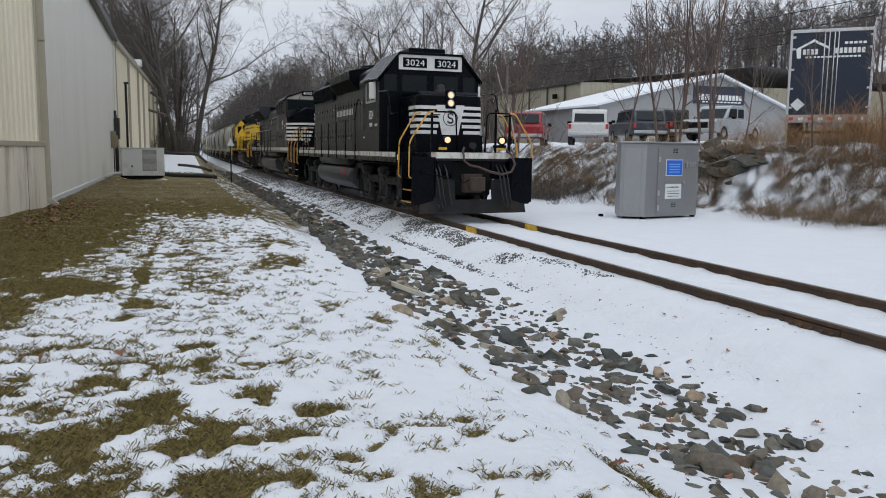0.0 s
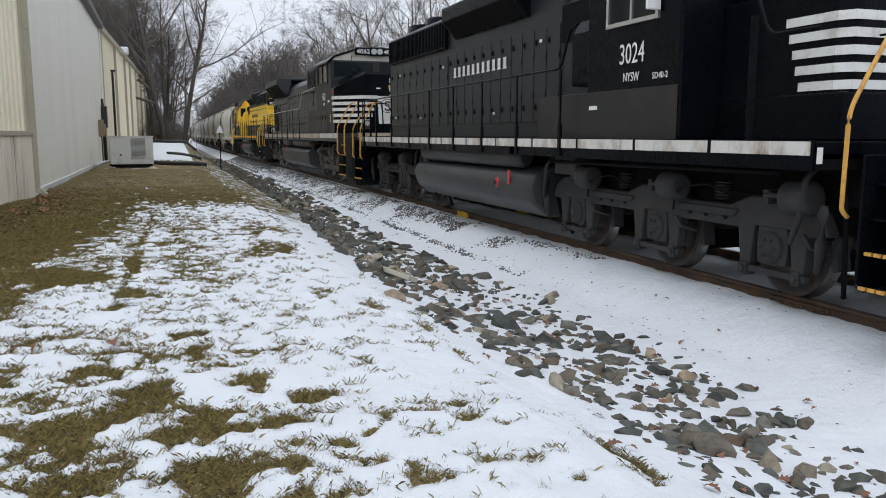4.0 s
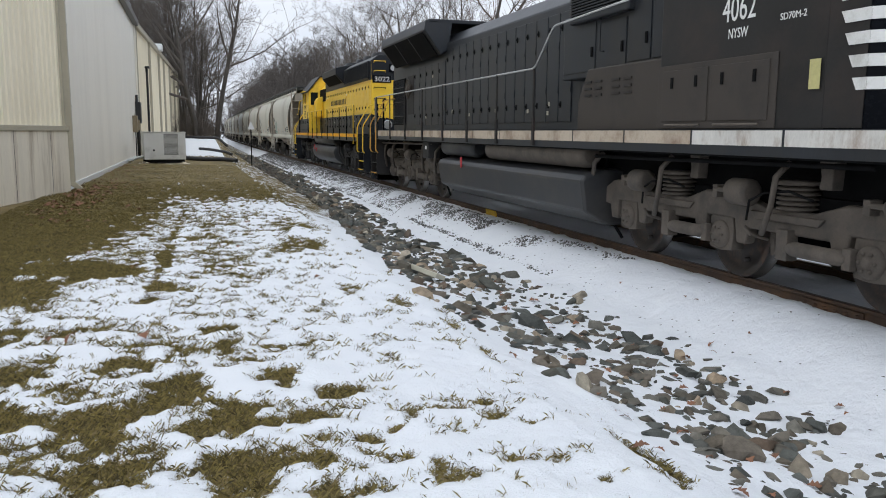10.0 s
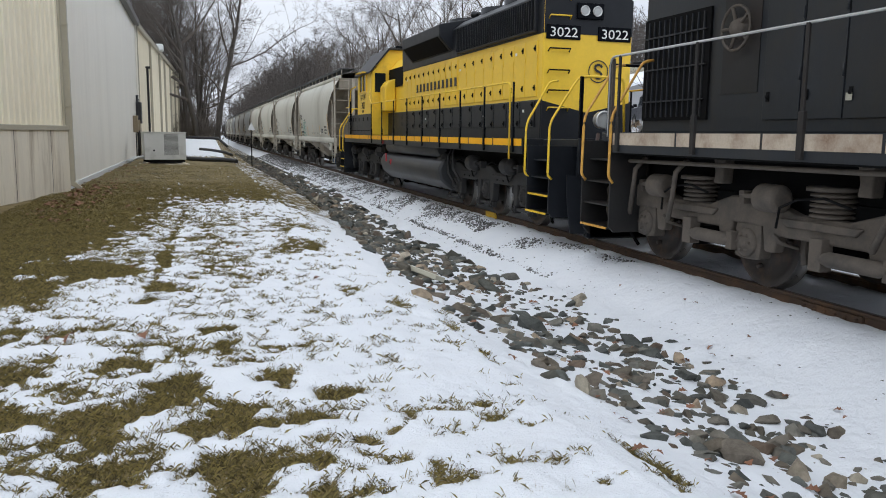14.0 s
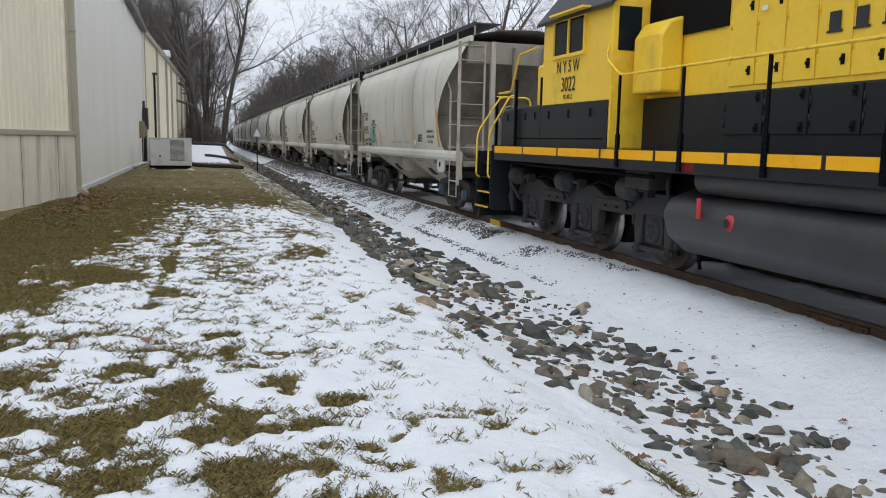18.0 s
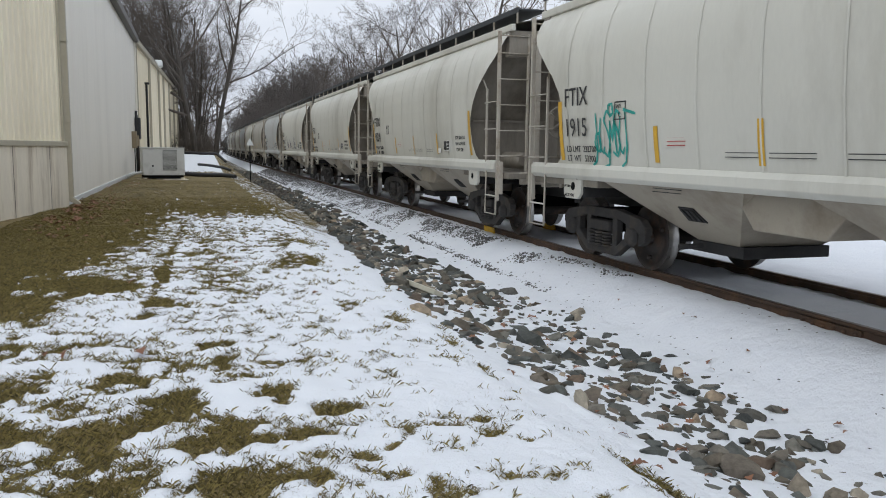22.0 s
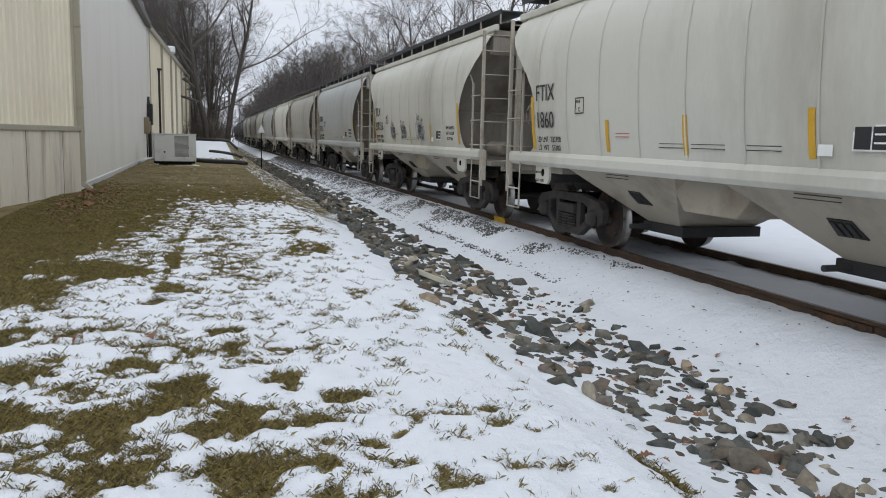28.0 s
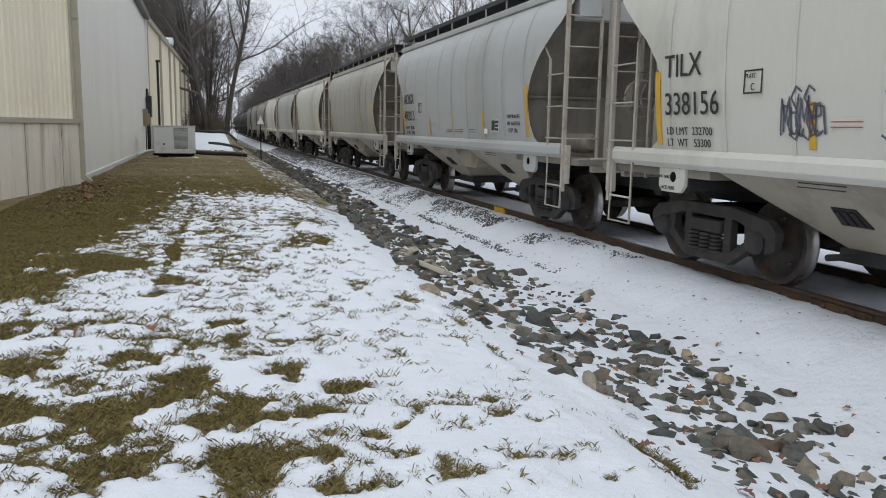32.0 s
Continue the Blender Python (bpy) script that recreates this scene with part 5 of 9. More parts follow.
    part("sunshade", M().box(W * 1.43, W * 1.62, 3.9, 5.0, 3.5, 3.53), CHROME if black_scheme else body, t)
    for a, b in ((-1.3, -0.95), (-0.8, -0.1), (0.1, 0.8), (0.95, 1.3)):
        part("windshield", M().box(a, b, CF - 0.015, CF - 0.005, 3.18, 3.62), CABGLASS, t, "dark cab front window")
    for a, b in ((-0.85, -0.05), (0.05, 0.85)):
        if black_scheme:
            part("number_band", M().box(a - 0.05 if a < 0 else 0.0, 0.0 if a < 0 else b + 0.05, CF - 0.04, CF - 0.03, 3.76, 4.16), WHITE, t, "white band round the number boards")
        part("number_board", M().box(a + 0.06, b - 0.06, CF - 0.06, CF - 0.038, 3.82, 4.08), BLACK, t, "black number board", 0.05)
        words("number", number, 0.24, LETTERW, t, on_front((a + b) / 2, CF - 0.063, 3.865), "", "CENTER", 1.15)
    for s in (-1, 1):
        handrail(t, [(s * 1.48, 1.5, 2.5), (s * 1.48, 2.1, 2.5), (s * 1.48, 2.4, 3.1), (s * 1.48, CF - 0.05, 3.15)], 0.02, BLACK if black_scheme else RAILYEL)
        part("rail_post", M().box(s * 1.45, s * 1.5, 2.28, 2.34, Z, 2.7), BLACK, t, "", 0.005)
    # long hood
    hw = 0.86
    part("long_hood", M().prism([(-hw, Z), (-hw, 4.0), (-0.6, 4.2), (0.6, 4.2), (hw, 4.0), (hw, Z)], "y", 7.2, 17.0).prism([(-hw + 0.01, Z), (-hw + 0.01, 3.55), (-0.6, 3.85), (0.6, 3.85), (hw - 0.01, 3.55), (hw - 0.01, Z)], "y", 5.5, 7.3), side, t, "long engine hood", 0.03)
    if not black_scheme:
        part("hood_base", M().box(-hw - 0.03, hw + 0.03, 5.5, 17.02, Z, 2.24), low, t, "dark lower band of the hood", 0.01)
        part("hood_cap", M().prism([(-hw - 0.015, 3.38), (-hw - 0.015, 4.02), (-0.61, 4.22), (0.61, 4.22), (hw + 0.015, 4.02), (hw + 0.015, 3.38)], "y", 7.18, 17.015), low, t, "dark upper band and roof of the hood", 0.02)
    hood_doors(t, W, hw, 7.3, 12.3, 1.82 if black_scheme else 2.3, 3.3, 11, side)
    hood_doors(t, W, hw, 12.4, 16.8, 1.82 if black_scheme else 2.3, 3.28, 8, side)
    if not black_scheme:
        hood_doors(t, W, hw + 0.03, 7.3, 16.8, 1.75, 2.22, 14, low)
    part("rear_hood_end", M().box(-hw, hw, 17.0, 17.03, Z, 4.0), body if black_scheme else YELLOW, t, "", 0.02)
    for s in (-1, 1):
        part("radiator", M().box(s * hw, s * (hw + 0.09), 12.4, 16.8, 3.42, 4.02), low, t, "radiator intake", 0.02)
        g = part("radiator_grille", M().box(s * (hw + 0.085), s * (hw + 0.095), 12.45, 16.75, 3.46, 3.97), GRILLE, t, "black mesh radiator grille")
        if s == W:
            slats(g, s, hw + 0.09, 12.45, 16.75, 3.46, 3.97, 40, low, True)
        part("brake_blister", M().prism([(s * hw, 3.55), (s * (hw + 0.05), 3.55), (s * (hw + 0.34), 3.87), (s * (hw + 0.34), 4.15), (s * 0.5, 4.3), (s * 0.5, 3.65)], "y", 8.4, 11.9), low, t, "flared dynamic brake hatch", 0.03)
        part("brake_intake", M().prism([(s * (hw + 0.07), 3.56), (s * (hw + 0.345), 3.87), (s * (hw + 0.335), 3.89), (s * (hw + 0.06), 3.58)], "y", 8.55, 11.75), GRILLE, t, "dark intake screen")
        part("air_filter_box", M().prism([(s * hw, 2.28), (s * 1.2, 2.28), (s * 1.2, 3.0), (s * 1.08, 3.18), (s * hw, 3.25)], "y", 5.7, 6.35), body, t, "rounded box behind the cab", 0.04)
        part("intake_grille", M().box(s * hw, s * (hw + 0.02), 5.55, 7.25, 3.0, 3.55), GRILLE, t, "black intake grille")
        if black_scheme:
            part("catwalk_box", M().box(s * 0.92, s * 1.3, 5.7, 7.2, Z, 2.0), low, t, "low box on the walkway", 0.02)
    for y in (9.4, 10.9, 13.2, 14.6, 16.0):
        m = M().lathe([(0, 0.22), (0.5, 0.22), (0.62, 0.2), (0.62, 0.0)], (0, y, 4.15 if y > 12 else 4.2), "z", 24)
        part("roof_fan", m, low, t, "round roof fan")
    part("exhaust", M().box(-0.25, 0.25, 7.7, 8.2, 4.15, 4.35), DARK, t, "", 0.03)
    part("horn", M().tube([(0.2, 12.1, 4.2), (0.2, 12.1, 4.42), (0.2, 11.8, 4.44), (0.2, 11.5, 4.46)], [0.03, 0.03, 0.04, 0.1], 10), BLACK, t, "air horn on the roof")
    # rear face: numbers, lights, grab irons
    if not black_scheme:
        part("rear_base", M().prism([(-hw - 0.02, Z), (hw + 0.02, Z), (hw + 0.02, 2.22), (0, 2.02), (-hw - 0.02, 2.22)], "y", 17.03, 17.045), low, t, "dark lower band of the hood end")
        part("rear_cap", M().prism([(-hw, 3.38), (hw, 3.38), (hw, 4.0), (0.6, 4.2), (-0.6, 4.2), (-hw, 4.0)], "y", 17.03, 17.04), low, t)
        for s in (-1, 1):
            m = M().box(s * 0.5 - 0.33, s * 0.5 + 0.33, 17.03, 17.06, 3.28, 3.53)
            part("number_board", m, BLACK, t, "black number board", 0.03)
            words("number", number, 0.23, LETTERW, t, Matrix.Translation((s * 0.5, 17.064, 3.325)) @ pose(0, 0, 0, 90, 0, 180), "", "CENTER", 1.2)
        headlights(t, [(-0.12, 3.78), (0.12, 3.78)], 17.06, False, 1)
        ring_mark(t, Matrix.Translation((-0.2, 17.05, 2.75)) @ pose(0, 0, 0, 90, 0, 180), 0.2, LETTERK)
        for z in (2.1, 2.4, 2.75, 3.12, 3.68, 4.0):
            m = M().tube([(0.78, 17.04, z - 0.05), (0.78, 17.1, z), (0.38, 17.1, z), (0.38, 17.04, z - 0.05)], 0.014, 6)
            part("grab_iron", m, RAILYEL if z < 2.3 or z > 3.5 else BLACK, t, "grab iron")
    else:
        for i in range(5):
            z = 2.1 + i * 0.22
            part("stripe", M().box(W * (hw + 0.02), W * (hw + 0.026), 16.86 + 0.025 * i, 17.0, z, z + 0.13), WHITE, t, "white rear stripe")
            part("stripe", M().box(-hw, hw, 17.035, 17.042, z, z + 0.13), WHITE, t)
    if black_scheme:
        for s in (-1, 1):
            part("mirror", M().box(s * 1.44, s * 1.62, 3.86, 3.9, 2.98, 3.42), LETTERW, t, "pale wind deflector beside the cab window", 0.01)
            plate(t, s, 1.53, 3.3, 1.49, 0.9, 0.1, mat("rust_streak", (0.3, 0.17, 0.06), 0.8, var=0.4, scale=6), "rust_streak")
        for x, w in ((-0.85, 0.2), (0.62, 0.2)):
            part("step_plate", M().box(x, x + w, F0 - 0.07, F0 - 0.05, 1.62, 1.68), MARK, t, "small orange plate")
        part("bell", M().lathe([(0.02, 0.2), (0.09, 0.18), (0.11, 0.08), (0.15, 0)], (0.0, 2.6, 3.13), "z", 16), GREYBLACK, t, "bell on the nose")
        part("f_mark", M().box(-1.5, -1.44, 1.43, 1.436, 1.36, 1.5), LETTERW, t)
    # handrails along the walkway
    posts = [6.0 + 1.42 * i for i in range(9)]
    for s in (-1, 1):
        for y in posts:
            m = M().box(s * 1.52, s * 1.56, y - 0.035, y + 0.035, 1.32, 1.75)
            m.box(s * 1.53, s * 1.555, y - 0.022, y + 0.022, 1.75, 2.5)
            part("rail_post", m, BLACK, t, "", 0.004)
        top = [(s * 1.54, 17.2, 1.2), (s * 1.54, 17.2, 2.5), (s * 1.54, 6.0, 2.5), (s * 1.54, 5.75, 3.0), (s * 1.5, 5.6, 3.05)] if black_scheme else [(s * 1.54, 17.2, 1.2), (s * 1.54, 17.2, 2.5), (s * 1.54, 6.0, 2.5), (s * 1.54, 5.6, 2.75), (s * 1.47, 5.55, 2.95)]
        handrail(t, top, 0.017, rail_long, "walkway_rail", "handrail along the walkway")
    # below the deck
    tank = [(-1.1, 1.12), (-1.42, 1.0), (-1.5, 0.82), (-1.42, 0.55), (-1.15, 0.34), (1.15, 0.34), (1.42, 0.55), (1.5, 0.82), (1.42, 1.0), (1.1, 1.12)]
    part("fuel_tank", M().prism(tank, "y", 7.05, 12.9, True), TANKGREY, t, "grey fuel tank under the deck", 0.06)
    for s in (-1, 1):
        m = M().tube([(s * 1.3, 7.55, 1.24), (s * 1.3, 7.62, 1.24), (s * 1.3, 12.5, 1.24), (s * 1.3, 12.57, 1.24)], [0.1, 0.165, 0.165, 0.1], 18)
        part("air_reservoir", m, TANKGREY, t, "long air reservoir above the tank")
        for y in (7.25, 7.6):
            m = M().lathe([(0, s * 0.03), (0.07, s * 0.03), (0.09, 0.0)], (s * 1.47, 8.3, 0.82), "x", 16)
        part("filler_cap", m, RED, t, "red filler cap on the tank")
        part("filler_ring", M().lathe([(0.05, s * 0.05), (0.02, s * 0.05), (0, s * 0.03)], (s * 1.47, 8.3, 0.82), "x", 16), GREYBLACK, t)
        part("fuel_gauge", M().box(s * 1.48, s * 1.51, 7.75, 7.82, 0.82, 1.05), RED, t, "red fuel gauge", 0.01)
        part("cut_off_box", M().box(s * 1.5, s * 1.53, 7.45, 7.7, 1.3, 1.52), RED, t, "red emergency box", 0.02)
        for k, (y, z) in enumerate(((6.8, 1.15), (12.95, 1.1), (13.3, 1.2), (1.7, 1.2))):
            m = M().tube([(s * 1.2, y, z + 0.15), (s * 1.3, y + 0.05, z), (s * 1.3, y + 0.1, z - 0.35), (s * 1.2, y + 0.3, z - 0.6)], 0.03, 8)
            part("pipe", m, TRUCKDARK, t, "air pipe below the deck")
        m = M().box(s * 1.0, s * 1.35, 5.9, 6.5, 1.05, 1.3)
        part("equipment_box", m, TRUCKDARK, t, "", 0.02)
        m = M().tube([(s * 1.35, 2.0, 1.26), (s * 1.35, 6.6, 1.22)], 0.025, 8)
        part("pipe", m, DARK, t)
    for ax in ((2.35, 4.3, 6.25), (12.95, 14.9, 16.85)):
        loco_truck(t, ax, 0.5, TRUCKDARK, "old")
    # lettering
    n = words("number", number, 0.34 if black_scheme else 0.31, LETTERW if black_scheme else LETTERK, t, on_side(W, W * 1.43, CF + (0.94 if black_scheme else 0.97), 2.45 if black_scheme else 2.4), "", "CENTER", 0.8)
    words("reporting_mark", "NYSW" if black_scheme else "N Y S W", 0.15 if black_scheme else 0.26, LETTERW if black_scheme else LETTERK, t, on_side(W, W * 1.431, CF + 0.94, 2.24 if black_scheme else 2.68), "", "CENTER", 0.8)
    words("model_mark", "SD40-2", 0.1, LETTERW if black_scheme else LETTERK, t, on_side(W, W * 1.431, 3.85 if black_scheme else CF + 0.97, 2.24 if black_scheme else 2.28), "", "CENTER")
    if black_scheme:
        letter_bars(t, W, hw + 0.03, 12.0, 2.78, 11, 0.17, 0.085, 0.2, LETTERW)
    else:
        letter_bars(t, W, hw + 0.03, 12.1 - 3.3, 2.72, 11, 0.2, 0.13, 0.2, LETTERK)
    for y, z in ((7.9, 3.1), (9.8, 2.0), (12.6, 3.05), (14.2, 2.0), (15.9, 3.1), (16.3, 2.05)):
        plate(t, W, hw + 0.05, y, z, 0.09, 0.05, LETTERW, "decal", "small white notice")
    if black_scheme:
        plate(t, W, 1.43, 5.3, 1.95, 0.0 + 0.2, 0.05, LETTERW, "notice", "")
        part("lower_cab_panel", M().box(W * 1.42, W * 1.432, 3.52, 6.9, Z, 2.15), GREYBLACK, t, "dusty grey lower side panel", 0.006)
        part("panel_box", M().box(W * 0.9, W * 1.42, 5.5, 6.9, Z, 2.15), GREYBLACK, t, "", 0.02)
    return t


# ---- six-axle locomotive with a wide nose ----
def wide_locomotive():
    t = thing("locomotive", "black wide-nosed diesel locomotive with white nose stripes and tan dust", "locomotive", "locomotives of the train")
    W, Z, body = -1, 1.65, HOODSHEEN
    part("underframe", M().box(-0.85, 0.85, 0.8, 21.0, 1.0, 1.46).box(-1.5, 1.5, 1.6, 20.1, 1.38, 1.5), DARK, t, "", 0.01)
    part("deck", M().box(-1.53, 1.53, 1.5, 20.1, 1.54, Z), body, t, "walkway deck along the hood", 0.008)
    for a, b in ((0.3, 1.5), (20.1, 21.0)):
        part("deck", M().box(-1.2, 1.2, a, b, 1.54, Z), body, t, "end platform", 0.008)
    for s in (-1, 1):
        part("side_sill", M().box(s * 1.5, s * 1.535, 1.5, 20.1, 1.4, Z + 0.01), body, t)
        for i in range(13):
            a = 1.5 + 18.6 * i / 13
            part("sill_stripe", M().box(s * 1.533, s * 1.541, a + 0.02, a + 18.6 / 13 - 0.02, 1.5, Z), TANSTRIPE if i > 1 else SILLWHITE, t, "worn tan stripe along the sill" if i == 3 else "")
    for e, y, way in ((0, 0.3, -1), (1, 21.0, 1)):
        part("end_plate", M().box(-1.18, 1.18, y - 0.04, y + 0.04, 1.05, Z + 0.02), body, t, "", 0.01)
        part("end_stripe", M().box(-1.17, 1.17, y + way * 0.042, y + way * 0.05, 1.52, Z + 0.01), TANSTRIPE, t, "worn pale stripe on the end plate")
        yy = y + way * 0.12
        m = M().prism([(-1.4, 1.0), (-1.38, 0.3), (-1.2, 0.12), (1.2, 0.12), (1.38, 0.3), (1.4, 1.0), (0.45, 1.0), (0.45, 0.55), (-0.45, 0.55), (-0.45, 1.0)], "y", yy - 0.02, yy + 0.02)
        part("pilot", m, PLOW, t, "steel pilot plate", 0.01)
        part("plow_lip", M().box(-1.3, 1.3, yy - way * 0.02, yy + way * 0.14, 0.12, 0.34), BLACK, t, "", 0.03)
        coupler(t, y, way)
        for x in (-0.75, -0.62, -0.5, 0.55, 0.7):
            m = M().tube([(x, y + way * 0.06, 1.25), (x + 0.03, y + way * 0.22, 1.0), (x, y + way * 0.24, 0.6), (x + 0.08, y + way * 0.2, 0.35)], 0.022, 8)
            part("air_hose", m, PIPE, t, "black rubber air hose")
        for s in (-1, 1):
            steps(t, s, min(y, y - way * (1.22 if e == 0 else 0.95)) + 0.1, max(y, y - way * (1.22 if e == 0 else 0.95)) - 0.06, y, Z, ORANGE, GREYBLACK, 4, 4 if e == 0 else 1)
            for yq, h, xo in ((y - way * 0.12, 2.55, 1.1), (y - way * (1.12 if e == 0 else 0.88), 2.55, 1.12)):
                handrail(t, [(s * (xo - 0.15), yq, h + 0.05), (s * xo, yq, h + 0.02), (s * 1.55, yq, 1.87), (s * 1.56, yq, 1.08), (s * 1.49, yq, 1.0)], 0.019, ORANGE, "step_handrail", "bent orange handrail beside the steps")
            part("rail_post", M().box(s * 1.1, s * 1.15, y - way * 0.08, y - way * 0.03, Z, 2.6), BLACK, t, "", 0.005)
            handrail(t, [(s * 1.12, y - way * 0.05, 2.6), (s * 0.4, y - way * 0.05, 2.6), (s * 0.35, y - way * 0.05, Z)], 0.02, BLACK, "end_rail")
    for x in (-0.85, 0.85):
        ditch_light(t, x, 0.5, 1.95, False)
    # wide nose in plan, then the raked windscreen
    plan = [(-1.5, 2.49), (-1.5, 2.05), (-0.72, 1.2), (0.72, 1.2), (1.5, 2.05), (1.5, 2.49)]
    low = [(-1.5, 2.49, 3.08), (-1.5, 2.05, 3.08), (-0.72, 1.2, 3.46), (0.72, 1.2, 3.46), (1.5, 2.05, 3.08), (1.5, 2.49, 3.08)]
    upper = [(-0.9, 2.49, 3.55), (-0.9, 2.0, 3.55), (-0.66, 1.26, 3.55), (0.66, 1.26, 3.55), (0.9, 2.0, 3.55), (0.9, 2.49, 3.55)]
    m = M().grid([[(x, y, Z) for x, y in plan], low, upper], False)
    m.face([12, 13, 14, 15, 16, 17])
    part("nose", m, BLACK, t, "wide chamfered nose with a bevelled top")
    cab = [(-1.5, Z), (-1.5, 3.92), (-1.4, 4.06), (-0.7, 4.3), (0.7, 4.3), (1.4, 4.06), (1.5, 3.92), (1.5, Z)]
    part("cab", M().prism(cab, "y", 2.5, 5.1), GREYBLACK, t, "wide operator's cab", 0.02)
    part("cab_roof", M().prism([(-1.6, 3.9), (-1.58, 3.96), (-1.42, 4.11), (-0.71, 4.35), (0.71, 4.35), (1.42, 4.11), (1.58, 3.96), (1.6, 3.9), (1.4, 4.065), (0.7, 4.305), (-0.7, 4.305), (-1.4, 4.065)], "y", 2.42, 5.2), BLACK, t, "thin cab roof with sloping edges", 0.008)
    part("brow", M().prism([(-1.44, 3.98), (1.44, 3.98), (1.38, 4.05), (0.7, 4.29), (-0.7, 4.29), (-1.38, 4.05)], "y", 2.488, 2.498), mat("brow_cream", (0.46, 0.44, 0.4), 0.6, var=0.12, dirt=(0.3, 0.27, 0.23), dirt_amt=0.5, dirt_scale=3), t, "pale band above the windscreen")
    for s in (-1, 1):
        fr = part("windscreen_frame", M().prism([(s * 0.06, 3.5), (s * 1.46, 3.3), (s * 1.46, 3.97), (s * 0.06, 3.97)], "y", 2.484, 2.496), body, t, "black windscreen surround", 0.004)
        part("windscreen", M().prism([(s * 0.1, 3.58), (s * 1.4, 3.45), (s * 1.4, 3.93), (s * 0.1, 3.93)], "y", 2.478, 2.486), CABGLASS, fr, "dark windscreen pane")
        part("wiper", M().tube([(s * 0.7, 2.47, 3.95), (s * 0.6, 2.465, 3.65)], 0.009, 6), DARK, fr)
        part("wiper", M().tube([(s * 0.8, 2.47, 4.16), (s * 0.84, 2.47, 4.0)], 0.012, 6), DARK, t)
    m = M().tube([(-1.3, 2.0, 3.2), (-1.32, 1.95, 3.32), (-1.05, 1.62, 3.46), (-1.02, 1.66, 3.34)], 0.013, 6)
    part("grab_iron", m, BLACK, t)
    part("nose_vent", M().cyl((-0.85, 1.9, 3.4), (-0.85, 1.9, 3.7), 0.07, 12), BLACK, t, "round vent on the nose")
    for x0, w, h, c in ((-0.35, 0.14, 0.04, LETTERW), (0.05, 0.07, 0.13, MARK)):
        part("decal", M().box(x0, x0 + w, 1.188, 1.196, 3.02, 3.02 + h), c, t)
    window(t, -1, 1.5, 3.05, 4.65, 3.33, 3.88, GREYBLACK)
    window(t, 1, 1.5, 3.05, 4.65, 3.33, 3.88, GREYBLACK)
    for s in (-1, 1):
        part("number_board", M().box(s * 0.45 - 0.27, s * 0.45 + 0.27, 2.38, 2.5, 4.15, 4.4), BLACK, t, "black number board", 0.04)
        words("number", "4062", 0.2, LETTERW, t, on_front(s * 0.45, 2.375, 4.2), "", "CENTER", 1.1)
    headlights(t, [(-0.1, 4.27), (0.1, 4.27)], 2.4, False)
    # white stripes round the nose
    for s in (-1, 1):
        part("nose_side", M().prism([(2.07, Z + 0.02), (2.5, Z + 0.02), (2.5, 3.07), (2.07, 3.07)], "x", s * 1.5, s * 1.507), GREYBLACK, t, "dusty grey side of the nose")
    for i in range(5):
        z = 1.98 + i * 0.185
        k = 0.1
        for s in (-1, 1):
            x_in = 0.3 + 0.06 * (4 - i)
            part("stripe", M().box(s * x_in, s * 0.71, 1.186, 1.196, z, z + k), WHITE, t, "white nose stripe")
            part("stripe", M().prism([(s * 0.715, 1.19), (s * 1.503, 2.048), (s * 1.508, 2.05), (s * 0.72, 1.184)], "z", z, z + k), WHITE, t)
            e = 2.42 - 0.055 * (4 - i)
            part("stripe", M().prism([(2.05, z), (e - 0.05, z), (e, z + k), (2.05, z + k)], "x", s * 1.509, s * 1.516), WHITE, t)
    part("nose_panel", M().prism([(-0.27, 1.95), (0.27, 1.95), (0.32, 2.8), (-0.32, 2.8)], "y", 1.18, 1.19), WHITE, t, "white centre panel of the nose")
    ring_mark(t, on_front(0, 1.178, 2.5), 0.22, LETTERK)
    part("nose_door", M().box(0.35, 0.7, 1.175, 1.196, 1.75, 1.96), body, t, "", 0.01)
    for x0, z0 in ((-0.6, 2.45), (0.3, 3.25), (0.3, 3.0)):
        part("grab_iron", M().tube([(x0, 1.19, z0), (x0, 1.13, z0), (x0 + 0.3, 1.13, z0), (x0 + 0.3, 1.19, z0)], 0.013, 6), BLACK, t)
    plate(t, W, 1.51, 2.2, 2.95, 0.1, 0.12, RED, "notice", "small red and white notice")
    # hood
    hw = 0.93
    part("long_hood", M().prism([(-hw, Z), (-hw, 3.68), (-0.6, 3.98), (0.6, 3.98), (hw, 3.68), (hw, Z)], "y", 5.1, 20.4), body, t, "long engine hood", 0.03)
    hood_doors(t, W, hw, 8.5, 15.1, 1.8, 3.55, 14, body)
    hood_doors(t, W, hw, 15.2, 18.0, 1.8, 3.3, 5, body)
    for s in (-1, 1):
        part("lower_side_panel", M().prism([(5.1, Z), (7.33, Z), (7.33, 2.05), (7.05, 2.5), (5.1, 2.5)], "x", s * 0.9, s * 1.42), mat("brown_dust_panel", (0.042, 0.034, 0.028), 0.65, var=0.2, scale=1.2, bump=0.08, dirt=(0.025, 0.022, 0.02), dirt_amt=0.4), t, "dusty brown lower side panel", 0.02)
        part("cab_lower_panel", M().box(s * 1.5, s * 1.512, 3.1, 5.1, Z + 0.02, 2.38), mat("brown_dust_panel", (0.075, 0.062, 0.052)), t, "dusty brown door panel below the cab", 0.008)
        part("upper_side_box", M().box(s * 0.9, s * 1.2, 5.15, 8.3, 2.42, 3.35), body, t, "", 0.02)
        part("brake_grid_box", M().box(s * 0.8, s * 1.32, 6.2, 7.9, 3.2, 4.05), body, t, "dynamic brake housing", 0.03)
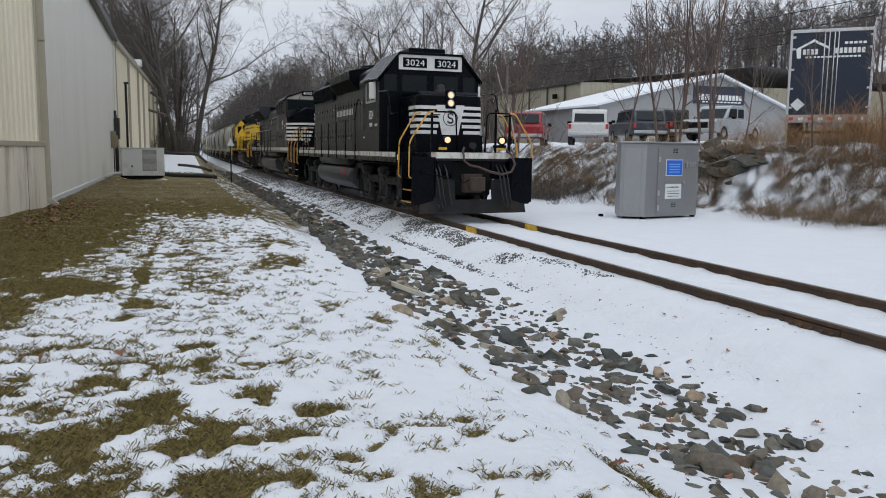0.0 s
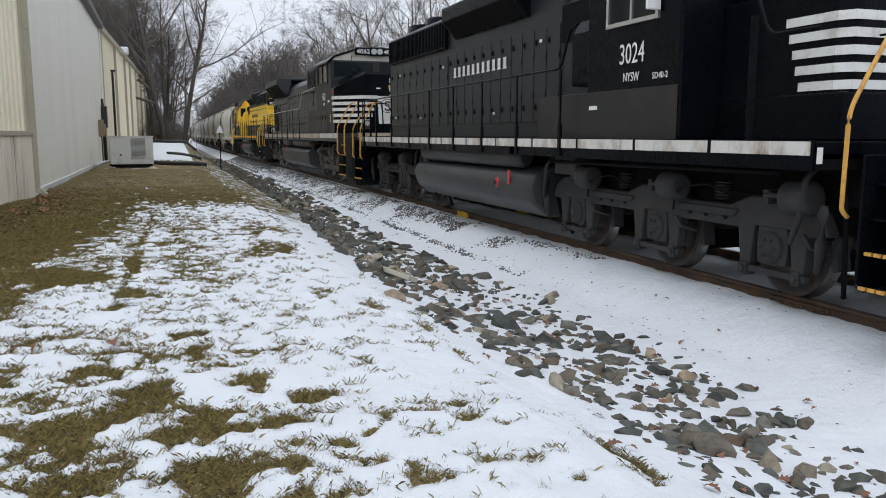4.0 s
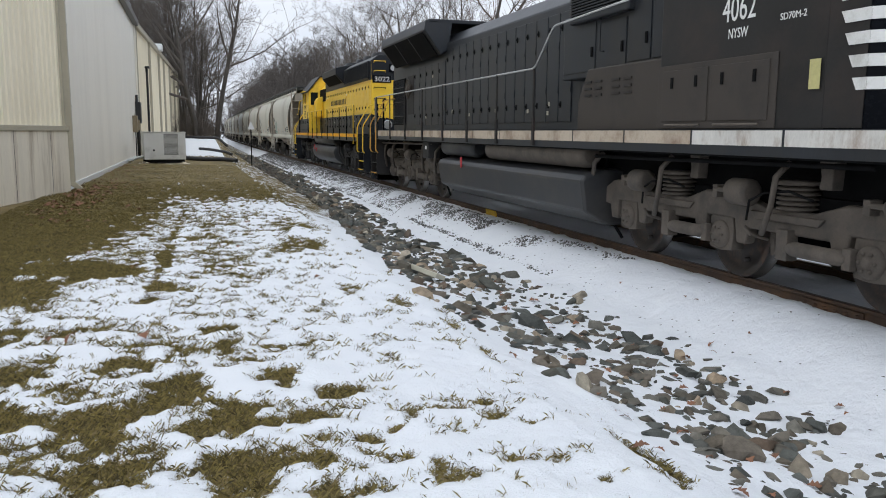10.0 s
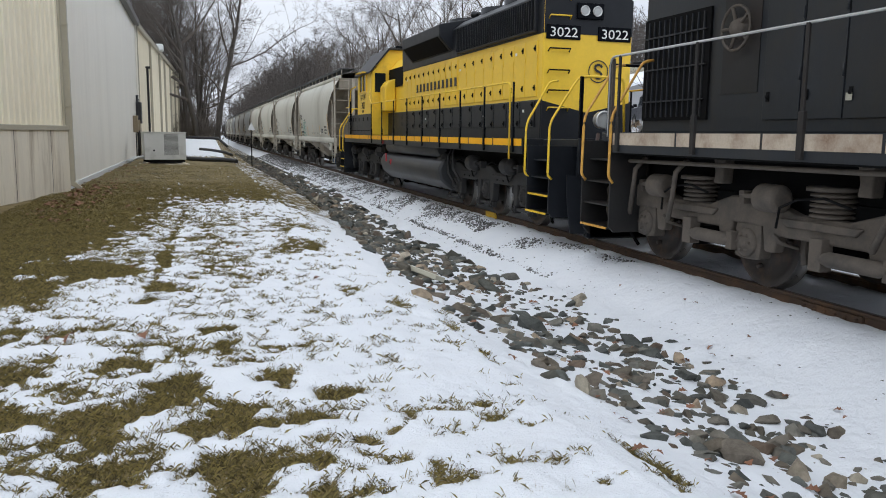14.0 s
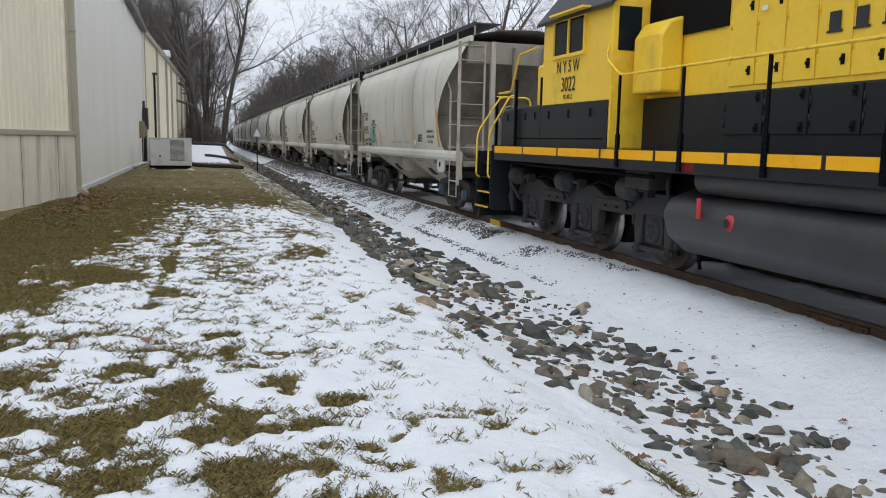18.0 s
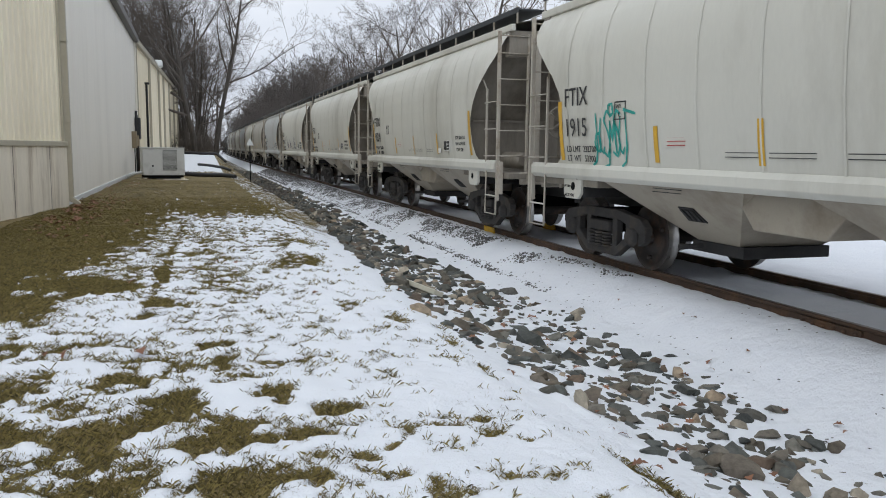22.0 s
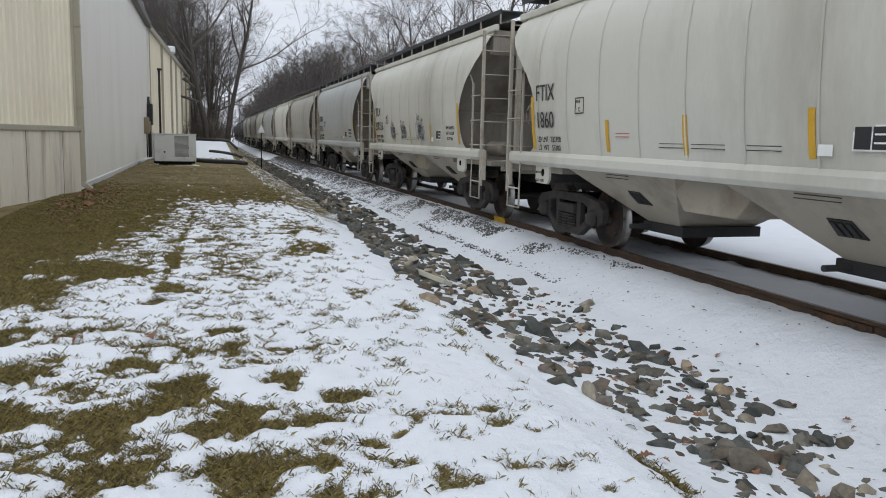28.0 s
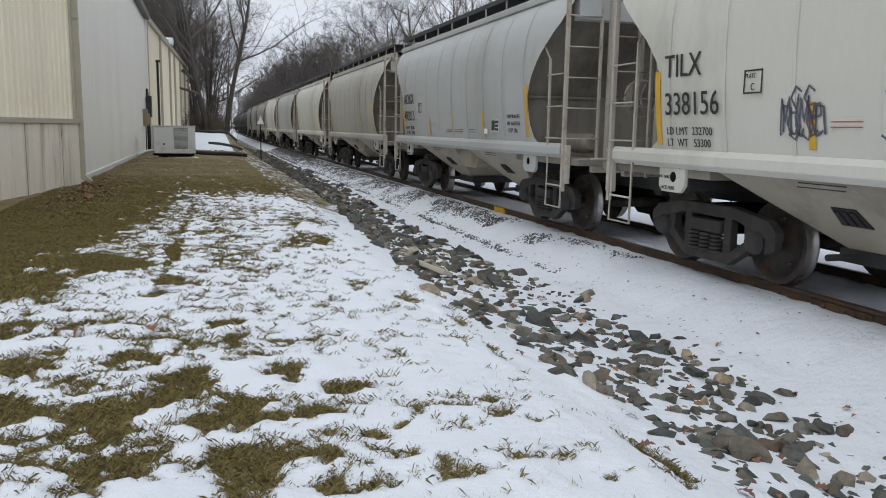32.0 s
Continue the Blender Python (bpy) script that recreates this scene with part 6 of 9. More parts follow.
        g = part("brake_grille", M().box(s * 1.32, s * 1.33, 6.3, 7.8, 3.3, 3.95), GRILLE, t, "black louvred brake grille")
        if s == W:
            slats(g, s, 1.325, 6.3, 7.8, 3.3, 3.95, 16, body)
        wing = [(s * 0.9, 3.55), (s * 1.08, 3.42), (s * 1.5, 3.98), (s * 1.46, 4.22), (s * 0.8, 4.2)]
        part("radiator_wing", M().prism(wing, "y", 15.1, 19.6), body, t, "flared radiator housing", 0.03)
        part("radiator_screen", M().prism([(s * 1.1, 3.43), (s * 1.49, 3.95), (s * 1.5, 3.94), (s * 1.11, 3.42)], "y", 15.3, 19.4), GRILLE, t, "dark radiator screen under the wing")
        for y in (16.6, 18.0):
            part("wing_rib", M().prism([(s * 1.095, 3.43), (s * 1.5, 3.97), (s * 1.52, 3.95), (s * 1.115, 3.4)], "y", y - 0.02, y + 0.02), body, t)
        gr = part("rear_grille", M().box(s * hw, s * (hw + 0.03), 18.95, 20.36, 1.82, 3.12), GRILLE, t, "black grille near the hood end")
        if s == W:
            slats(gr, s, hw + 0.02, 19.0, 20.3, 1.86, 3.08, 11, body, True)
            slats(gr, s, hw + 0.03, 19.0, 20.3, 1.86, 3.08, 3, body)
    part("radiator_roof", M().box(-1.4, 1.4, 15.1, 19.6, 4.15, 4.24), body, t, "", 0.02)
    # brake wheel
    m = M()
    n = 24
    ring = [(W * (hw + 0.1), 18.4 + 0.24 * math.cos(2 * math.pi * k / n), 2.8 + 0.24 * math.sin(2 * math.pi * k / n)) for k in range(n + 1)]
    m.tube(ring, 0.018, 6, caps=False)
    for k in range(5):
        a = 2 * math.pi * k / 5
        m.cyl((W * (hw + 0.08), 18.4, 2.8), (W * (hw + 0.1), 18.4 + 0.24 * math.cos(a), 2.8 + 0.24 * math.sin(a)), 0.02, 6)
    m.lathe([(0, W * 0.14), (0.08, W * 0.13), (0.11, W * 0.06), (0.13, W * 0.0)], (W * hw, 18.4, 2.8), "x", 16)
    part("brake_wheel", m, TRUCKTAN, t, "round hand-brake wheel")
    part("brake_recess", M().box(W * hw, W * (hw + 0.01), 18.1, 18.72, 2.1, 3.15), GREYBLACK, t)
    for s in (-1, 1):
        for i in range(8):
            y = 8.6 + 1.62 * i
            m = M().box(s * 1.535, s * 1.575, y - 0.035, y + 0.035, 1.42, 1.85)
            m.box(s * 1.545, s * 1.57, y - 0.022, y + 0.022, 1.85, 2.62)
            part("rail_post", m, GREYBLACK, t, "", 0.004)
        handrail(t, [(s * 1.55, 20.2, 1.6), (s * 1.55, 20.2, 2.62), (s * 1.55, 8.6, 2.62), (s * 1.52, 8.0, 3.2), (s * 1.5, 5.3, 3.28)], 0.015, CHROME if s == W else BLACK, "walkway_rail", "worn handrail along the walkway")
        part("rail_post", M().box(s * 1.5, s * 1.54, 20.15, 20.2, 1.5, 2.6), TRUCKTAN, t)
    for i in range(3):
        z = 2.02 + i * 0.09
        for y0 in (5.95, 6.25, 6.72, 7.02):
            part("louvre", M().box(W * 1.42, W * 1.435, y0 - 0.1, y0 + 0.1, z + 0.1, z + 0.13), GREYBLACK, t)
    for a, b, z0, z1 in ((5.2, 5.75, 2.55, 3.3), (5.8, 6.35, 2.55, 3.3), (6.4, 7.2, 2.5, 3.15), (7.25, 8.25, 2.5, 3.3)):
        d = part("access_door", M().box(W * 1.2, W * 1.214, a, b, z0, z1), body, t, "hinged access door", 0.008)
        part("latch", M().box(W * 1.21, W * 1.235, a + 0.06, a + 0.1, z0 + 0.2, z0 + 0.34), DARK, d)
    for a, b in ((3.2, 4.1), (4.15, 5.0)):
        d = part("access_door", M().box(W * 1.512, W * 1.522, a, b, Z + 0.1, 2.32), mat("brown_dust_panel", (0.075, 0.062, 0.052)), t, "dusty hinged door below the cab", 0.008)
        for y in (a + 0.2, b - 0.2):
            part("latch", M().box(W * 1.52, W * 1.535, y - 0.02, y + 0.02, 2.12, 2.24), DARK, d)
        part("kick_rail", M().tube([(W * 1.53, a + 0.1, Z + 0.06), (W * 1.56, a + 0.14, Z + 0.06), (W * 1.56, b - 0.14, Z + 0.06), (W * 1.53, b - 0.1, Z + 0.06)], 0.014, 6), TRUCKTAN, d)
    plate(t, W, 1.515, 2.62, 2.14, 0.13, 0.26, mat("pale_yellow_notice", (0.5, 0.46, 0.2), 0.6, var=0.15, scale=20), "notice", "pale yellow notice below the stripes")
    for yy in (5.3, 7.0):
        part("grab_iron", M().tube([(W * 1.21, yy, 2.75), (W * 1.27, yy, 2.75), (W * 1.27, yy, 3.2), (W * 1.21, yy, 3.2)], 0.012, 6), body, t)
    words("number", "4062", 0.36, LETTERW, t, on_side(W, W * 1.503, 3.72, 2.74), "", "CENTER", 0.72)
    words("reporting_mark", "NYSW", 0.14, LETTERW, t, on_side(W, W * 1.503, 3.72, 2.57), "", "CENTER", 0.75)
    words("model_mark", "SD70M-2", 0.09, LETTERW, t, on_side(W, W * 1.503, 2.95, 2.66), "", "CENTER")
    for y, z in ((9.3, 2.1), (10.2, 2.0), (11.8, 2.05), (13.4, 2.0), (14.6, 2.1), (16.2, 3.0), (16.8, 2.0), (9.35, 1.95)):
        plate(t, W, hw + 0.03, y, z, 0.075, 0.07, mat("dull_notice", (0.45, 0.43, 0.35), 0.7, var=0.2, scale=20), "decal", "small white notice")
    # below the deck
    tank = [(-1.15, 1.1), (-1.46, 1.02), (-1.52, 0.95), (-1.45, 0.5), (-1.1, 0.3), (1.1, 0.3), (1.45, 0.5), (1.52, 0.95), (1.46, 1.02), (1.15, 1.1)]
    part("fuel_tank", M().prism(tank, "y", 6.95, 13.9), TANKGREY, t, "long grey fuel tank under the deck", 0.04)
    for s in (-1, 1):
        for a, b in ((7.1, 11.1), (11.8, 13.9)):
            m = M().tube([(s * 1.28, a, 1.3), (s * 1.28, a + 0.08, 1.3), (s * 1.28, b - 0.08, 1.3), (s * 1.28, b, 1.3)], [0.12, 0.19, 0.19, 0.12], 18)
            part("air_reservoir", m, TRUCKTAN if b < 12 else TANKGREY, t, "air reservoir above the tank")
        part("fuel_gauge", M().box(s * 1.52, s * 1.545, 12.2, 12.28, 0.9, 1.12), RED, t, "red fuel gauge", 0.01)
        part("equipment_box", M().box(s * 1.15, s * 1.45, 14.9, 15.4, 1.0, 1.42), TRUCKDARK, t, "dark equipment box with notices", 0.02)
        plate(t, s, 1.452, 15.1, 1.25, 0.12, 0.08, LETTERW)
        for k, (y, z) in enumerate(((6.9, 1.2), (14.7, 1.15), (15.8, 1.25), (18.9, 1.2), (19.8, 1.2), (5.2, 1.2), (3.2, 1.2))):
            m = M().tube([(s * 1.2, y, z + 0.15), (s * 1.32, y + 0.05, z), (s * 1.32, y + 0.1, z - 0.3), (s * 1.2, y + 0.35, z - 0.6)], 0.032, 8)
            part("pipe", m, TRUCKTAN, t, "dusty air pipe below the deck")
        m = M().tube([(s * 1.38, 2.0, 1.34), (s * 1.38, 6.8, 1.3)], 0.025, 8)
        part("pipe", m, DARK, t)
        m = M().tube([(s * 1.38, 14.9, 1.34), (s * 1.38, 19.9, 1.3)], 0.025, 8)
        part("pipe", m, TRUCKTAN, t)
    for ax in ((2.25, 4.35, 6.35), (15.8, 17.9, 19.9)):
        loco_truck(t, ax, 0.5, TRUCKTAN, "new")
    return t


# ---- two-bay covered hopper ----
HL, HB = 12.45, 12.8          # spacing of the cars; length of one
SIDE = [(1.4, 1.52), (1.7, 1.57), (2.1, 1.61), (2.5, 1.625), (2.82, 1.625), (3.1, 1.59), (3.35, 1.52), (3.55, 1.42), (3.7, 1.3)]
SIDE_END = [(1.4, 1.85), (1.5, 2.03), (1.7, 2.13), (2.0, 2.18), (2.2, 2.18), (2.45, 2.05), (2.7, 1.82), (3.0, 1.42), (3.23, 1.1), (3.4, 0.95), (3.7, 0.88)]


def hopper_body(grey, t):
    for s in (-1, 1):
        rows = []
        n = 24
        for z in sorted(set([q[0] for q in SIDE] + [q[0] for q in SIDE_END])):
            x, a = lerp(z, SIDE), lerp(z, SIDE_END)
            rows.append([(s * x, a + (HB - 2 * a) * i / n, z) for i in range(n + 1)])
        part("side_sheet", M().grid(rows), grey, t, "bulging pale grey side sheet")
        for i in range(9):
            y = 2.35 + (HB - 4.7) * i / 8
            m = M()
            m.grid([[(s * (x + 0.006), y - 0.02, z), (s * (x + 0.012), y, z), (s * (x + 0.006), y + 0.02, z)] for z, x in SIDE])
            part("seam", m, grey, t)
    rows = []
    roof = [(-1.3, 3.7), (-1.34, 3.78), (-1.2, 3.84), (-0.6, 3.95), (0, 3.98), (0.6, 3.95), (1.2, 3.84), (1.34, 3.78), (1.3, 3.7)]
    part("roof", M().grid([[(x, y, z) for x, z in roof] for y in (0.85, HB - 0.85)]), grey, t, "arched hopper roof")
    for s in (-1, 1):
        part("top_chord", M().box(s * 1.27, s * 1.36, 0.8, HB - 0.8, 3.68, 3.8), grey, t, "", 0.02)


def hopper(label, mark, number, grey, graffiti=None, detail=True):
    t = thing("hopper_car", label, "hopper car", "covered hopper cars of the train")
    hopper_body(grey, t)
    for e in (0, 1):
        Y = (lambda y: y) if e == 0 else (lambda y: HB - y)
        # sloped end sheet and end wall, shade between the cars kept in their colour
        m = M()
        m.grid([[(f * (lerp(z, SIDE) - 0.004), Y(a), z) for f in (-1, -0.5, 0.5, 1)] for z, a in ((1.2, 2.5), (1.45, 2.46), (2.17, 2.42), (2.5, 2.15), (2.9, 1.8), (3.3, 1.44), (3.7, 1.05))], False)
        part("slope_sheet", m, HOPPERD, t, "stained sloping end sheet with shade in its colour")
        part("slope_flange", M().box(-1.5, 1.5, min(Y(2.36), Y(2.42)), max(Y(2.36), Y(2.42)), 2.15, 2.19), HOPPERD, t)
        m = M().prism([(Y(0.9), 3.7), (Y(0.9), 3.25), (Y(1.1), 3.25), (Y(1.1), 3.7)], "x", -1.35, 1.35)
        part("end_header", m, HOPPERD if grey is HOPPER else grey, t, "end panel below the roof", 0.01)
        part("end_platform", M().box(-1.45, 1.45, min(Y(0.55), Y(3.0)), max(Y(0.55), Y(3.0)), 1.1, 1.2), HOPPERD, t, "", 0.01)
        part("end_sill", M().box(-1.2, 1.2, min(Y(0.6), Y(0.7)), max(Y(0.6), Y(0.7)), 1.0, 1.22), HOPPERL, t, "", 0.02)
        part("draft_sill", M().box(-0.22, 0.22, min(Y(0.25), Y(3.4)), max(Y(0.25), Y(3.4)), 0.75, 1.1), TRUCKDARK, t, "", 0.01)
        coupler(t, Y(0.45), -1 if e == 0 else 1)
        for s in (-1, 1):
            part("corner_post", M().box(s * 0.76, s * 0.86, min(Y(0.82), Y(0.92)), max(Y(0.82), Y(0.92)), 1.2, 3.7), HOPPERL, t, "", 0.01)
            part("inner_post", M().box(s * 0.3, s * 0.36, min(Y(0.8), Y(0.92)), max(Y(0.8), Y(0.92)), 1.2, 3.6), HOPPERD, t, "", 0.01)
            # side ladder
            m = M()
            m.box(s * 1.5, s * 1.56, min(Y(0.88), Y(0.935)), max(Y(0.88), Y(0.935)), 0.7, 3.68)
            m.box(s * 1.51, s * 1.55, min(Y(1.475), Y(1.51)), max(Y(1.475), Y(1.51)), 1.3, 2.72)
            lad = part("ladder", m, HOPPERL, t, "bolted side ladder", 0.006)
            part("ladder_brace", M().tube([(s * 1.53, Y(1.5), 2.7), (s * 1.55, Y(1.6), 2.85), (s * 1.57, Y(1.62), 2.9)], 0.016, 6), HOPPERL, lad)
            for z in (1.5, 1.98, 2.46):
                part("rung", M().cyl((s * 1.57, Y(0.9), z), (s * 1.57, Y(1.5), z), 0.011, 6), HOPPERL, lad)
            # end ladder and grab irons
            m = M()
            m.box(s * 0.96, s * 1.0, min(Y(0.88), Y(0.93)), max(Y(0.88), Y(0.93)), 1.0, 3.65)
            lad = part("ladder", m, HOPPERL, t, "end ladder", 0.006)
            for z in (1.5, 1.95, 2.4, 2.85, 3.3, 3.6):
                part("rung", M().cyl((s * 0.98, Y(0.88), z), (s * 1.53, Y(0.88), z), 0.011, 6), HOPPERL, lad)
            # sill step
            m = M().tube([(s * 1.53, Y(0.95), 1.0), (s * 1.54, Y(0.95), 0.45), (s * 1.54, Y(1.48), 0.45), (s * 1.53, Y(1.48), 1.3)], 0.018, 6)
            st = part("sill_step", m, HOPPERL, t, "hanging step below the sill")
            part("rung", M().cyl((s * 1.54, Y(0.95), 0.78), (s * 1.54, Y(1.48), 0.78), 0.014, 6), grey, st)
            part("bracket", M().box(s * 1.46, s * 1.53, min(Y(0.8), Y(0.96)), max(Y(0.8), Y(0.96)), 0.82, 1.4), HOPPERL, t, "", 0.008)
            # jacking plate with holes over the truck
            m = M().prism([(Y(2.05), 1.28), (Y(2.05), 0.98), (Y(2.12), 0.92), (Y(2.5), 0.92), (Y(2.58), 1.0), (Y(2.58), 1.28)], "x", s * 1.44, s * 1.49)
            jp = part("jacking_plate", m, grey, t, "jacking plate with a round hole", 0.01)
            part("hole", M().lathe([(0, s * 0.004), (0.06, s * 0.004), (0.06, 0)], (s * 1.49, Y(2.35), 1.1), "x", 14), DARK, jp)
            part("side_bearing", M().box(s * 0.6, s * 1.44, min(Y(2.1), Y(2.6)), max(Y(2.1), Y(2.6)), 0.95, 1.15), TRUCKDARK, t)
            # truck side frame
            yc = 2.5
            m = M()
            bars = [[(-1.18, 0.6), (-1.05, 0.71), (-0.45, 0.8), (0.45, 0.8), (1.05, 0.71), (1.18, 0.6), (1.18, 0.5), (1.0, 0.52), (0.52, 0.66), (-0.52, 0.66), (-1.0, 0.52), (-1.18, 0.5)],
                    [(-0.78, 0.5), (-0.42, 0.27), (0.42, 0.27), (0.78, 0.5), (0.78, 0.36), (0.42, 0.14), (-0.42, 0.14), (-0.78, 0.36)]]
            for q in (-1, 1):
                bars += [[(q * 0.31, 0.2), (q * 0.44, 0.2), (q * 0.44, 0.72), (q * 0.31, 0.72)], [(q * 0.68, 0.37), (q * 0.76, 0.37), (q * 0.8, 0.6), (q * 0.66, 0.64)], [(q * 1.0, 0.34), (q * 1.16, 0.4), (q * 1.18, 0.56), (q * 0.99, 0.56)]]
            for k, b in enumerate(bars):
                m.prism([(Y(yc + a), z) for a, z in b], "x", s * (0.98 + 0.002 * k), s * (1.1 - 0.002 * k))
            f = part("truck_side_frame", m, CASTING, t, "cast truck side frame", 0.012)
            for sg in (-1, 1):
                b = M().lathe([(0, s * 0.08), (0.09, s * 0.08), (0.12, s * 0.03), (0.13, 0)], (s * 1.1, Y(yc + sg * 0.88), 0.455), "x", 16)
                part("bearing_cap", b, CASTING if number != "1915" or e else BLUECAP, f, "round bearing cap")
            for k in (-0.2, 0, 0.2):
                q = M()
                for j in range(5):
                    q.lathe([(0.05, j * 0.045), (0.085, j * 0.045 + 0.012), (0.085, j * 0.045 + 0.03), (0.05, j * 0.045 + 0.042)], (s * 1.09, Y(yc + k), 0.24), "z", 12)
                part("coil_spring", q, CASTING, f, "coil spring")
            part("bolster_end", M().box(s * 0.9, s * 1.14, min(Y(yc - 0.3), Y(yc + 0.3)), max(Y(yc - 0.3), Y(yc + 0.3)), 0.47, 0.62), CASTING, f, "", 0.02)
        part("truck_bolster", M().box(-1.0, 1.0, min(Y(2.15), Y(2.65)), max(Y(2.15), Y(2.65)), 0.45, 0.78), DARK, t)
        for a in (2.5 - 0.88, 2.5 + 0.88):
            (wheelset if detail else plain_wheels)(t, Y(a), 0.455)
        # brake wheel at the front end
        if e == 0 and detail:
            m = M()
            n = 22
            m.tube([(-0.5 + 0.27 * math.cos(2 * math.pi * k / n), Y(0.5), 2.1 + 0.27 * math.sin(2 * math.pi * k / n)) for k in range(n + 1)], 0.016, 6, caps=False)
            for k in range(5):
                a = 2 * math.pi * k / 5
                m.cyl((-0.5, Y(0.52), 2.1), (-0.5 + 0.27 * math.cos(a), Y(0.5), 2.1 + 0.27 * math.sin(a)), 0.016, 6)
            m.box(-0.62, -0.38, Y(0.55), Y(0.75), 1.95, 2.3)
            part("brake_wheel", m, HOPPERD, t, "hand-brake wheel on the car end")
            m = M().tube([(-0.9, 1.2, 1.42), (-0.9, 1.3, 1.42), (-0.9, 2.0, 1.42), (-0.9, 2.1, 1.42)], [0.1, 0.16, 0.16, 0.1], 14)
            part("air_reservoir", m, HOPPERD, t, "air reservoir on the end platform")
    for s in (-1, 1):
        part("side_sill", M().prism([(s * 1.44, 1.2), (s * 1.5, 1.2), (s * 1.56, 1.26), (s * 1.56, 1.36), (s * 1.53, 1.42), (s * 1.44, 1.42)], "y", 1.0, HB - 1.0), grey, t, "long side sill", 0.008)
        # running boards and their posts
        part("running_board", M().box(s * 0.72, s * 1.28, 0.7, HB - 0.7, 4.02, 4.05), BOARD, t, "open-grid running board", 0.004)
        part("board_edge", M().box(s * 1.27, s * 1.29, 0.7, HB - 0.7, 3.98, 4.07), BOARD, t)
        for i in range(11):
            y = 0.75 + (HB - 1.5) * i / 10
            m = M().box(s * 1.26, s * 1.285, y - 0.013, y + 0.013, 3.8, 4.09)
            part("board_post", m, HOPPERL, t)
    for yc, y0, y1 in ((4.55, 2.95, 6.0), (HB - 4.55, HB - 6.0, HB - 2.95)):
        m = M()
        top = [(-1.42, y0), (1.42, y0), (1.42, y1), (-1.42, y1)]
        bot = [(-0.6, yc - 0.4), (0.6, yc - 0.4), (0.6, yc + 0.4), (-0.6, yc + 0.4)]
        n = len(m.v)
        m.v += [(x, y, 1.24) for x, y in top] + [(x, y, 0.5) for x, y in bot]
        for i in range(4):
            j = (i + 1) % 4
            m.face([n + i, n + j, n + 4 + j, n + 4 + i])
        bay = part("hopper_bay", m, HOPPERB, t, "tapering hopper bay below the sill")
        g = M().box(-0.62, 0.62, yc - 0.5, yc + 0.5, 0.36, 0.5)
        part("outlet_gate", g, TRUCKDARK, bay, "sliding outlet gate", 0.01)
        part("gate_rod", M().cyl((-0.95, yc + 0.3, 0.43), (0.95, yc + 0.3, 0.43), 0.035, 8), TRUCKDARK, bay)
        for s in (-1, 1):
            v = M()
            cx, cz = s * 1.2, 1.02
            v.prism([(yc - 0.19, -0.13), (yc + 0.19, -0.13), (yc + 0.15, 0.13), (yc - 0.15, 0.13)], "x", -0.012, 0.012)
            for k in (-0.1, 0, 0.1):
                v.box(-0.03, 0.03, yc + k - 0.03, yc + k + 0.03, -0.1, 0.1)
            part("inspection_bracket", v, TRUCKDARK, bay, "bracket plate on the bay", at=Matrix.Translation((s * 1.0, 0, 0.86)) @ pose(0, 0, 0, 0, s * 48, 0))
    part("centre_saddle", M().prism([(5.5, 1.24), (HB - 5.5, 1.24), (HB - 5.9, 0.8), (5.9, 0.8)], "x", -1.2, 1.2), HOPPERB, t, "", 0.02)
    part("brake_line", M().cyl((-0.8, 3.0, 0.95), (-0.8, HB - 3, 0.95), 0.03, 8), TRUCKDARK, t)
    # reflectors, stencils
    W = -1
    for y, z0, z1, w in ((2.25, 1.5, 2.35, 0.11), (10.68, 1.47, 2.31, 0.11), (4.45, 1.5, 1.95, 0.09), (6.4, 1.48, 1.93, 0.09), (8.2, 1.48, 1.9, 0.09)):
        m = M()
        k = 6
        m.grid([[(W * (lerp(z0 + (z1 - z0) * i / k, SIDE) + 0.008), y - w / 2, z0 + (z1 - z0) * i / k), (W * (lerp(z0 + (z1 - z0) * i / k, SIDE) + 0.008), y + w / 2, z0 + (z1 - z0) * i / k)] for i in range(k + 1)])
        part("reflector", m, REFLECT, t, "yellow reflective strip")
    if detail:
        def text(s, size, y, z, stretch=0.85):
            tilt = math.degrees(math.atan2(lerp(z + 0.1, SIDE) - lerp(z - 0.05, SIDE), 0.15))
            words("stencil", s, size, LETTERK, t, on_side(W, W * (lerp(z + size * 0.35, SIDE) + 0.014), y, z) @ pose(0, 0, 0, tilt, 0, 0), "", "LEFT", stretch)
        text(mark, 0.36, 10.53, 2.23, 0.96)
        text(number, 0.36, 10.52, 1.81, 0.95)
        text("LD LMT  232700", 0.125, 10.5, 1.59, 1.0)
        text("LT  WT   53300", 0.125, 10.5, 1.46, 1.0)
        text("EXW 10-8 H 9-3", 0.1, 3.12, 1.81)
        text("EW   8-6 H 15-0", 0.1, 3.12, 1.69)
        text("CU FT 3281", 0.1, 3.1, 1.57)
        text("PLATE", 0.062, 9.09, 2.15)
        text("C", 0.1, 9.01, 2.03)
        for a, b, c, d in ((9.12, 8.85, 2.215, 2.23), (9.12, 8.85, 2.0, 2.015), (9.12, 9.105, 2.0, 2.23), (8.865, 8.85, 2.0, 2.23)):
            plate(t, W, lerp(2.12, SIDE) + 0.006, (a + b) / 2, (c + d) / 2, abs(a - b), d - c, LETTERK, "stencil_border")
        x = lerp(1.7, SIDE)
        lp = plate(t, W, x + 0.0, 3.78, 1.74, 0.4, 0.32, LETTERW, "data_panel", "black and white data panel")
        part("panel_field", M().box(W * (x + 0.004), W * (x + 0.008), 3.79, 3.96, 1.595, 1.885), LETTERK, lp)
        part("panel_field", M().box(W * (x + 0.004), W * (x + 0.008), 3.6, 3.77, 1.595, 1.885), LETTERK, lp)
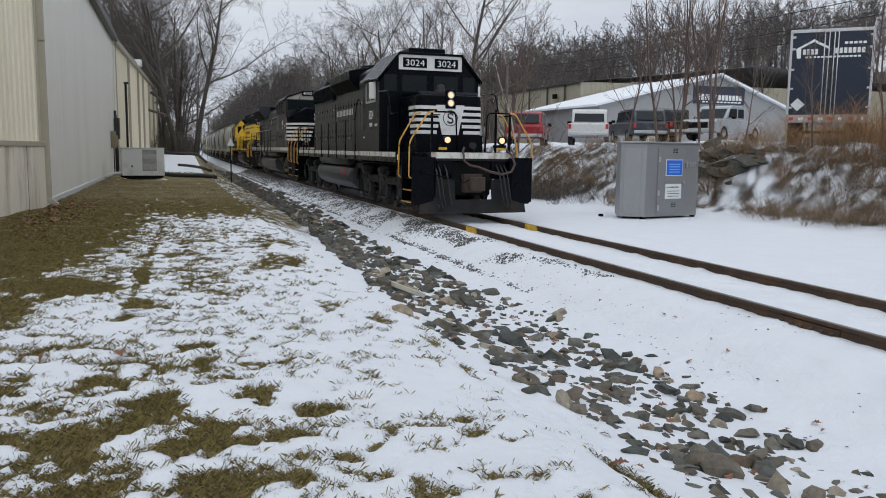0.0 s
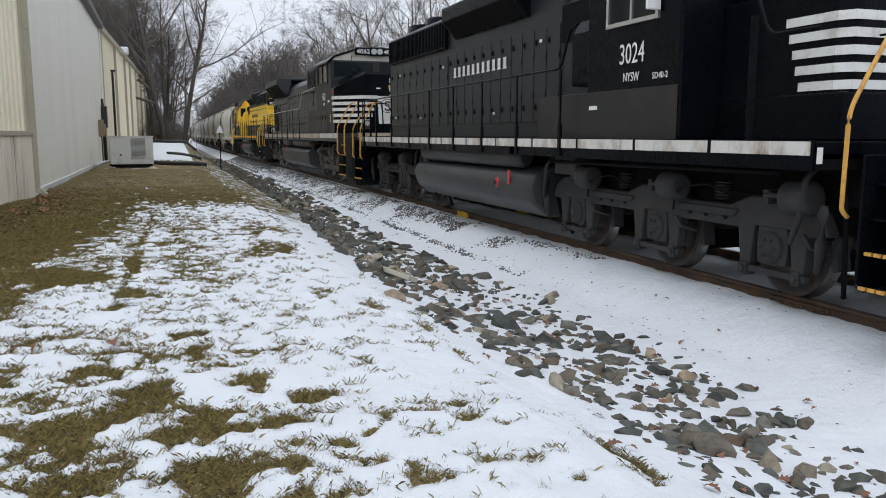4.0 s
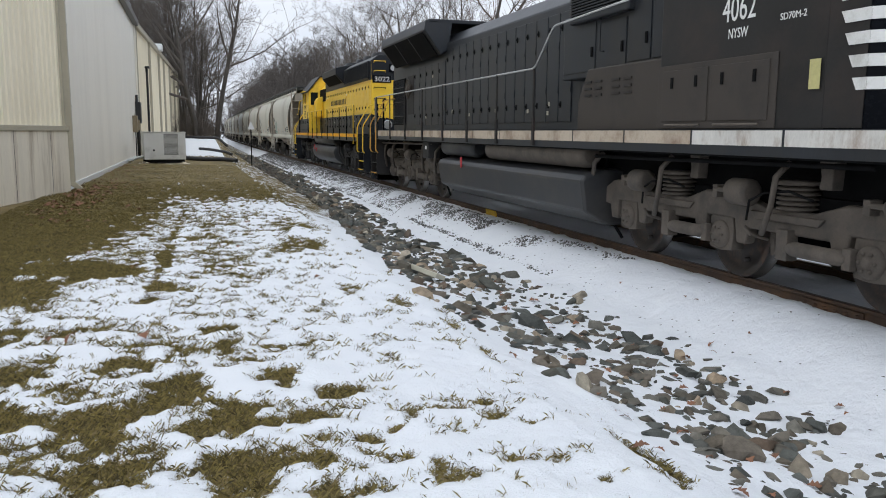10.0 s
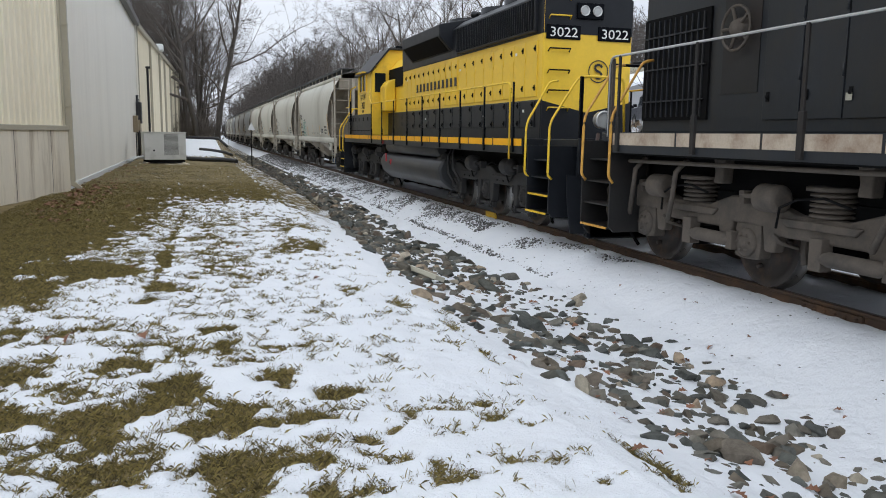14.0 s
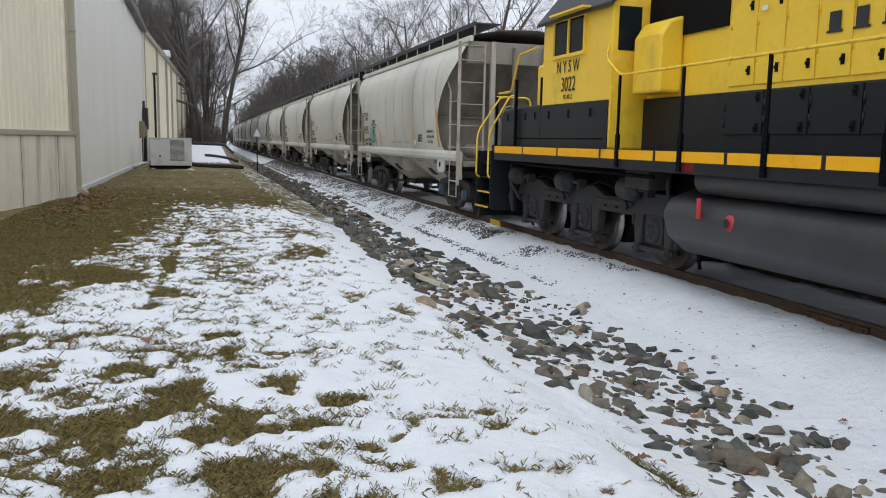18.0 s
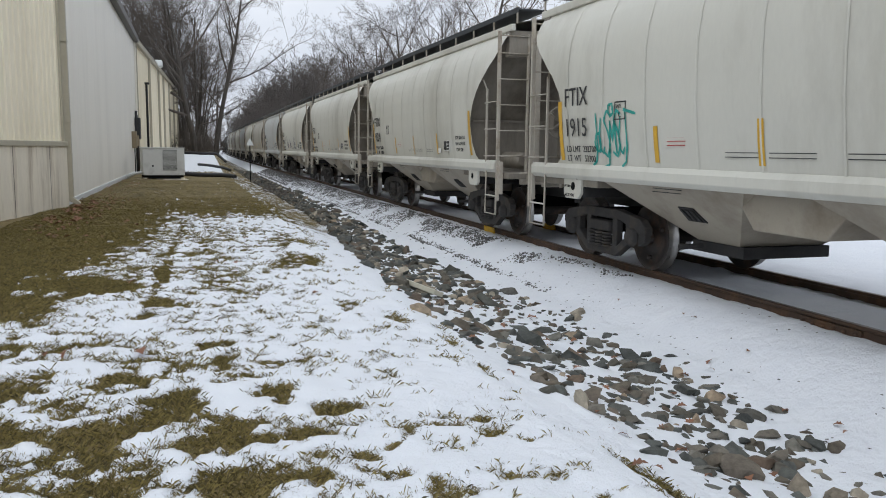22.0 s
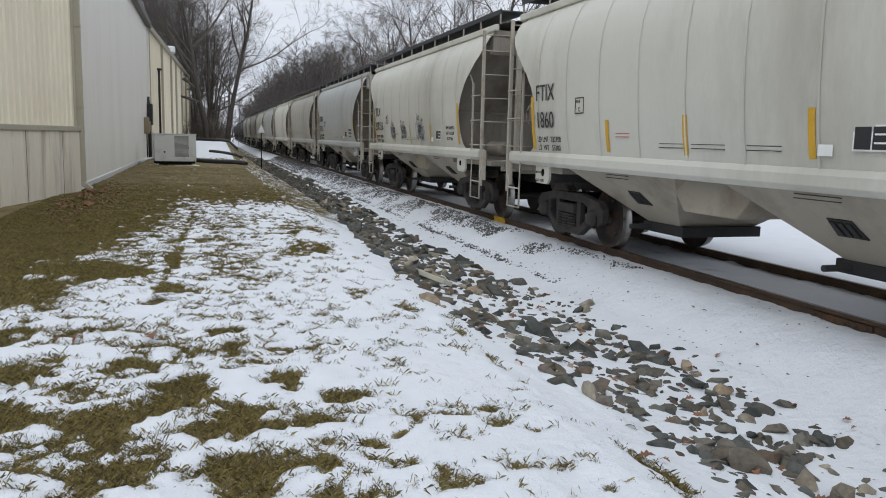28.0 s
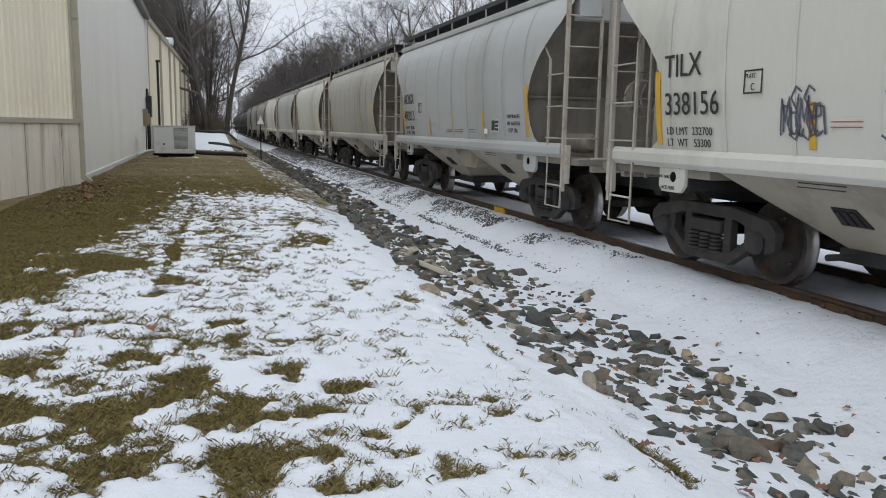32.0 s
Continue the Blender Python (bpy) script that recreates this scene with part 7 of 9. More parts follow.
        for k in range(3):
            part("panel_line", M().box(W * (x + 0.008), W * (x + 0.011), 3.62, 3.75, 1.64 + 0.07 * k, 1.655 + 0.07 * k), LETTERW, lp)
        plate(t, W, x, 4.28, 1.58, 0.17, 0.1, LETTERW, "paper_tag", "white paper tag")
        for y, z, w in ((7.0, 1.56, 0.5), (5.4, 1.56, 0.5), (8.1, 1.68, 0.35), (6.3, 1.56, 0.6)):
            for k in range(3):
                plate(t, W, lerp(z, SIDE) + 0.006, y - 0.3, z + 0.045 * k, w, 0.008, LETTERK if y != 8.1 else RED, "notice_line")
        for y in (4.55, HB - 4.55):
            for k in range(2):
                part("notice_line", M().box(W * 1.37, W * 1.372, y - 0.3, y + 0.3, 1.16 - 0.04 * k, 1.17 - 0.04 * k), LETTERK, t)
        words("stencil", "PULL HERE", 0.06, LETTERK, t, on_side(W, W * 1.492, HB - 2.1, 1.2), "", "LEFT")
        words("stencil", "LIFT HERE", 0.05, LETTERK, t, on_side(W, W * 1.492, HB - 2.06, 1.08), "", "LEFT")
        words("stencil", "JACK HERE", 0.06, LETTERK, t, on_side(W, W * 1.492, HB - 2.1, 0.95), "", "LEFT")
    if graffiti:
        graffiti(t, W)
    return t


def merge_parts(t, keep):
    """Join the small parts of a far car, kind by kind."""
    groups = {}
    for o in list(t.children_recursive):
        base = o.name.split(".")[0]
        groups.setdefault(keep.get(base, base), []).append(o)
    for base, obs in groups.items():
        if len(obs) < 2 or base in ("side_sheet", "truck_side_frame", "ladder", "hopper_bay"):
            if base not in ("side_sheet", "truck_side_frame", "ladder", "hopper_bay"):
                for o in obs:
                    o.parent = t
            continue
        verts, faces, mats, idx = [], [], [], []
        for o in obs:
            mw = o.matrix_basis
            n = len(verts)
            verts += [(mw @ v.co)[:] for v in o.data.vertices]
            if o.data.materials[0] not in mats:
                mats.append(o.data.materials[0])
            k = mats.index(o.data.materials[0])
            faces += [[n + i for i in q.vertices] for q in o.data.polygons]
            idx += [k] * len(o.data.polygons)
        me = bpy.data.meshes.new(base)
        me.from_pydata(verts, [], faces)
        for m in mats:
            me.materials.append(m)
        me.polygons.foreach_set("material_index", idx)
        for o in obs:
            bpy.data.objects.remove(o)
        ob = new(base, me)
        ob.parent = t


FAR_KINDS = {"rung": "rungs", "board_post": "board_posts", "seam": "seams", "window": "frame_openings", "coil_spring": "springs", "bearing_cap": "bearing_caps", "bolster_end": "truck_bolster",
             "bracket": "end_sill", "inner_post": "corner_posts", "corner_post": "corner_posts", "sill_step": "sill_steps", "ladder_brace": "rungs", "hole": "frame_openings", "side_bearing": "truck_bolster",
             "jacking_plate": "jacking_plates", "reflector": "reflectors", "inspection_bracket": "brackets", "board_edge": "running_board", "end_platform": "end_sill", "draft_sill": "couplers", "coupler": "couplers",
             "gate_rod": "outlet_gate", "wheelset": "wheels", "top_chord": "top_chords", "end_header": "corner_posts", "brake_line": "couplers"}


def plain_wheels(t, y, r):
    m = M()
    for s in (-1, 1):
        m.lathe([(0.0, s * 0.07), (r * 0.5, s * 0.03), (r * 0.85, s * 0.06), (r, s * 0.05), (r, -s * 0.06), (0, -s * 0.06)], (s * 0.754, y, r), "x", 18)
    part("wheelset", m, WHEEL, t)


def spray(t, W, strokes, material, y0, z0, size, r):
    """Loose painted strokes on the bulging side."""
    for st in strokes:
        pts = []
        for a, b in zip(st[:-1], st[1:]):
            for i in range(4):
                pts.append(((a[0] + (b[0] - a[0]) * i / 4), (a[1] + (b[1] - a[1]) * i / 4)))
        pts.append(st[-1])
        m = M()
        left, right = [], []
        for i, (u, v) in enumerate(pts):
            p, q = pts[max(i - 1, 0)], pts[min(i + 1, len(pts) - 1)]
            d = Vector((q[0] - p[0], q[1] - p[1]))
            d = d.normalized() if d.length > 0 else Vector((1, 0))
            w = r * (0.7 + 0.5 * random.random())
            for lst, k in ((left, 1), (right, -1)):
                y, z = y0 - (u * size - d.y * w * k), z0 + v * size + d.x * w * k
                lst.append((W * (lerp(z, SIDE) + 0.012), y, z))
        m.grid([left, right])
        part("graffiti", m, material, t, "sprayed graffiti stroke")


def loops(n, seed, tall):
    rnd = random.Random(seed)
    out = []
    for i in range(n):
        x = i * 0.62
        k = rnd.choice((0, 1, 2))
        if k == 0:
            out.append([(x + 0.45 * math.cos(a * 0.6 + 0.4), 0.4 + (0.5 * tall) * math.sin(a * 0.6 + 0.4)) for a in range(10)])
        elif k == 1:
            out.append([(x, 0), (x + 0.1, 0.9 * tall), (x + 0.3, 0.2), (x + 0.45, 1.0 * tall), (x + 0.55, 0.0)])
        else:
            out.append([(x + 0.5, 0.9 * tall), (x + 0.1, 0.8 * tall), (x, 0.5), (x + 0.45, 0.4), (x + 0.4, -0.1), (x - 0.1, -0.1)])
    return out


def letters(codes, pitch):
    """Angular hand-drawn letter strokes from a small alphabet of shapes."""
    shape = {"o": [(0.3, 0.62), (0.1, 0.6), (0.0, 0.35), (0.08, 0.08), (0.28, 0.05), (0.38, 0.3), (0.3, 0.55)],
             "l": [(0.12, 1.1), (0.0, 0.5), (0.05, 0.1), (0.2, 0.0), (0.3, 0.2)],
             "s": [(0.42, 1.15), (0.2, 1.3), (0.02, 1.0), (0.25, 0.65), (0.36, 0.25), (0.15, -0.1), (-0.1, 0.05)],
             "m": [(0.0, 0.0), (0.08, 1.0), (0.2, 0.35), (0.36, 1.05), (0.42, 0.0)],
             "e": [(0.05, 0.45), (0.32, 0.55), (0.3, 0.85), (0.08, 0.8), (0.0, 0.35), (0.15, 0.0), (0.4, 0.15)],
             "t": [(0.1, 1.25), (0.15, 0.2), (0.0, -0.25), (-0.25, -0.4)],
             "n": [(0.0, 0.1), (0.05, 0.8), (0.3, 0.75), (0.34, 0.05)]}
    return [[(x + i * pitch, z) for x, z in shape[c]] for i, c in enumerate(codes)]


def teal_tag(t, W):
    halo = [(0.95, 1.15), (0.9, 1.45), (1.15, 1.5), (1.2, 1.2), (0.98, 1.12)]
    spray(t, W, letters("olsmslt", 0.3) + letters("t", 1)[:1] + [[(0.9, 0.1), (0.8, -0.35), (0.3, -0.5), (1.0, -0.75)], halo, [(1.8, 1.3), (2.5, 1.15)]], TEAL, 9.66, 1.58, 0.42, 0.019)


def dark_tag(t, W):
    halo = [(0.3, 1.3), (0.4, 1.55), (0.6, 1.5), (0.55, 1.25), (0.3, 1.28)]
    for y, codes, size in ((8.6, "molse", 0.34), (8.56, "nsmen", 0.34), (7.4, "slemn", 0.36), (7.3, "mosen", 0.34), (5.75, "lsmens", 0.38), (5.6, "oemsln", 0.36)):
        spray(t, W, letters(codes, 0.3) + ([halo] if len(codes) > 5 else []), SPRAYK, y, 1.6, size, 0.012)


GREYS = [HOPPER,
         mat("hopper_blue_grey", (0.42, 0.43, 0.42), 0.5, var=0.05, scale=0.8, bump=0.05, dirt=(0.34, 0.34, 0.32), dirt_amt=0.4, dirt_scale=0.6, stretch=(1, 1, 0.35)),
         mat("hopper_tan_grey", (0.4, 0.385, 0.345), 0.5, var=0.05, scale=0.8, bump=0.05, dirt=(0.3, 0.28, 0.24), dirt_amt=0.5, dirt_scale=0.6, stretch=(1, 1, 0.35))]


TANK = mat("tank_car_black", (0.012, 0.012, 0.013), 0.4, var=0.3, scale=1, bump=0.05, dirt=(0.035, 0.033, 0.03), dirt_amt=0.4)


def tank_car():
    """A black tank car for the tail of the train."""
    t = thing("tank_car", "black cylindrical tank car behind the hopper cars", "tank car", "tank cars of the train")
    L, r, zc = 16.0, 1.5, 2.55
    m = M().lathe([(0, 0.9), (0.9, 0.98), (1.3, 1.15), (r, 1.5), (r, L - 1.5), (1.3, L - 1.15), (0.9, L - 0.98), (0, L - 0.9)], (0, 0, zc), "y", 28)
    part("tank", m, TANK, t, "black riveted tank")
    for k in range(5):
        y = 2.6 + k * (L - 5.2) / 4
        part("band", M().lathe([(r + 0.005, -0.05), (r + 0.02, -0.04), (r + 0.02, 0.04), (r + 0.005, 0.05)], (0, y, zc), "y", 28), TANK, t)
    part("manway", M().lathe([(0.5, 0), (0.5, 0.35), (0.42, 0.45), (0, 0.48)], (0, L / 2, zc + r - 0.1), "z", 16), TANK, t, "manway dome")
    part("platform", M().box(-0.8, 0.8, L / 2 - 1.2, L / 2 + 1.2, zc + r - 0.02, zc + r + 0.05), BOARD, t)
    part("centre_sill", M().box(-0.25, 0.25, 0.4, L - 0.4, 0.8, 1.15), TRUCKDARK, t)
    for s in (-1, 1):
        lad = part("ladder", M().box(s * 1.5, s * 1.54, L / 2 - 0.25, L / 2 - 0.2, 0.9, 3.9).box(s * 1.5, s * 1.54, L / 2 + 0.2, L / 2 + 0.25, 0.9, 3.9), TANK, t, "side ladder")
        for k in range(8):
            part("rung", M().box(s * 1.51, s * 1.53, L / 2 - 0.2, L / 2 + 0.2, 1.0 + 0.37 * k, 1.03 + 0.37 * k), TANK, lad)
        part("platform_rail", M().tube([(s * 0.8, L / 2 - 1.2, 4.05), (s * 0.8, L / 2 - 1.2, 4.9), (s * 0.8, L / 2 + 1.2, 4.9), (s * 0.8, L / 2 + 1.2, 4.05)], 0.02, 6), TANK, t)
        for yc in (2.4, L - 2.4):
            part("truck_side_frame", M().prism([(yc - 1.15, 0.6), (yc - 0.5, 0.82), (yc + 0.5, 0.82), (yc + 1.15, 0.6), (yc + 1.1, 0.36), (yc + 0.45, 0.16), (yc - 0.45, 0.16), (yc - 1.1, 0.36)], "x", s * 0.98, s * 1.1), CASTING, t, "", 0.02)
    for yc in (2.4, L - 2.4):
        part("saddle", M().box(-1.2, 1.2, yc - 0.35, yc + 0.35, 0.8, 1.4), TANK, t)
        part("end_deck", M().box(-1.4, 1.4, yc - 1.9 if yc < 5 else yc + 1.0, yc - 1.0 if yc < 5 else yc + 1.9, 1.1, 1.2), TANK, t)
        for d in (-0.88, 0.88):
            plain_wheels(t, yc + d, 0.455)
    return t


def build_train():
    a = hood_locomotive("black hood diesel locomotive with white nose stripes and lit headlights", "3024", -1, True)
    CARS.append((a, 17.5, 19.2, False))
    CARS.append((wide_locomotive(), 36.75, 21.6, False))
    c = hood_locomotive("yellow and black hood diesel locomotive running backwards", "3022", 1, False)
    CARS.append((c, 58.4, 19.2, True))
    start = 77.4
    first = [("pale grey covered hopper car with teal graffiti", "FTIX", "1915", HOPPER, teal_tag),
             ("pale grey covered hopper car with black stencils", "FTIX", "1824", HOPPER, None),
             ("pale grey covered hopper car with yellow reflectors", "FTIX", "1860", HOPPER, None),
             ("pale grey covered hopper car with dark graffiti", "TILX", "338156", HOPPER, dark_tag),
             ("blue-grey covered hopper car with black stencils", "AOKX", "492013", GREYS[1], None)]
    for i, args in enumerate(first):
        CARS.append((hopper(*args[:4], args[4]), start + HL * i, HL, False))
    plain = [hopper("weathered grey covered hopper car", "FTIX", "1900", g, None, False) for g in GREYS]
    for q in plain:
        merge_parts(q, FAR_KINDS)
    order = [2, 0, 1, 0, 2, 0, 1]
    for k, g in enumerate(order):
        ob = plain[g] if plain[g] not in [q[0] for q in CARS] else copy_thing(plain[g], Matrix())
        CARS.append((ob, start + HL * (5 + k), HL, False))
    tank = tank_car()
    for k in range(7):
        CARS.append((tank if k == 0 else copy_thing(tank, Matrix()), start + HL * 12 + 16.2 * k, 16.2, False))


build_train()


# ---- the metal building beside the lawn ----
def wall_run(name, a, b, z0, z1, material, parent, pitch=0.3, depth=0.025, thick=0.2, label="", slope=0.0):
    """A ribbed sheet-metal wall from a to b, ribs on the right-hand side."""
    a, b = Vector((*a, 0)), Vector((*b, 0))
    d = (b - a)
    n = Vector((d.y, -d.x, 0)).normalized()
    length, d = d.length, d.normalized()
    pts = []
    k = int(length / pitch)
    for i in range(k):
        s = i * pitch
        for ds, o in ((0, 0), (pitch * 0.7, 0), (pitch * 0.77, depth), (pitch * 0.93, depth)):
            pts.append(a + d * (s + ds) + n * o)
    pts.append(a + d * length)
    m = M()
    m.grid([[p + Vector((0, 0, z0)) for p in pts], [p + Vector((0, 0, z1)) for p in pts]], False)
    back = [a - n * thick, b - n * thick]
    m.grid([[p + Vector((0, 0, z0)) for p in back], [p + Vector((0, 0, z1)) for p in back]], False)
    for p, q in ((a, back[0]), (b, back[1])):
        m.grid([[p + Vector((0, 0, z0)), q + Vector((0, 0, z0))], [p + Vector((0, 0, z1)), q + Vector((0, 0, z1))]], False)
    m.grid([[a + Vector((0, 0, z1)), b + Vector((0, 0, z1))], [back[0] + Vector((0, 0, z1)), back[1] + Vector((0, 0, z1))]], False)
    return part(name, m, material, parent, label)


C0, C1, C2, C3 = (-5.5, 9.6), (-3.13, 22.2), (-3.1, 50.7), (-1.55, 95.5)


def along(a, b, y):
    f = (y - a[1]) / (b[1] - a[1])
    return a[0] + (b[0] - a[0]) * f


def strip(a, b, z0, z1, out, thick, material, t, name, label="", bevel=0.01):
    """A board along a wall run, proud of it by out."""
    d = Vector((b[0] - a[0], b[1] - a[1], 0))
    n = Vector((d.y, -d.x, 0)).normalized()
    A, B = Vector((*a, 0)) + n * out, Vector((*b, 0)) + n * out
    m = M()
    p = [A, B, B - n * thick, A - n * thick]
    k = len(m.v)
    m.v += [(q.x, q.y, z) for z in (z0, z1) for q in p]
    for f in ((3, 2, 1, 0), (4, 5, 6, 7), (0, 1, 5, 4), (1, 2, 6, 5), (2, 3, 7, 6), (3, 0, 4, 7)):
        m.face([k + i for i in f])
    return part(name, m, material, t, label, bevel)


def downspout(t, x, y, z1, z0=0.25, w=0.1, material=None):
    m = M()
    m.box(x, x + w, y - w / 2, y + w / 2, z0, z1)
    m.prism([(x, z0), (x + w, z0), (x + w + 0.16, z0 - 0.14), (x + w + 0.1, z0 - 0.2), (x, z0 - 0.06)], "y", y - w / 2, y + w / 2)
    d = part("downspout", m, material or TRIM, t, "square metal downspout", 0.012)
    for z in (z0 + 1.9, z0 + 3.9, z0 + 5.9):
        if z < z1:
            part("strap", M().box(x - 0.01, x + w + 0.006, y - w / 2 - 0.03, y + w / 2 + 0.03, z, z + 0.04), material or TRIM, d)


def build_building():
    t = thing("metal_building", "long cream and grey ribbed metal building", "building")
    wall_run("wall", C0, C1, 1.66, 9.6, SIDING, t, 0.3, 0.035, label="cream ribbed metal siding")
    wall_run("wall", C1, C2, 0.12, 7.75, SIDINGG, t, 0.92, 0.01, label="pale grey metal siding")
    wall_run("wall", C2, C3, 0.05, 7.75, SIDING, t, 0.3, 0.03, label="cream ribbed metal siding")
    strip(C0, C1, -0.3, 1.6, 0.1, 0.3, CONCRETE, t, "foundation_wall", "water-stained concrete foundation wall")
    d = Vector((C1[0] - C0[0], C1[1] - C0[1]))
    for i in range(6):
        f = (0.08 + i * 0.165)
        x, y = C0[0] + d.x * f, C0[1] + d.y * f
        n = Vector((d.y, -d.x)).normalized()
        strip((x, y), (x + d.x * 0.0012, y + d.y * 0.0012), -0.2, 1.58, 0.104, 0.01, DARKTRIM, t, "joint", "", 0)
    strip(C0, C1, 1.58, 1.7, 0.14, 0.2, TRIM, t, "sill_flashing", "metal flashing above the foundation")
    strip(C1, C2, -0.05, 0.2, 0.04, 0.2, SIGNW, t, "base_trim", "white base trim along the ground")
    strip(C1, C2, 7.62, 7.95, 0.28, 0.5, DARKTRIM, t, "eave_trim", "dark eave trim and gutter")
    strip(C2, C3, 7.6, 7.88, 0.2, 0.4, TRIM, t, "gutter", "cream gutter along the eave")
    m = M()
    m.grid([[(C1[0] + 0.2, C1[1], 7.95), (C2[0] + 0.2, C2[1], 7.95), (C3[0] + 0.2, C3[1], 7.9)], [(C1[0] - 20, C1[1], 9.5), (C2[0] - 20, C2[1], 9.5), (C3[0] - 22, C3[1], 9.4)]], False)
    m.grid([[(C0[0], C0[1], 9.62), (C1[0] + 0.1, C1[1], 9.62)], [(C0[0] - 18, C0[1] + 3, 10.6), (C1[0] - 20, C1[1], 10.6)]], False)
    part("roof", m, ROOFM, t, "low-pitched metal roof")
    m = M()
    m.grid([[(C3[0], C3[1], 0), (C3[0] - 22, C3[1], 0)], [(C3[0], C3[1], 7.8), (C3[0] - 22, C3[1], 9.3)]], False)
    m.grid([[(C0[0], C0[1], -0.3), (C0[0] - 18, C0[1] + 3, -0.3)], [(C0[0], C0[1], 9.6), (C0[0] - 18, C0[1] + 3, 10.6)]], False)
    m.grid([[(C1[0], C1[1], 7.7), (C1[0] - 20, C1[1], 7.7)], [(C1[0], C1[1], 9.65), (C1[0] - 20, C1[1], 10.6)]], False)
    part("end_wall", m, SIDING, t, "plain end wall")
    part("corner_trim", M().box(C1[0] - 0.02, C1[0] + 0.06, C1[1] - 0.1, C1[1] + 0.12, 0.05, 9.6), TRIM, t, "corner trim", 0.01)
    downspout(t, C1[0] + 0.03, C1[1] + 0.05, 9.4, 0.28, 0.17)
    for y in (50.75,):
        downspout(t, C2[0] + 0.02, y, 7.7, 0.3, 0.14)
        downspout(t, C2[0] + 0.02, y - 0.45, 7.7, 0.3, 0.1, SIDINGG)
    for y in (59.5, 68.0, 73.5, 81, 88, 94.8):
        downspout(t, along(C2, C3, y) + 0.03, y, 7.7, 0.3, 0.16)
    x = along(C2, C3, 56.8)
    part("vent_pipe", M().tube([(x + 0.12, 56.8, 0.6), (x + 0.12, 56.8, 5.6), (x + 0.1, 56.8, 5.7)], 0.075, 10), PIPE, t, "tall black vent pipe up the wall")
    part("vent_cap", M().box(x + 0.0, x + 0.3, 56.5, 57.1, 5.66, 5.78), PIPE, t, "", 0.03)
    x = along(C2, C3, 67)
    part("exhaust_hood", M().box(x - 0.1, x + 0.5, 66.4, 67.6, 7.75, 8.25), SIGNW, t, "white exhaust hood at the eave", 0.08)
    # meter boxes and conduits near the corner
    for y, z0, z1, w in ((46.5, 1.5, 2.4, 0.45), (48.2, 1.6, 2.2, 0.3)):
        part("meter_box", M().box(C2[0], C2[0] + 0.25, y - w / 2, y + w / 2, z0, z1), mat("tan_box", (0.24, 0.19, 0.12), 0.6), t, "tan electrical box", 0.02)
    for y, z1, r in ((46.9, 1.6, 0.03), (48.9, 3.6, 0.07), (49.4, 3.4, 0.06), (50.0, 2.9, 0.05)):
        part("conduit", M().tube([(C2[0] + 0.1, y, 0.1), (C2[0] + 0.1, y, z1)], r, 8), PIPE, t, "black conduit on the wall")
    part("junction_box", M().box(C2[0] + 0.03, C2[0] + 0.3, 48.7, 49.6, 2.0, 3.2), PIPE, t, "black service panel", 0.02)


def build_unit():
    """Louvred outdoor air unit on skids."""
    t = thing("air_unit", "grey louvred outdoor air conditioning unit on skids", "air conditioner", at=pose(-1.4, 41.0, lie(-1.4, 41.0), 0, 0, 8))
    part("cabinet", M().box(-0.95, 0.95, -0.7, 0.7, 0.22, 1.5), ACGREY, t, "grey sheet-metal cabinet", 0.02)
    part("lid", M().box(-0.98, 0.98, -0.73, 0.73, 1.5, 1.54), ACGREY, t, "", 0.01)
    g = part("grille", M().box(-0.05, 0.6, -0.712, -0.7, 0.45, 1.42), GRILLE, t, "louvred intake grille")
    for i in range(22):
        z = 0.47 + i * 0.043
        part("louvre", M().box(-0.05, 0.6, -0.73, -0.708, z, z + 0.022), ACGREY, g)
    part("side_panel", M().box(0.66, 0.93, -0.712, -0.7, 0.3, 1.44), ACGREY, t, "", 0.004)
    part("handle", M().box(-0.55, -0.47, -0.725, -0.7, 0.62, 0.7), PIPE, t)
    for y in (-0.55, 0.55):
        part("skid", M().box(-0.9, 0.9, y - 0.06, y + 0.06, 0.06, 0.22), DARK, t, "", 0.01)
    for x in (-0.85, 0.85):
        for y in (-0.55, 0.55):
            part("foot", M().box(x - 0.08, x + 0.08, y - 0.08, y + 0.08, -0.02, 0.1), CONCRETE, t, "", 0.01)
    part("slab", M().box(-1.15, 1.1, -0.9, 0.9, -0.06, 0.02), CONCRETE, t, "concrete pad under the unit", 0.01)
    part("hose", M().tube([(-0.95, -0.3, 0.35), (-1.3, -0.35, 0.3), (-1.65, -0.3, 0.1)], 0.07, 10), SIGNW, t, "pale drain hose")


def build_lawn_things():
    for pts, r in (([(-0.4, 45.5), (0.5, 44.6), (1.5, 43.6), (2.15, 42.8)], 0.12), ([(-0.9, 78), (1.0, 77), (2.2, 76.5), (3.0, 76)], 0.14), ([(0.4, 60), (1.6, 58.5), (2.6, 57.5)], 0.1)):
        path = []
        for (a, b), (c, d) in zip(pts[:-1], pts[1:]):
            for i in range(14):
                x, y = a + (c - a) * i / 14, b + (d - b) * i / 14
                path.append((x, y, lie(x, y) + r * 0.9))
        m = M()
        m.tube(path, [r * (1 if i % 2 else 0.9) for i in range(len(path))], 12)
        solid("drain_pipe", m, PIPE, "black corrugated drain pipe lying on the grass", "pipe", "drain pipes")
    z = lie(3.1, 46)
    t = thing("trackside_sign", "small white triangular sign on a thin dark post", "sign", at=pose(3.1, 46, z))
    part("post", M().cyl((0, 0, -0.1), (0, 0, 2.45), 0.03, 8), DARK, t)
    part("panel", M().prism([(-0.2, 2.05), (0.2, 2.05), (0.0, 2.5)], "y", -0.045, -0.03), SIGNW, t, "white triangular panel")


build_building()
build_unit()
build_lawn_things()


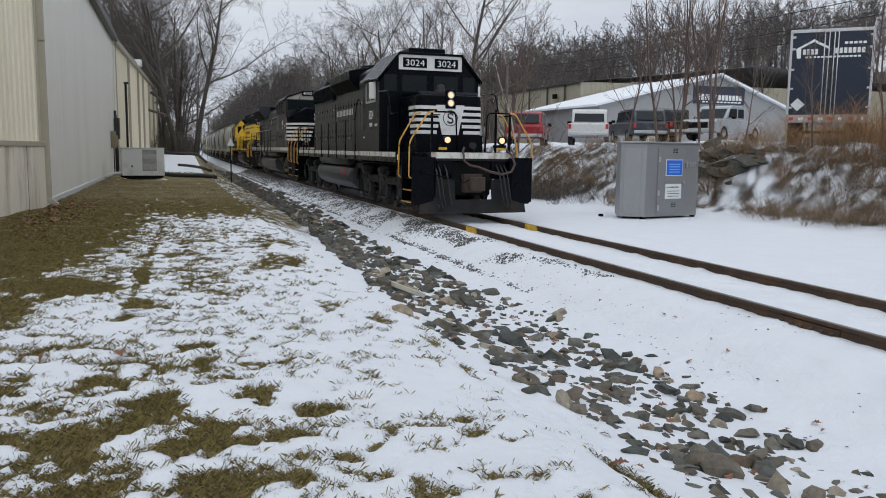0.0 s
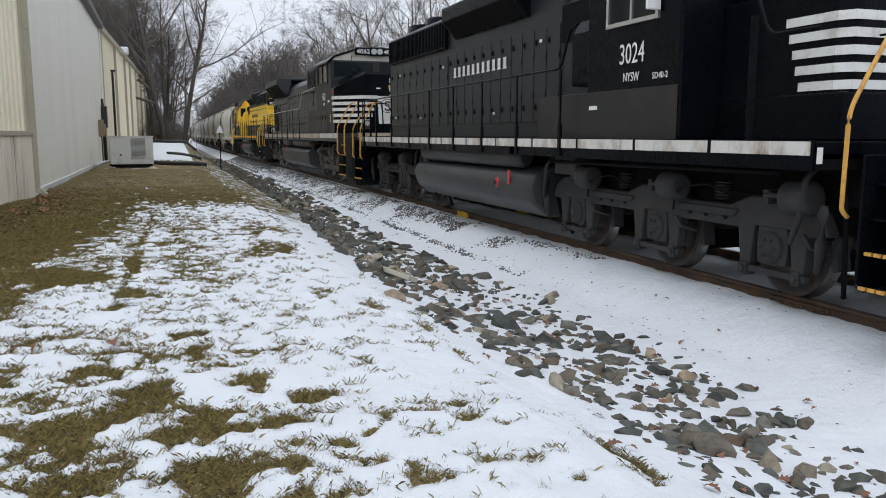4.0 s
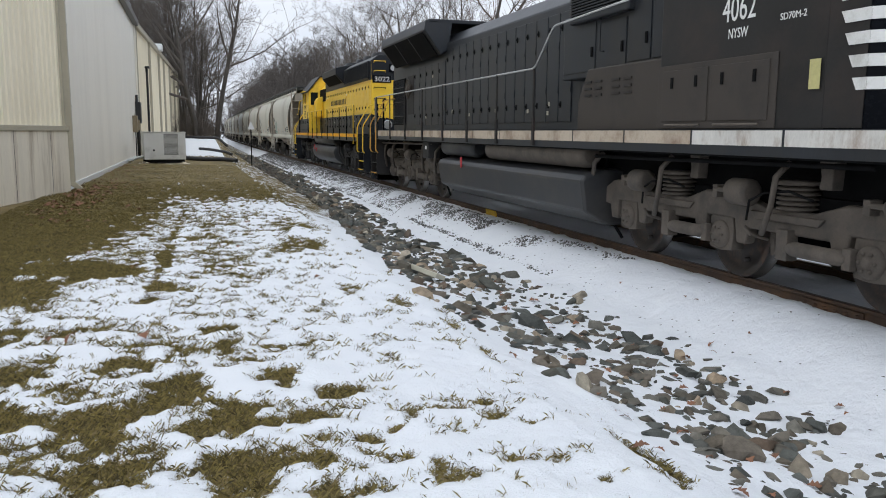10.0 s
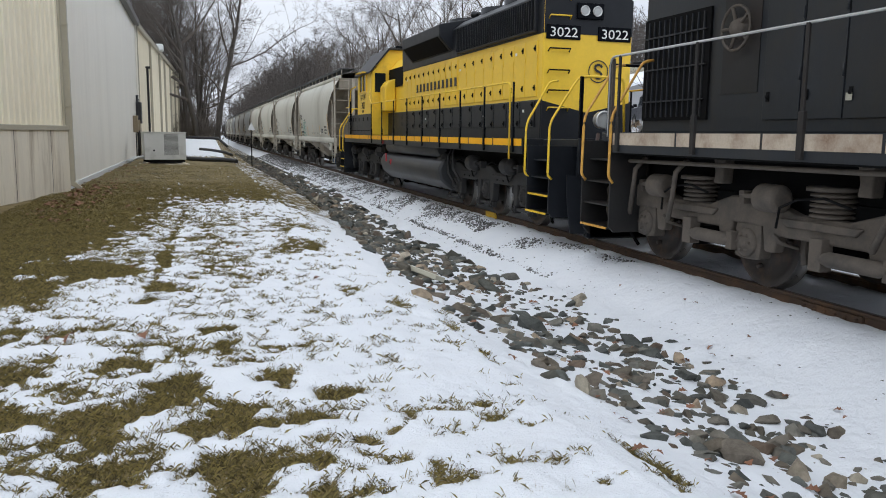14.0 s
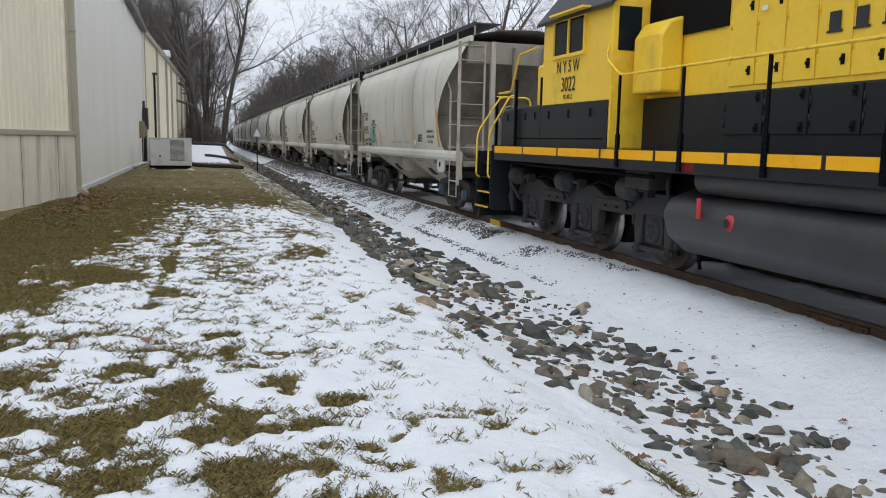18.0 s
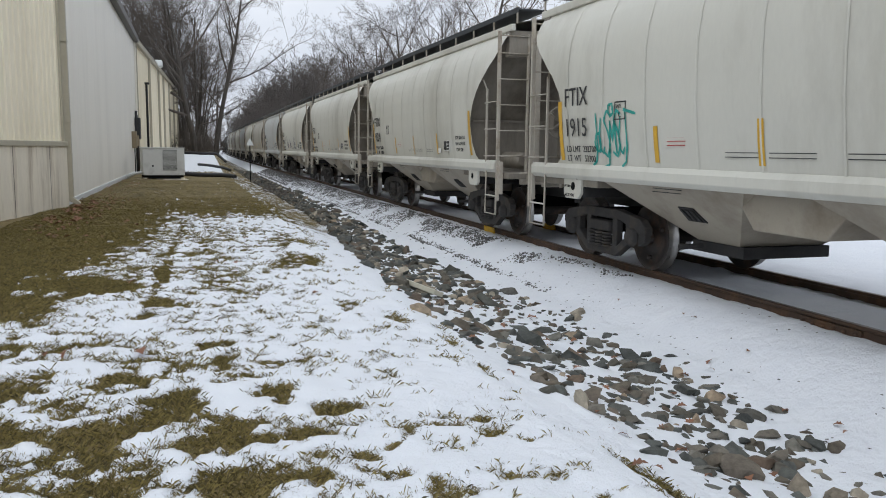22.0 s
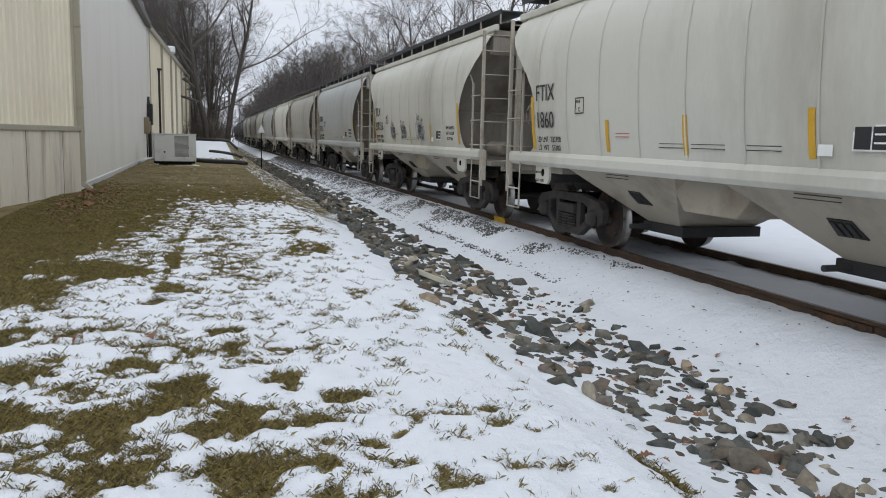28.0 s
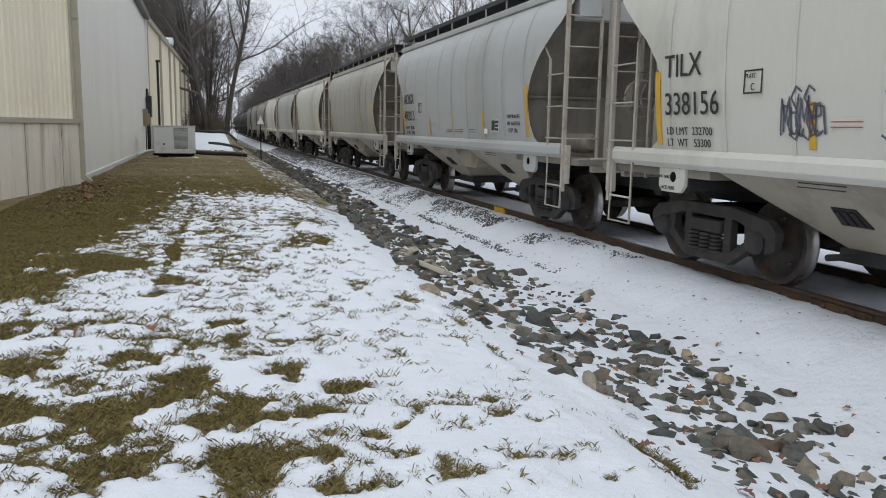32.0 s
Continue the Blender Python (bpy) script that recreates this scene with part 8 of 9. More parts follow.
# ---- across the track: cabinet, bank, lot, vehicles, sheds ----
def build_cabinet():
    """Two-door aluminium signal cabinet."""
    A, B = Vector((11.9, 18.24)), Vector((13.84, 18.64))
    ang = math.degrees(math.atan2(B.y - A.y, B.x - A.x))
    t = thing("signal_cabinet", "bare aluminium trackside cabinet with blue sign and door vents", "cabinet", at=pose(A.x, A.y, -0.16, 0, 0, ang))
    W, dp, h = 1.98, 1.3, 2.02
    part("body", M().prism([(0, 0), (W, 0), (W, dp), (0.15, dp), (-0.45, 0.5)], "z", 0.06, h), CABALU, t, "ribless aluminium housing", 0.012)
    part("roof", M().prism([(-0.05, -0.05), (W + 0.05, -0.05), (W + 0.05, dp + 0.05), (0.12, dp + 0.05), (-0.52, 0.48)], "z", h, h + 0.05), CABALU, t, "flat cap with lifting eyes", 0.015)
    part("door", M().box(0.42, 1.42, -0.03, -0.004, 0.14, h - 0.1), CABALU, t, "front door", 0.008)
    side = pose(0, 0, 0, 0, 0, math.degrees(math.atan2(-0.5, 0.45)))
    part("door", M().box(0.1, 0.55, -0.02, 0.004, 0.14, h - 0.1), CABALU, t, "side door", 0.006, Matrix.Translation((-0.45, 0.5, 0)) @ side)
    part("blue_sign", M().box(0.72, 1.3, -0.045, -0.03, 1.18, 1.58), BLUE, t, "blue notice with pale border")
    part("sign_border", M().box(0.7, 1.32, -0.04, -0.028, 1.16, 1.6), SIGNW, t)
    for k in range(4):
        part("sign_line", M().box(0.8, 1.22, -0.048, -0.044, 1.25 + 0.07 * k, 1.275 + 0.07 * k), mat("sign_pale_blue", (0.2, 0.4, 0.8), 0.5), t)
    part("white_sign", M().box(0.7, 1.3, -0.045, -0.03, 0.54, 0.94), SIGNW, t, "white notice with dark border")
    words("notice", "NO TRESPASSING", 0.058, LETTERK, t, on_front(0.74, -0.047, 0.83), "", "LEFT")
    for k in range(3):
        part("sign_line", M().box(0.78, 1.22, -0.048, -0.044, 0.6 + 0.07 * k, 0.615 + 0.07 * k), LETTERK, t)
    for x, z in ((0.95, 1.78), (0.95, 0.32)):
        for i in range(2):
            for k in range(3):
                part("vent_slot", M().box(x + 0.1 * i, x + 0.07 + 0.1 * i, -0.036, -0.03, z + 0.045 * k, z + 0.065 * k + 0.02 - 0.02 * k), DARK, t)
    for x, z in ((0.46, 1.6), (0.46, 0.7), (0.46, 0.3), (1.5, 1.45)):
        part("hinge", M().box(x - 0.03, x + 0.03, -0.05, -0.02, z - 0.07, z + 0.07), CHROME, t, "", 0.008)
    part("handle", M().tube([(1.37, -0.03, 1.0), (1.37, -0.08, 1.0), (1.37, -0.08, 0.88)], 0.014, 6), CHROME, t, "door handle")
    part("latch_plate", M().box(1.62, 1.85, -0.02, -0.003, 1.4, 1.52), CHROME, t, "", 0.006)
    for x, y in ((0.02, 0.02), (1.9, 0.02), (-0.4, 1.2), (1.9, 1.2), (0.0, 0.7)):
        part("foot", M().box(x - 0.05, x + 0.05, y, y + 0.1, -0.05, 0.07), DARK, t, "", 0.005)
    for x, y in ((0.03, 0.02), (W - 0.05, 0.05), (-0.4, 0.55)):
        m = M().tube([(x + 0.04 * math.cos(a), y, h + 0.09 + 0.04 * math.sin(a)) for a in [k * 0.628 for k in range(11)]], 0.012, 6)
        part("lifting_eye", m, CHROME, t)


def build_trailer():
    t = thing("semi_trailer", "navy box trailer parked with its white-lettered rear doors toward the track", "trailer", at=pose(20.5, 22.85, 1.95, 0, 0, math.degrees(math.atan2(-1.8, 1.9))))
    W = 2.62
    part("box", M().box(0.03, W - 0.03, 0.02, 13.0, 1.05, 3.9), NAVY, t, "navy trailer body", 0.02)
    part("side_wall", M().box(W - 0.03, W, 0.02, 13.0, 1.05, 3.9), NAVY, t)
    for x in (0, W - 0.08):
        part("frame_post", M().box(x, x + 0.08, -0.03, 0.06, 1.0, 3.92), CHROME, t, "", 0.01)
    part("frame_top", M().box(0, W, -0.03, 0.06, 3.84, 3.95), CHROME, t, "", 0.01)
    for x0 in (0.1, W / 2 + 0.01):
        d = part("door", M().box(x0, x0 + W / 2 - 0.11, -0.015, 0.02, 1.08, 3.82), NAVY, t, "navy swing door", 0.008)
        for z in (1.3, 1.95, 2.6, 3.3, 3.7):
            x = 0.04 if x0 < 1 else W - 0.16
            part("hinge", M().box(x, x + 0.14, -0.035, -0.012, z - 0.035, z + 0.035), CHROME, d)
    for x in (W / 2 - 0.22, W / 2 - 0.08, W / 2 + 0.08, W / 2 + 0.2):
        part("lock_rod", M().cyl((x, -0.045, 1.05), (x, -0.045, 3.85), 0.018, 8), CHROME, t, "door lock rod")
    part("rear_sill", M().box(0, W, -0.06, 0.1, 0.78, 1.05), mat("dirty_white", (0.42, 0.38, 0.35), 0.7, dirt=(0.25, 0.12, 0.08), dirt_amt=0.6, dirt_scale=4), t, "dirty pale bumper bar", 0.01)
    for i in range(8):
        part("marker", M().box(0.1 + i * 0.31, 0.25 + i * 0.31, -0.068, -0.06, 0.86, 0.96), RED if i % 2 == 0 else SIGNW, t)
    part("guard", M().box(0.4, W - 0.4, -0.05, 0.03, 0.4, 0.5), DARK, t, "", 0.01)
    for x in (0.7, W - 0.7):
        part("guard_post", M().box(x - 0.04, x + 0.04, -0.04, 0.02, 0.45, 0.8), DARK, t)
    for y in (1.2, 2.5):
        for x in (0.35, W - 0.35):
            m = M().lathe([(0, -0.3), (0.3, -0.28), (0.48, -0.25), (0.5, -0.1), (0.5, 0.2), (0, 0.25)], (x, y, 0.5), "x", 20)
            part("wheel", m, TYRE, t, "double tyre")
    # plain emblem shapes: a house gable and bars
    part("emblem", M().prism([(0.2, 3.3), (0.75, 3.62), (1.25, 3.34), (1.25, 3.26), (0.75, 3.52), (0.36, 3.32), (0.36, 2.98), (0.24, 2.98)], "y", -0.024, -0.018), LETTERW, t, "white house-shaped emblem")
    for x0, w, z, hh in ((0.42, 0.5, 3.1, 0.18), (1.42, 0.95, 3.12, 0.18), (0.5, 1.75, 2.98, 0.06), (1.7, 0.7, 3.42, 0.08)):
        n = max(3, int(w / 0.12))
        for i in range(n):
            part("lettering", M().box(x0 + i * w / n, x0 + (i + 0.72) * w / n, -0.024, -0.018, z, z + hh), LETTERW, t)
    part("placard", M().prism([(0.35, 1.62), (0.58, 1.4), (0.35, 1.18), (0.12, 1.4)], "y", -0.026, -0.02), SIGNW, t, "white diamond placard")


def vehicle(name, label, x, y, turn, col, kind, group="vehicles parked behind the bank"):
    """A parked vehicle; local +x is its front."""
    paint = car_paint("paint_" + label.split()[0] + "_" + kind, col)
    t = thing(name, label, "car" if kind == "suv" else "pickup truck", group, at=pose(x, y, lie(x, y) + 0.02, 0, 0, turn))
    L, W = (5.6, 0.98) if kind == "pickup" else (4.8, 0.95)
    low = [(-L / 2, 0.5), (-L / 2, 1.05), (L / 2 - 1.5, 1.12), (L / 2 - 0.25, 1.08), (L / 2, 0.95), (L / 2, 0.45), (L / 2 - 0.4, 0.38), (-L / 2 + 0.3, 0.42)]
    part("body", M().prism(low, "y", -W, W), paint, t, "painted lower body", 0.05)
    if kind == "pickup":
        cab = [(-0.75, 1.05), (-0.6, 1.75), (-0.3, 1.85), (0.75, 1.85), (1.0, 1.78), (1.65, 1.1)]
    else:
        cab = [(-L / 2 + 0.05, 1.0), (-L / 2 + 0.35, 1.7), (-L / 2 + 0.7, 1.8), (0.4, 1.8), (0.7, 1.72), (1.4, 1.08)]
    part("cabin", M().prism(cab, "y", -W + 0.1, W - 0.1), paint, t, "cabin", 0.05)
    y0 = W - 0.1
    for s in (-1, 1):
        a0 = cab[1][0] + 0.12
        a1 = cab[4][0] - 0.02
        mid = (a0 + a1) / 2
        for p, q in ((a0, mid - 0.05), (mid + 0.05, a1 + 0.12)):
            m = M().prism([(p, 1.2), (q + (0.18 if q > mid else 0), 1.2), (q, 1.66), (p + 0.06, 1.68)], "y", s * y0, s * (y0 + 0.012))
            part("side_window", m, CARGLASS, t, "dark side window")
        part("mirror", M().box(1.0, 1.14, s * (W + 0.0), s * (W + 0.2), 1.12, 1.28), DARK, t, "", 0.03)
        part("headlight", M().box(L / 2 - 0.12, L / 2 + 0.01, s * (W - 0.32), s * (W - 0.04), 0.78, 0.95), LENS, t, "headlight", 0.02)
        part("tail_light", M().box(-L / 2 - 0.01, -L / 2 + 0.06, s * (W - 0.16), s * (W - 0.02), 0.78, 1.02), RED, t, "tail light", 0.01)
        for wx in (-L / 2 + 1.05, L / 2 - 0.95):
            m = M().lathe([(0.0, s * 0.1), (0.22, s * 0.1)], (wx, s * (W - 0.1), 0.38), "y", 18)
            w = part("wheel", M().lathe([(0.2, s * 0.11), (0.34, s * 0.12), (0.38, s * 0.06), (0.38, -s * 0.1), (0.1, -s * 0.1)], (wx, s * (W - 0.1), 0.38), "y", 20), TYRE, t, "tyre")
            part("rim", m, CHROME, w, "bright wheel rim")
    f0, f1 = cab[4], cab[5]
    m = M().grid([[(f1[0] + 0.01, -W + 0.2, f1[1] + 0.06), (f1[0] + 0.01, W - 0.2, f1[1] + 0.06)], [(f0[0] + 0.03, -W + 0.25, f0[1] - 0.04), (f0[0] + 0.03, W - 0.25, f0[1] - 0.04)]], False)
    part("windscreen", m, CARGLASS, t, "windscreen")
    m = M().grid([[(cab[0][0] - 0.012, -W + 0.22, 1.2), (cab[0][0] - 0.012, W - 0.22, 1.2)], [(cab[1][0] - 0.015, -W + 0.25, 1.66), (cab[1][0] - 0.015, W - 0.25, 1.66)]], False)
    part("rear_window", m, CARGLASS, t, "rear window")
    part("grille", M().box(L / 2 - 0.02, L / 2 + 0.02, -0.55, 0.55, 0.62, 0.92), DARK, t, "front grille", 0.01)
    part("bumper", M().box(L / 2 - 0.08, L / 2 + 0.06, -W + 0.05, W - 0.05, 0.42, 0.6), CHROME, t, "", 0.03)
    part("bumper", M().box(-L / 2 - 0.06, -L / 2 + 0.08, -W + 0.05, W - 0.05, 0.48, 0.64), CHROME, t, "", 0.03)
    if kind == "pickup":
        part("bed", M().box(-L / 2 + 0.08, -0.85, -W + 0.1, W - 0.1, 0.98, 1.062), DARK, t)
    return t


def build_lot():
    vehicle("pickup_truck", "silver crew-cab pickup parked behind the snow bank", 28.6, 36.5, 205, (0.42, 0.44, 0.46), "pickup")
    vehicle("pickup_truck", "white pickup parked with its tailgate toward the track", 20.6, 37.0, 60, (0.6, 0.6, 0.58), "pickup")
    vehicle("suv", "dark grey sport utility car parked in the lot", 24.6, 38.8, 75, (0.05, 0.055, 0.07), "suv")
    vehicle("pickup_truck", "black pickup parked in the lot", 26.5, 38.5, 75, (0.02, 0.02, 0.022), "pickup")
    vehicle("suv", "red sport utility car parked in the lot", 18.3, 39.5, 60, (0.28, 0.02, 0.025), "suv")
    vehicle("suv", "grey car parked by the shed", 16.2, 44, 60, (0.2, 0.21, 0.22), "suv")


def build_sheds():
    t = thing("warehouse", "large cream metal warehouse behind the lot", "building")
    wall_run("wall", (40.0, 96), (40.6, 75), 2.0, 8.9, BARNWALL, t, 0.6, 0.04, label="cream ribbed wall")
    wall_run("wall", (40.6, 75), (85, 70), 2.0, 8.9, BARNWALL, t, 0.6, 0.04, label="cream ribbed wall")
    m = M().grid([[(39.7, 97, 8.9), (40.2, 74.6, 8.9)], [(62, 97, 11.5), (62, 73, 11.3)], [(86, 95, 8.9), (86, 69.6, 8.9)]], False)
    part("roof", m, SNOW, t, "snow-dusted low roof")
    part("eave", M().prism([(39.8, 96.5), (40.3, 74.7), (40.5, 74.7), (40.0, 96.5)], "z", 8.75, 9.0), DARKTRIM, t)
    for y in (78, 82, 86.5, 91):
        x = 40.6 - (y - 75) * 0.6 / 21
        part("downspout", M().box(x - 0.25, x - 0.12, y, y + 0.15, 2.2, 8.8), DARKTRIM, t)
    part("wall_lamp", M().box(39.9, 40.2, 79.5, 80.2, 7.4, 7.9), DARK, t, "", 0.05)
    part("window", M().box(71.2, 73.4, 70.9, 71.2, 5.2, 6.8), CARGLASS, t, "dark window")
    part("window_frame", M().box(71.0, 73.6, 71.0, 71.3, 5.0, 7.0), SIGNW, t)
    t = thing("gabled_shed", "grey gabled metal shed with a navy sign", "building")
    x0, x1, y, zb, ze, zp = 34.3, 53.8, 60.0, 2.0, 5.6, 8.4
    xm = 46.2
    part("front_wall", M().prism([(x0, zb), (x0, ze), (xm, zp), (x1, ze + 0.1), (x1, zb)], "y", y, y + 0.25), BARNGREY, t, "pale grey gable wall")
    m = M().prism([(x0 - 0.6, ze - 0.15), (xm, zp + 0.08), (x1 + 0.6, ze - 0.1), (x1 + 0.6, ze + 0.1), (xm, zp + 0.3), (x0 - 0.6, ze + 0.06)], "y", y - 0.5, y + 14)
    part("roof", m, SNOW, t, "snow-covered gable roof", 0.03)
    part("side_wall", M().box(x0, x0 + 0.25, y + 0.25, y + 13.8, zb, ze), BARNGREY, t)
    part("sign", M().box(43.6, 49.0, y - 0.12, y - 0.02, 6.0, 7.55), mat("sign_navy", (0.03, 0.035, 0.06), 0.5), t, "navy sign board")
    for xx, w, z, hh in ((44.0, 1.5, 6.35, 0.5), (45.8, 3.0, 6.35, 0.45), (44.5, 4.2, 6.12, 0.12)):
        n = int(w / 0.42) + 1
        for i in range(n):
            part("lettering", M().box(xx + i * w / n, xx + (i + 0.72) * w / n, y - 0.14, y - 0.12, z, z + hh), LETTERW, t)
    for i, xx in enumerate((36.5, 39.2, 50.5)):
        part("door", M().box(xx, xx + 1.0, y - 0.05, y, zb, zb + 2.1), BARNWALL, t)


def build_wires():
    for k, (dz, dx) in enumerate(((0, 0), (-0.85, 0.4), (-1.5, 0.8))):
        a, b = Vector((31.4 + dx, 74, 10.6 + dz)), Vector((31.4 + dx, 10, 9.2 + dz * 0.9))
        pts = []
        for i in range(25):
            f = i / 24
            p = a.lerp(b, f)
            p.z -= 4 * 0.7 * f * (1 - f)
            pts.append(p)
        solid("power_line", M().tube(pts, 0.022, 5), WIRE, "black overhead cable sagging above the lot", "cable", "overhead cables")
    for x, y, h in ((31.8, 74, 9.0), (31.8, 10, 7.6)):
        z = lie(x, y)
        solid("utility_pole", M().tube([(x, y, z - 0.2), (x, y, z + h)], [0.16, 0.11], 10), WOOD, "weathered wooden utility pole", "pole", "utility poles")


build_cabinet()
build_trailer()
build_lot()
build_sheds()
build_wires()


# ---- bare winter trees and brush ----
def limb(m, p, d, r, length, level, rnd, spec, top=False):
    """One limb with its side shoots, level by level."""
    seg = (6, 5, 4, 3, 3)[min(level, 4)] if spec["fine"] else (5, 4, 3, 3, 3)[min(level, 4)]
    n = spec.get("bends", (7, 5, 4, 3, 2))[min(level, 4)]
    path, rs = [p.copy()], [r]
    q, dd = p.copy(), d.copy()
    for i in range(n):
        w = spec["wob"][min(level, len(spec["wob"]) - 1)]
        dd = (dd + Vector((rnd.gauss(0, w), rnd.gauss(0, w), rnd.gauss(0, w) + spec["lift"] * (0.06 if level else 0.02)))).normalized()
        q = q + dd * (length / n)
        path.append(q.copy())
        rs.append(max(spec["thin"], r * (1 - (i + 1) / n * (0.75 if level == 0 else 0.85))))
    m[0 if level == 0 else 1].tube(path, rs, seg, caps=False)
    if level >= spec["levels"]:
        return
    kids = spec["kids"][level]
    for k in range(kids):
        f = spec["from"][min(level, 2)] + (1 - spec["from"][min(level, 2)]) * (k + rnd.random()) / kids
        i = min(n - 1, int(f * n))
        base = path[i].lerp(path[i + 1], f * n - i)
        axis = (path[i + 1] - path[i]).normalized()
        side = axis.orthogonal().normalized()
        side.rotate(Matrix.Rotation(rnd.uniform(0, 2 * math.pi), 3, axis))
        ang = radians(rnd.uniform(*spec["angle"]))
        nd = (axis * math.cos(ang) + side * math.sin(ang)).normalized()
        ln = length * spec["ratio"][level] * rnd.uniform(0.7, 1.2) * (1.15 - 0.6 * f if level == 0 else 1.1 - 0.5 * f)
        limb(m, base, nd, max(spec["thin"], rs[i] * rnd.uniform(0.4, 0.62)), ln, level + 1, rnd, spec)


OAK = dict(levels=4, kids=(10, 7, 6, 4), ratio=(0.8, 0.54, 0.5, 0.5), angle=(32, 66), wob=(0.08, 0.12, 0.13, 0.13), lift=1.0, thin=0.0065, fine=True)
OAK["from"] = (0.28, 0.2, 0.2)
TALL = dict(levels=4, kids=(10, 6, 5, 4), ratio=(0.52, 0.5, 0.5, 0.5), angle=(20, 48), wob=(0.05, 0.09, 0.11, 0.12), lift=1.4, thin=0.0065, fine=True)
TALL["from"] = (0.38, 0.2, 0.2)
SAPLING = dict(levels=3, kids=(9, 6, 4), ratio=(0.42, 0.45, 0.5), angle=(18, 45), wob=(0.07, 0.1, 0.14), lift=1.6, thin=0.006, fine=False)
SAPLING["from"] = (0.22, 0.15, 0.1)
FARTREE = dict(levels=3, kids=(9, 5, 4), ratio=(0.5, 0.5, 0.5), angle=(25, 60), wob=(0.07, 0.14, 0.18), lift=0.8, thin=0.024, fine=False, bends=(4, 3, 2, 1, 1))
FARTREE["from"] = (0.3, 0.15, 0.1)


def tree(label, seed, spec, height, r, lean=(0, 0), bark=BARK, twig=TWIG, group="bare trees"):
    rnd = random.Random(seed)
    m = (M(), M())
    limb(m, Vector((0, 0, -0.3)), Vector((lean[0], lean[1], 1)).normalized(), r, height, 0, rnd, spec)
    t = thing("tree", label, "tree", group)
    part("trunk", m[0], bark, t, "grey-brown trunk")
    part("crown", m[1], twig, t, "leafless crown of fine branches")
    return t


def place(ob, first, x, y, turn=0.0, size=1.0):
    m = pose(x, y, lie(x, y), 0, 0, turn) @ Matrix.Diagonal((size, size, size, 1))
    if first:
        ob.matrix_basis = m
        return ob
    c = copy_thing(ob, Matrix())
    c.matrix_basis = m
    return c


def plant(protos, spots):
    used = set()
    for k, x, y, turn, size in spots:
        place(protos[k], k not in used, x, y, turn, size)
        used.add(k)


def build_trees():
    tall = [tree("tall bare deciduous tree in winter", 31 + i, TALL, 12.5, 0.15) for i in range(3)]
    oaks = [tree("wide-limbed bare oak tree in winter", 41 + i, OAK, 11.5, 0.22, (0.12, 0)) for i in range(2)]
    wood = tall + oaks
    rnd = random.Random(52)
    grove = [(4, 2.3, 86, 10, 1.45), (3, 0.2, 84, 200, 1.3)]
    for i in range(46):
        y = rnd.uniform(80, 135)
        grove.append((rnd.choice((0, 1, 2, 0, 1, 2, 3, 4)), rnd.uniform(-9, 0.8 + (y - 80) * 0.03) * y / 95, y, rnd.uniform(0, 360), rnd.uniform(0.95, 1.4)))
    plant(wood, grove + [
                 # behind the train
                 (3, 15.6, 43, 10, 0.85), (4, 13.6, 50, 120, 0.8), (0, 16.5, 52, 60, 0.75), (1, 13.2, 56, 200, 0.72), (2, 18.5, 55, 20, 0.78), (3, 14.5, 63, 300, 0.75), (4, 15.5, 74, 170, 0.8),
                 (0, 14.0, 88, 33, 0.8), (3, 15.0, 100, 71, 0.85), (3, 19, 60, 140, 0.8),
                 # beyond the trailer and the sheds
                 (0, 60, 70, 60, 0.8), (1, 66, 66, 20, 0.85), (2, 72, 68, 200, 0.9), (3, 78, 74, 100, 1.0), (0, 84, 60, 140, 0.9), (1, 58, 99, 10, 1.0), (2, 50, 101, 80, 1.0), (4, 90, 66, 20, 1.0), (1, 46, 104, 260, 0.9)])
    young = [tree("slender multi-branched young tree on the bank", 61 + i, SAPLING, 6.2, 0.06, (0.06 * (i - 1), 0), TWIGRED, TWIGRED, "young trees on the bank") for i in range(3)]
    birch = mat("pale_bark", (0.36, 0.34, 0.31), 0.8, var=0.3, scale=5, stretch=(1, 1, 3))
    young.append(tree("slim pale-barked birch on the snow bank", 71, SAPLING, 6.0, 0.07, (-0.05, 0), birch, TWIGRED, "young trees on the bank"))
    plant(young, [(3, 12.6, 27.5, 0, 0.95), (0, 18.0, 26.8, 0, 1.05), (1, 18.4, 26.0, 80, 1.1), (2, 17.7, 25.0, 160, 1.0), (0, 18.6, 24.4, 220, 1.1), (1, 17.9, 23.6, 300, 0.95), (2, 19.2, 27.4, 40, 0.9), (0, 17.2, 27.9, 120, 0.8), (2, 18.9, 25.5, 10, 1.1),
                  (1, 13.5, 30.5, 30, 1.0), (0, 14.2, 33.0, 90, 1.1), (2, 13.0, 36.0, 10, 1.2), (1, 15.0, 37.5, 200, 1.15), (0, 18.3, 19.2, 20, 0.55), (1, 17.8, 21.6, 20, 0.5), (2, 19.5, 17.8, 77, 0.6)])


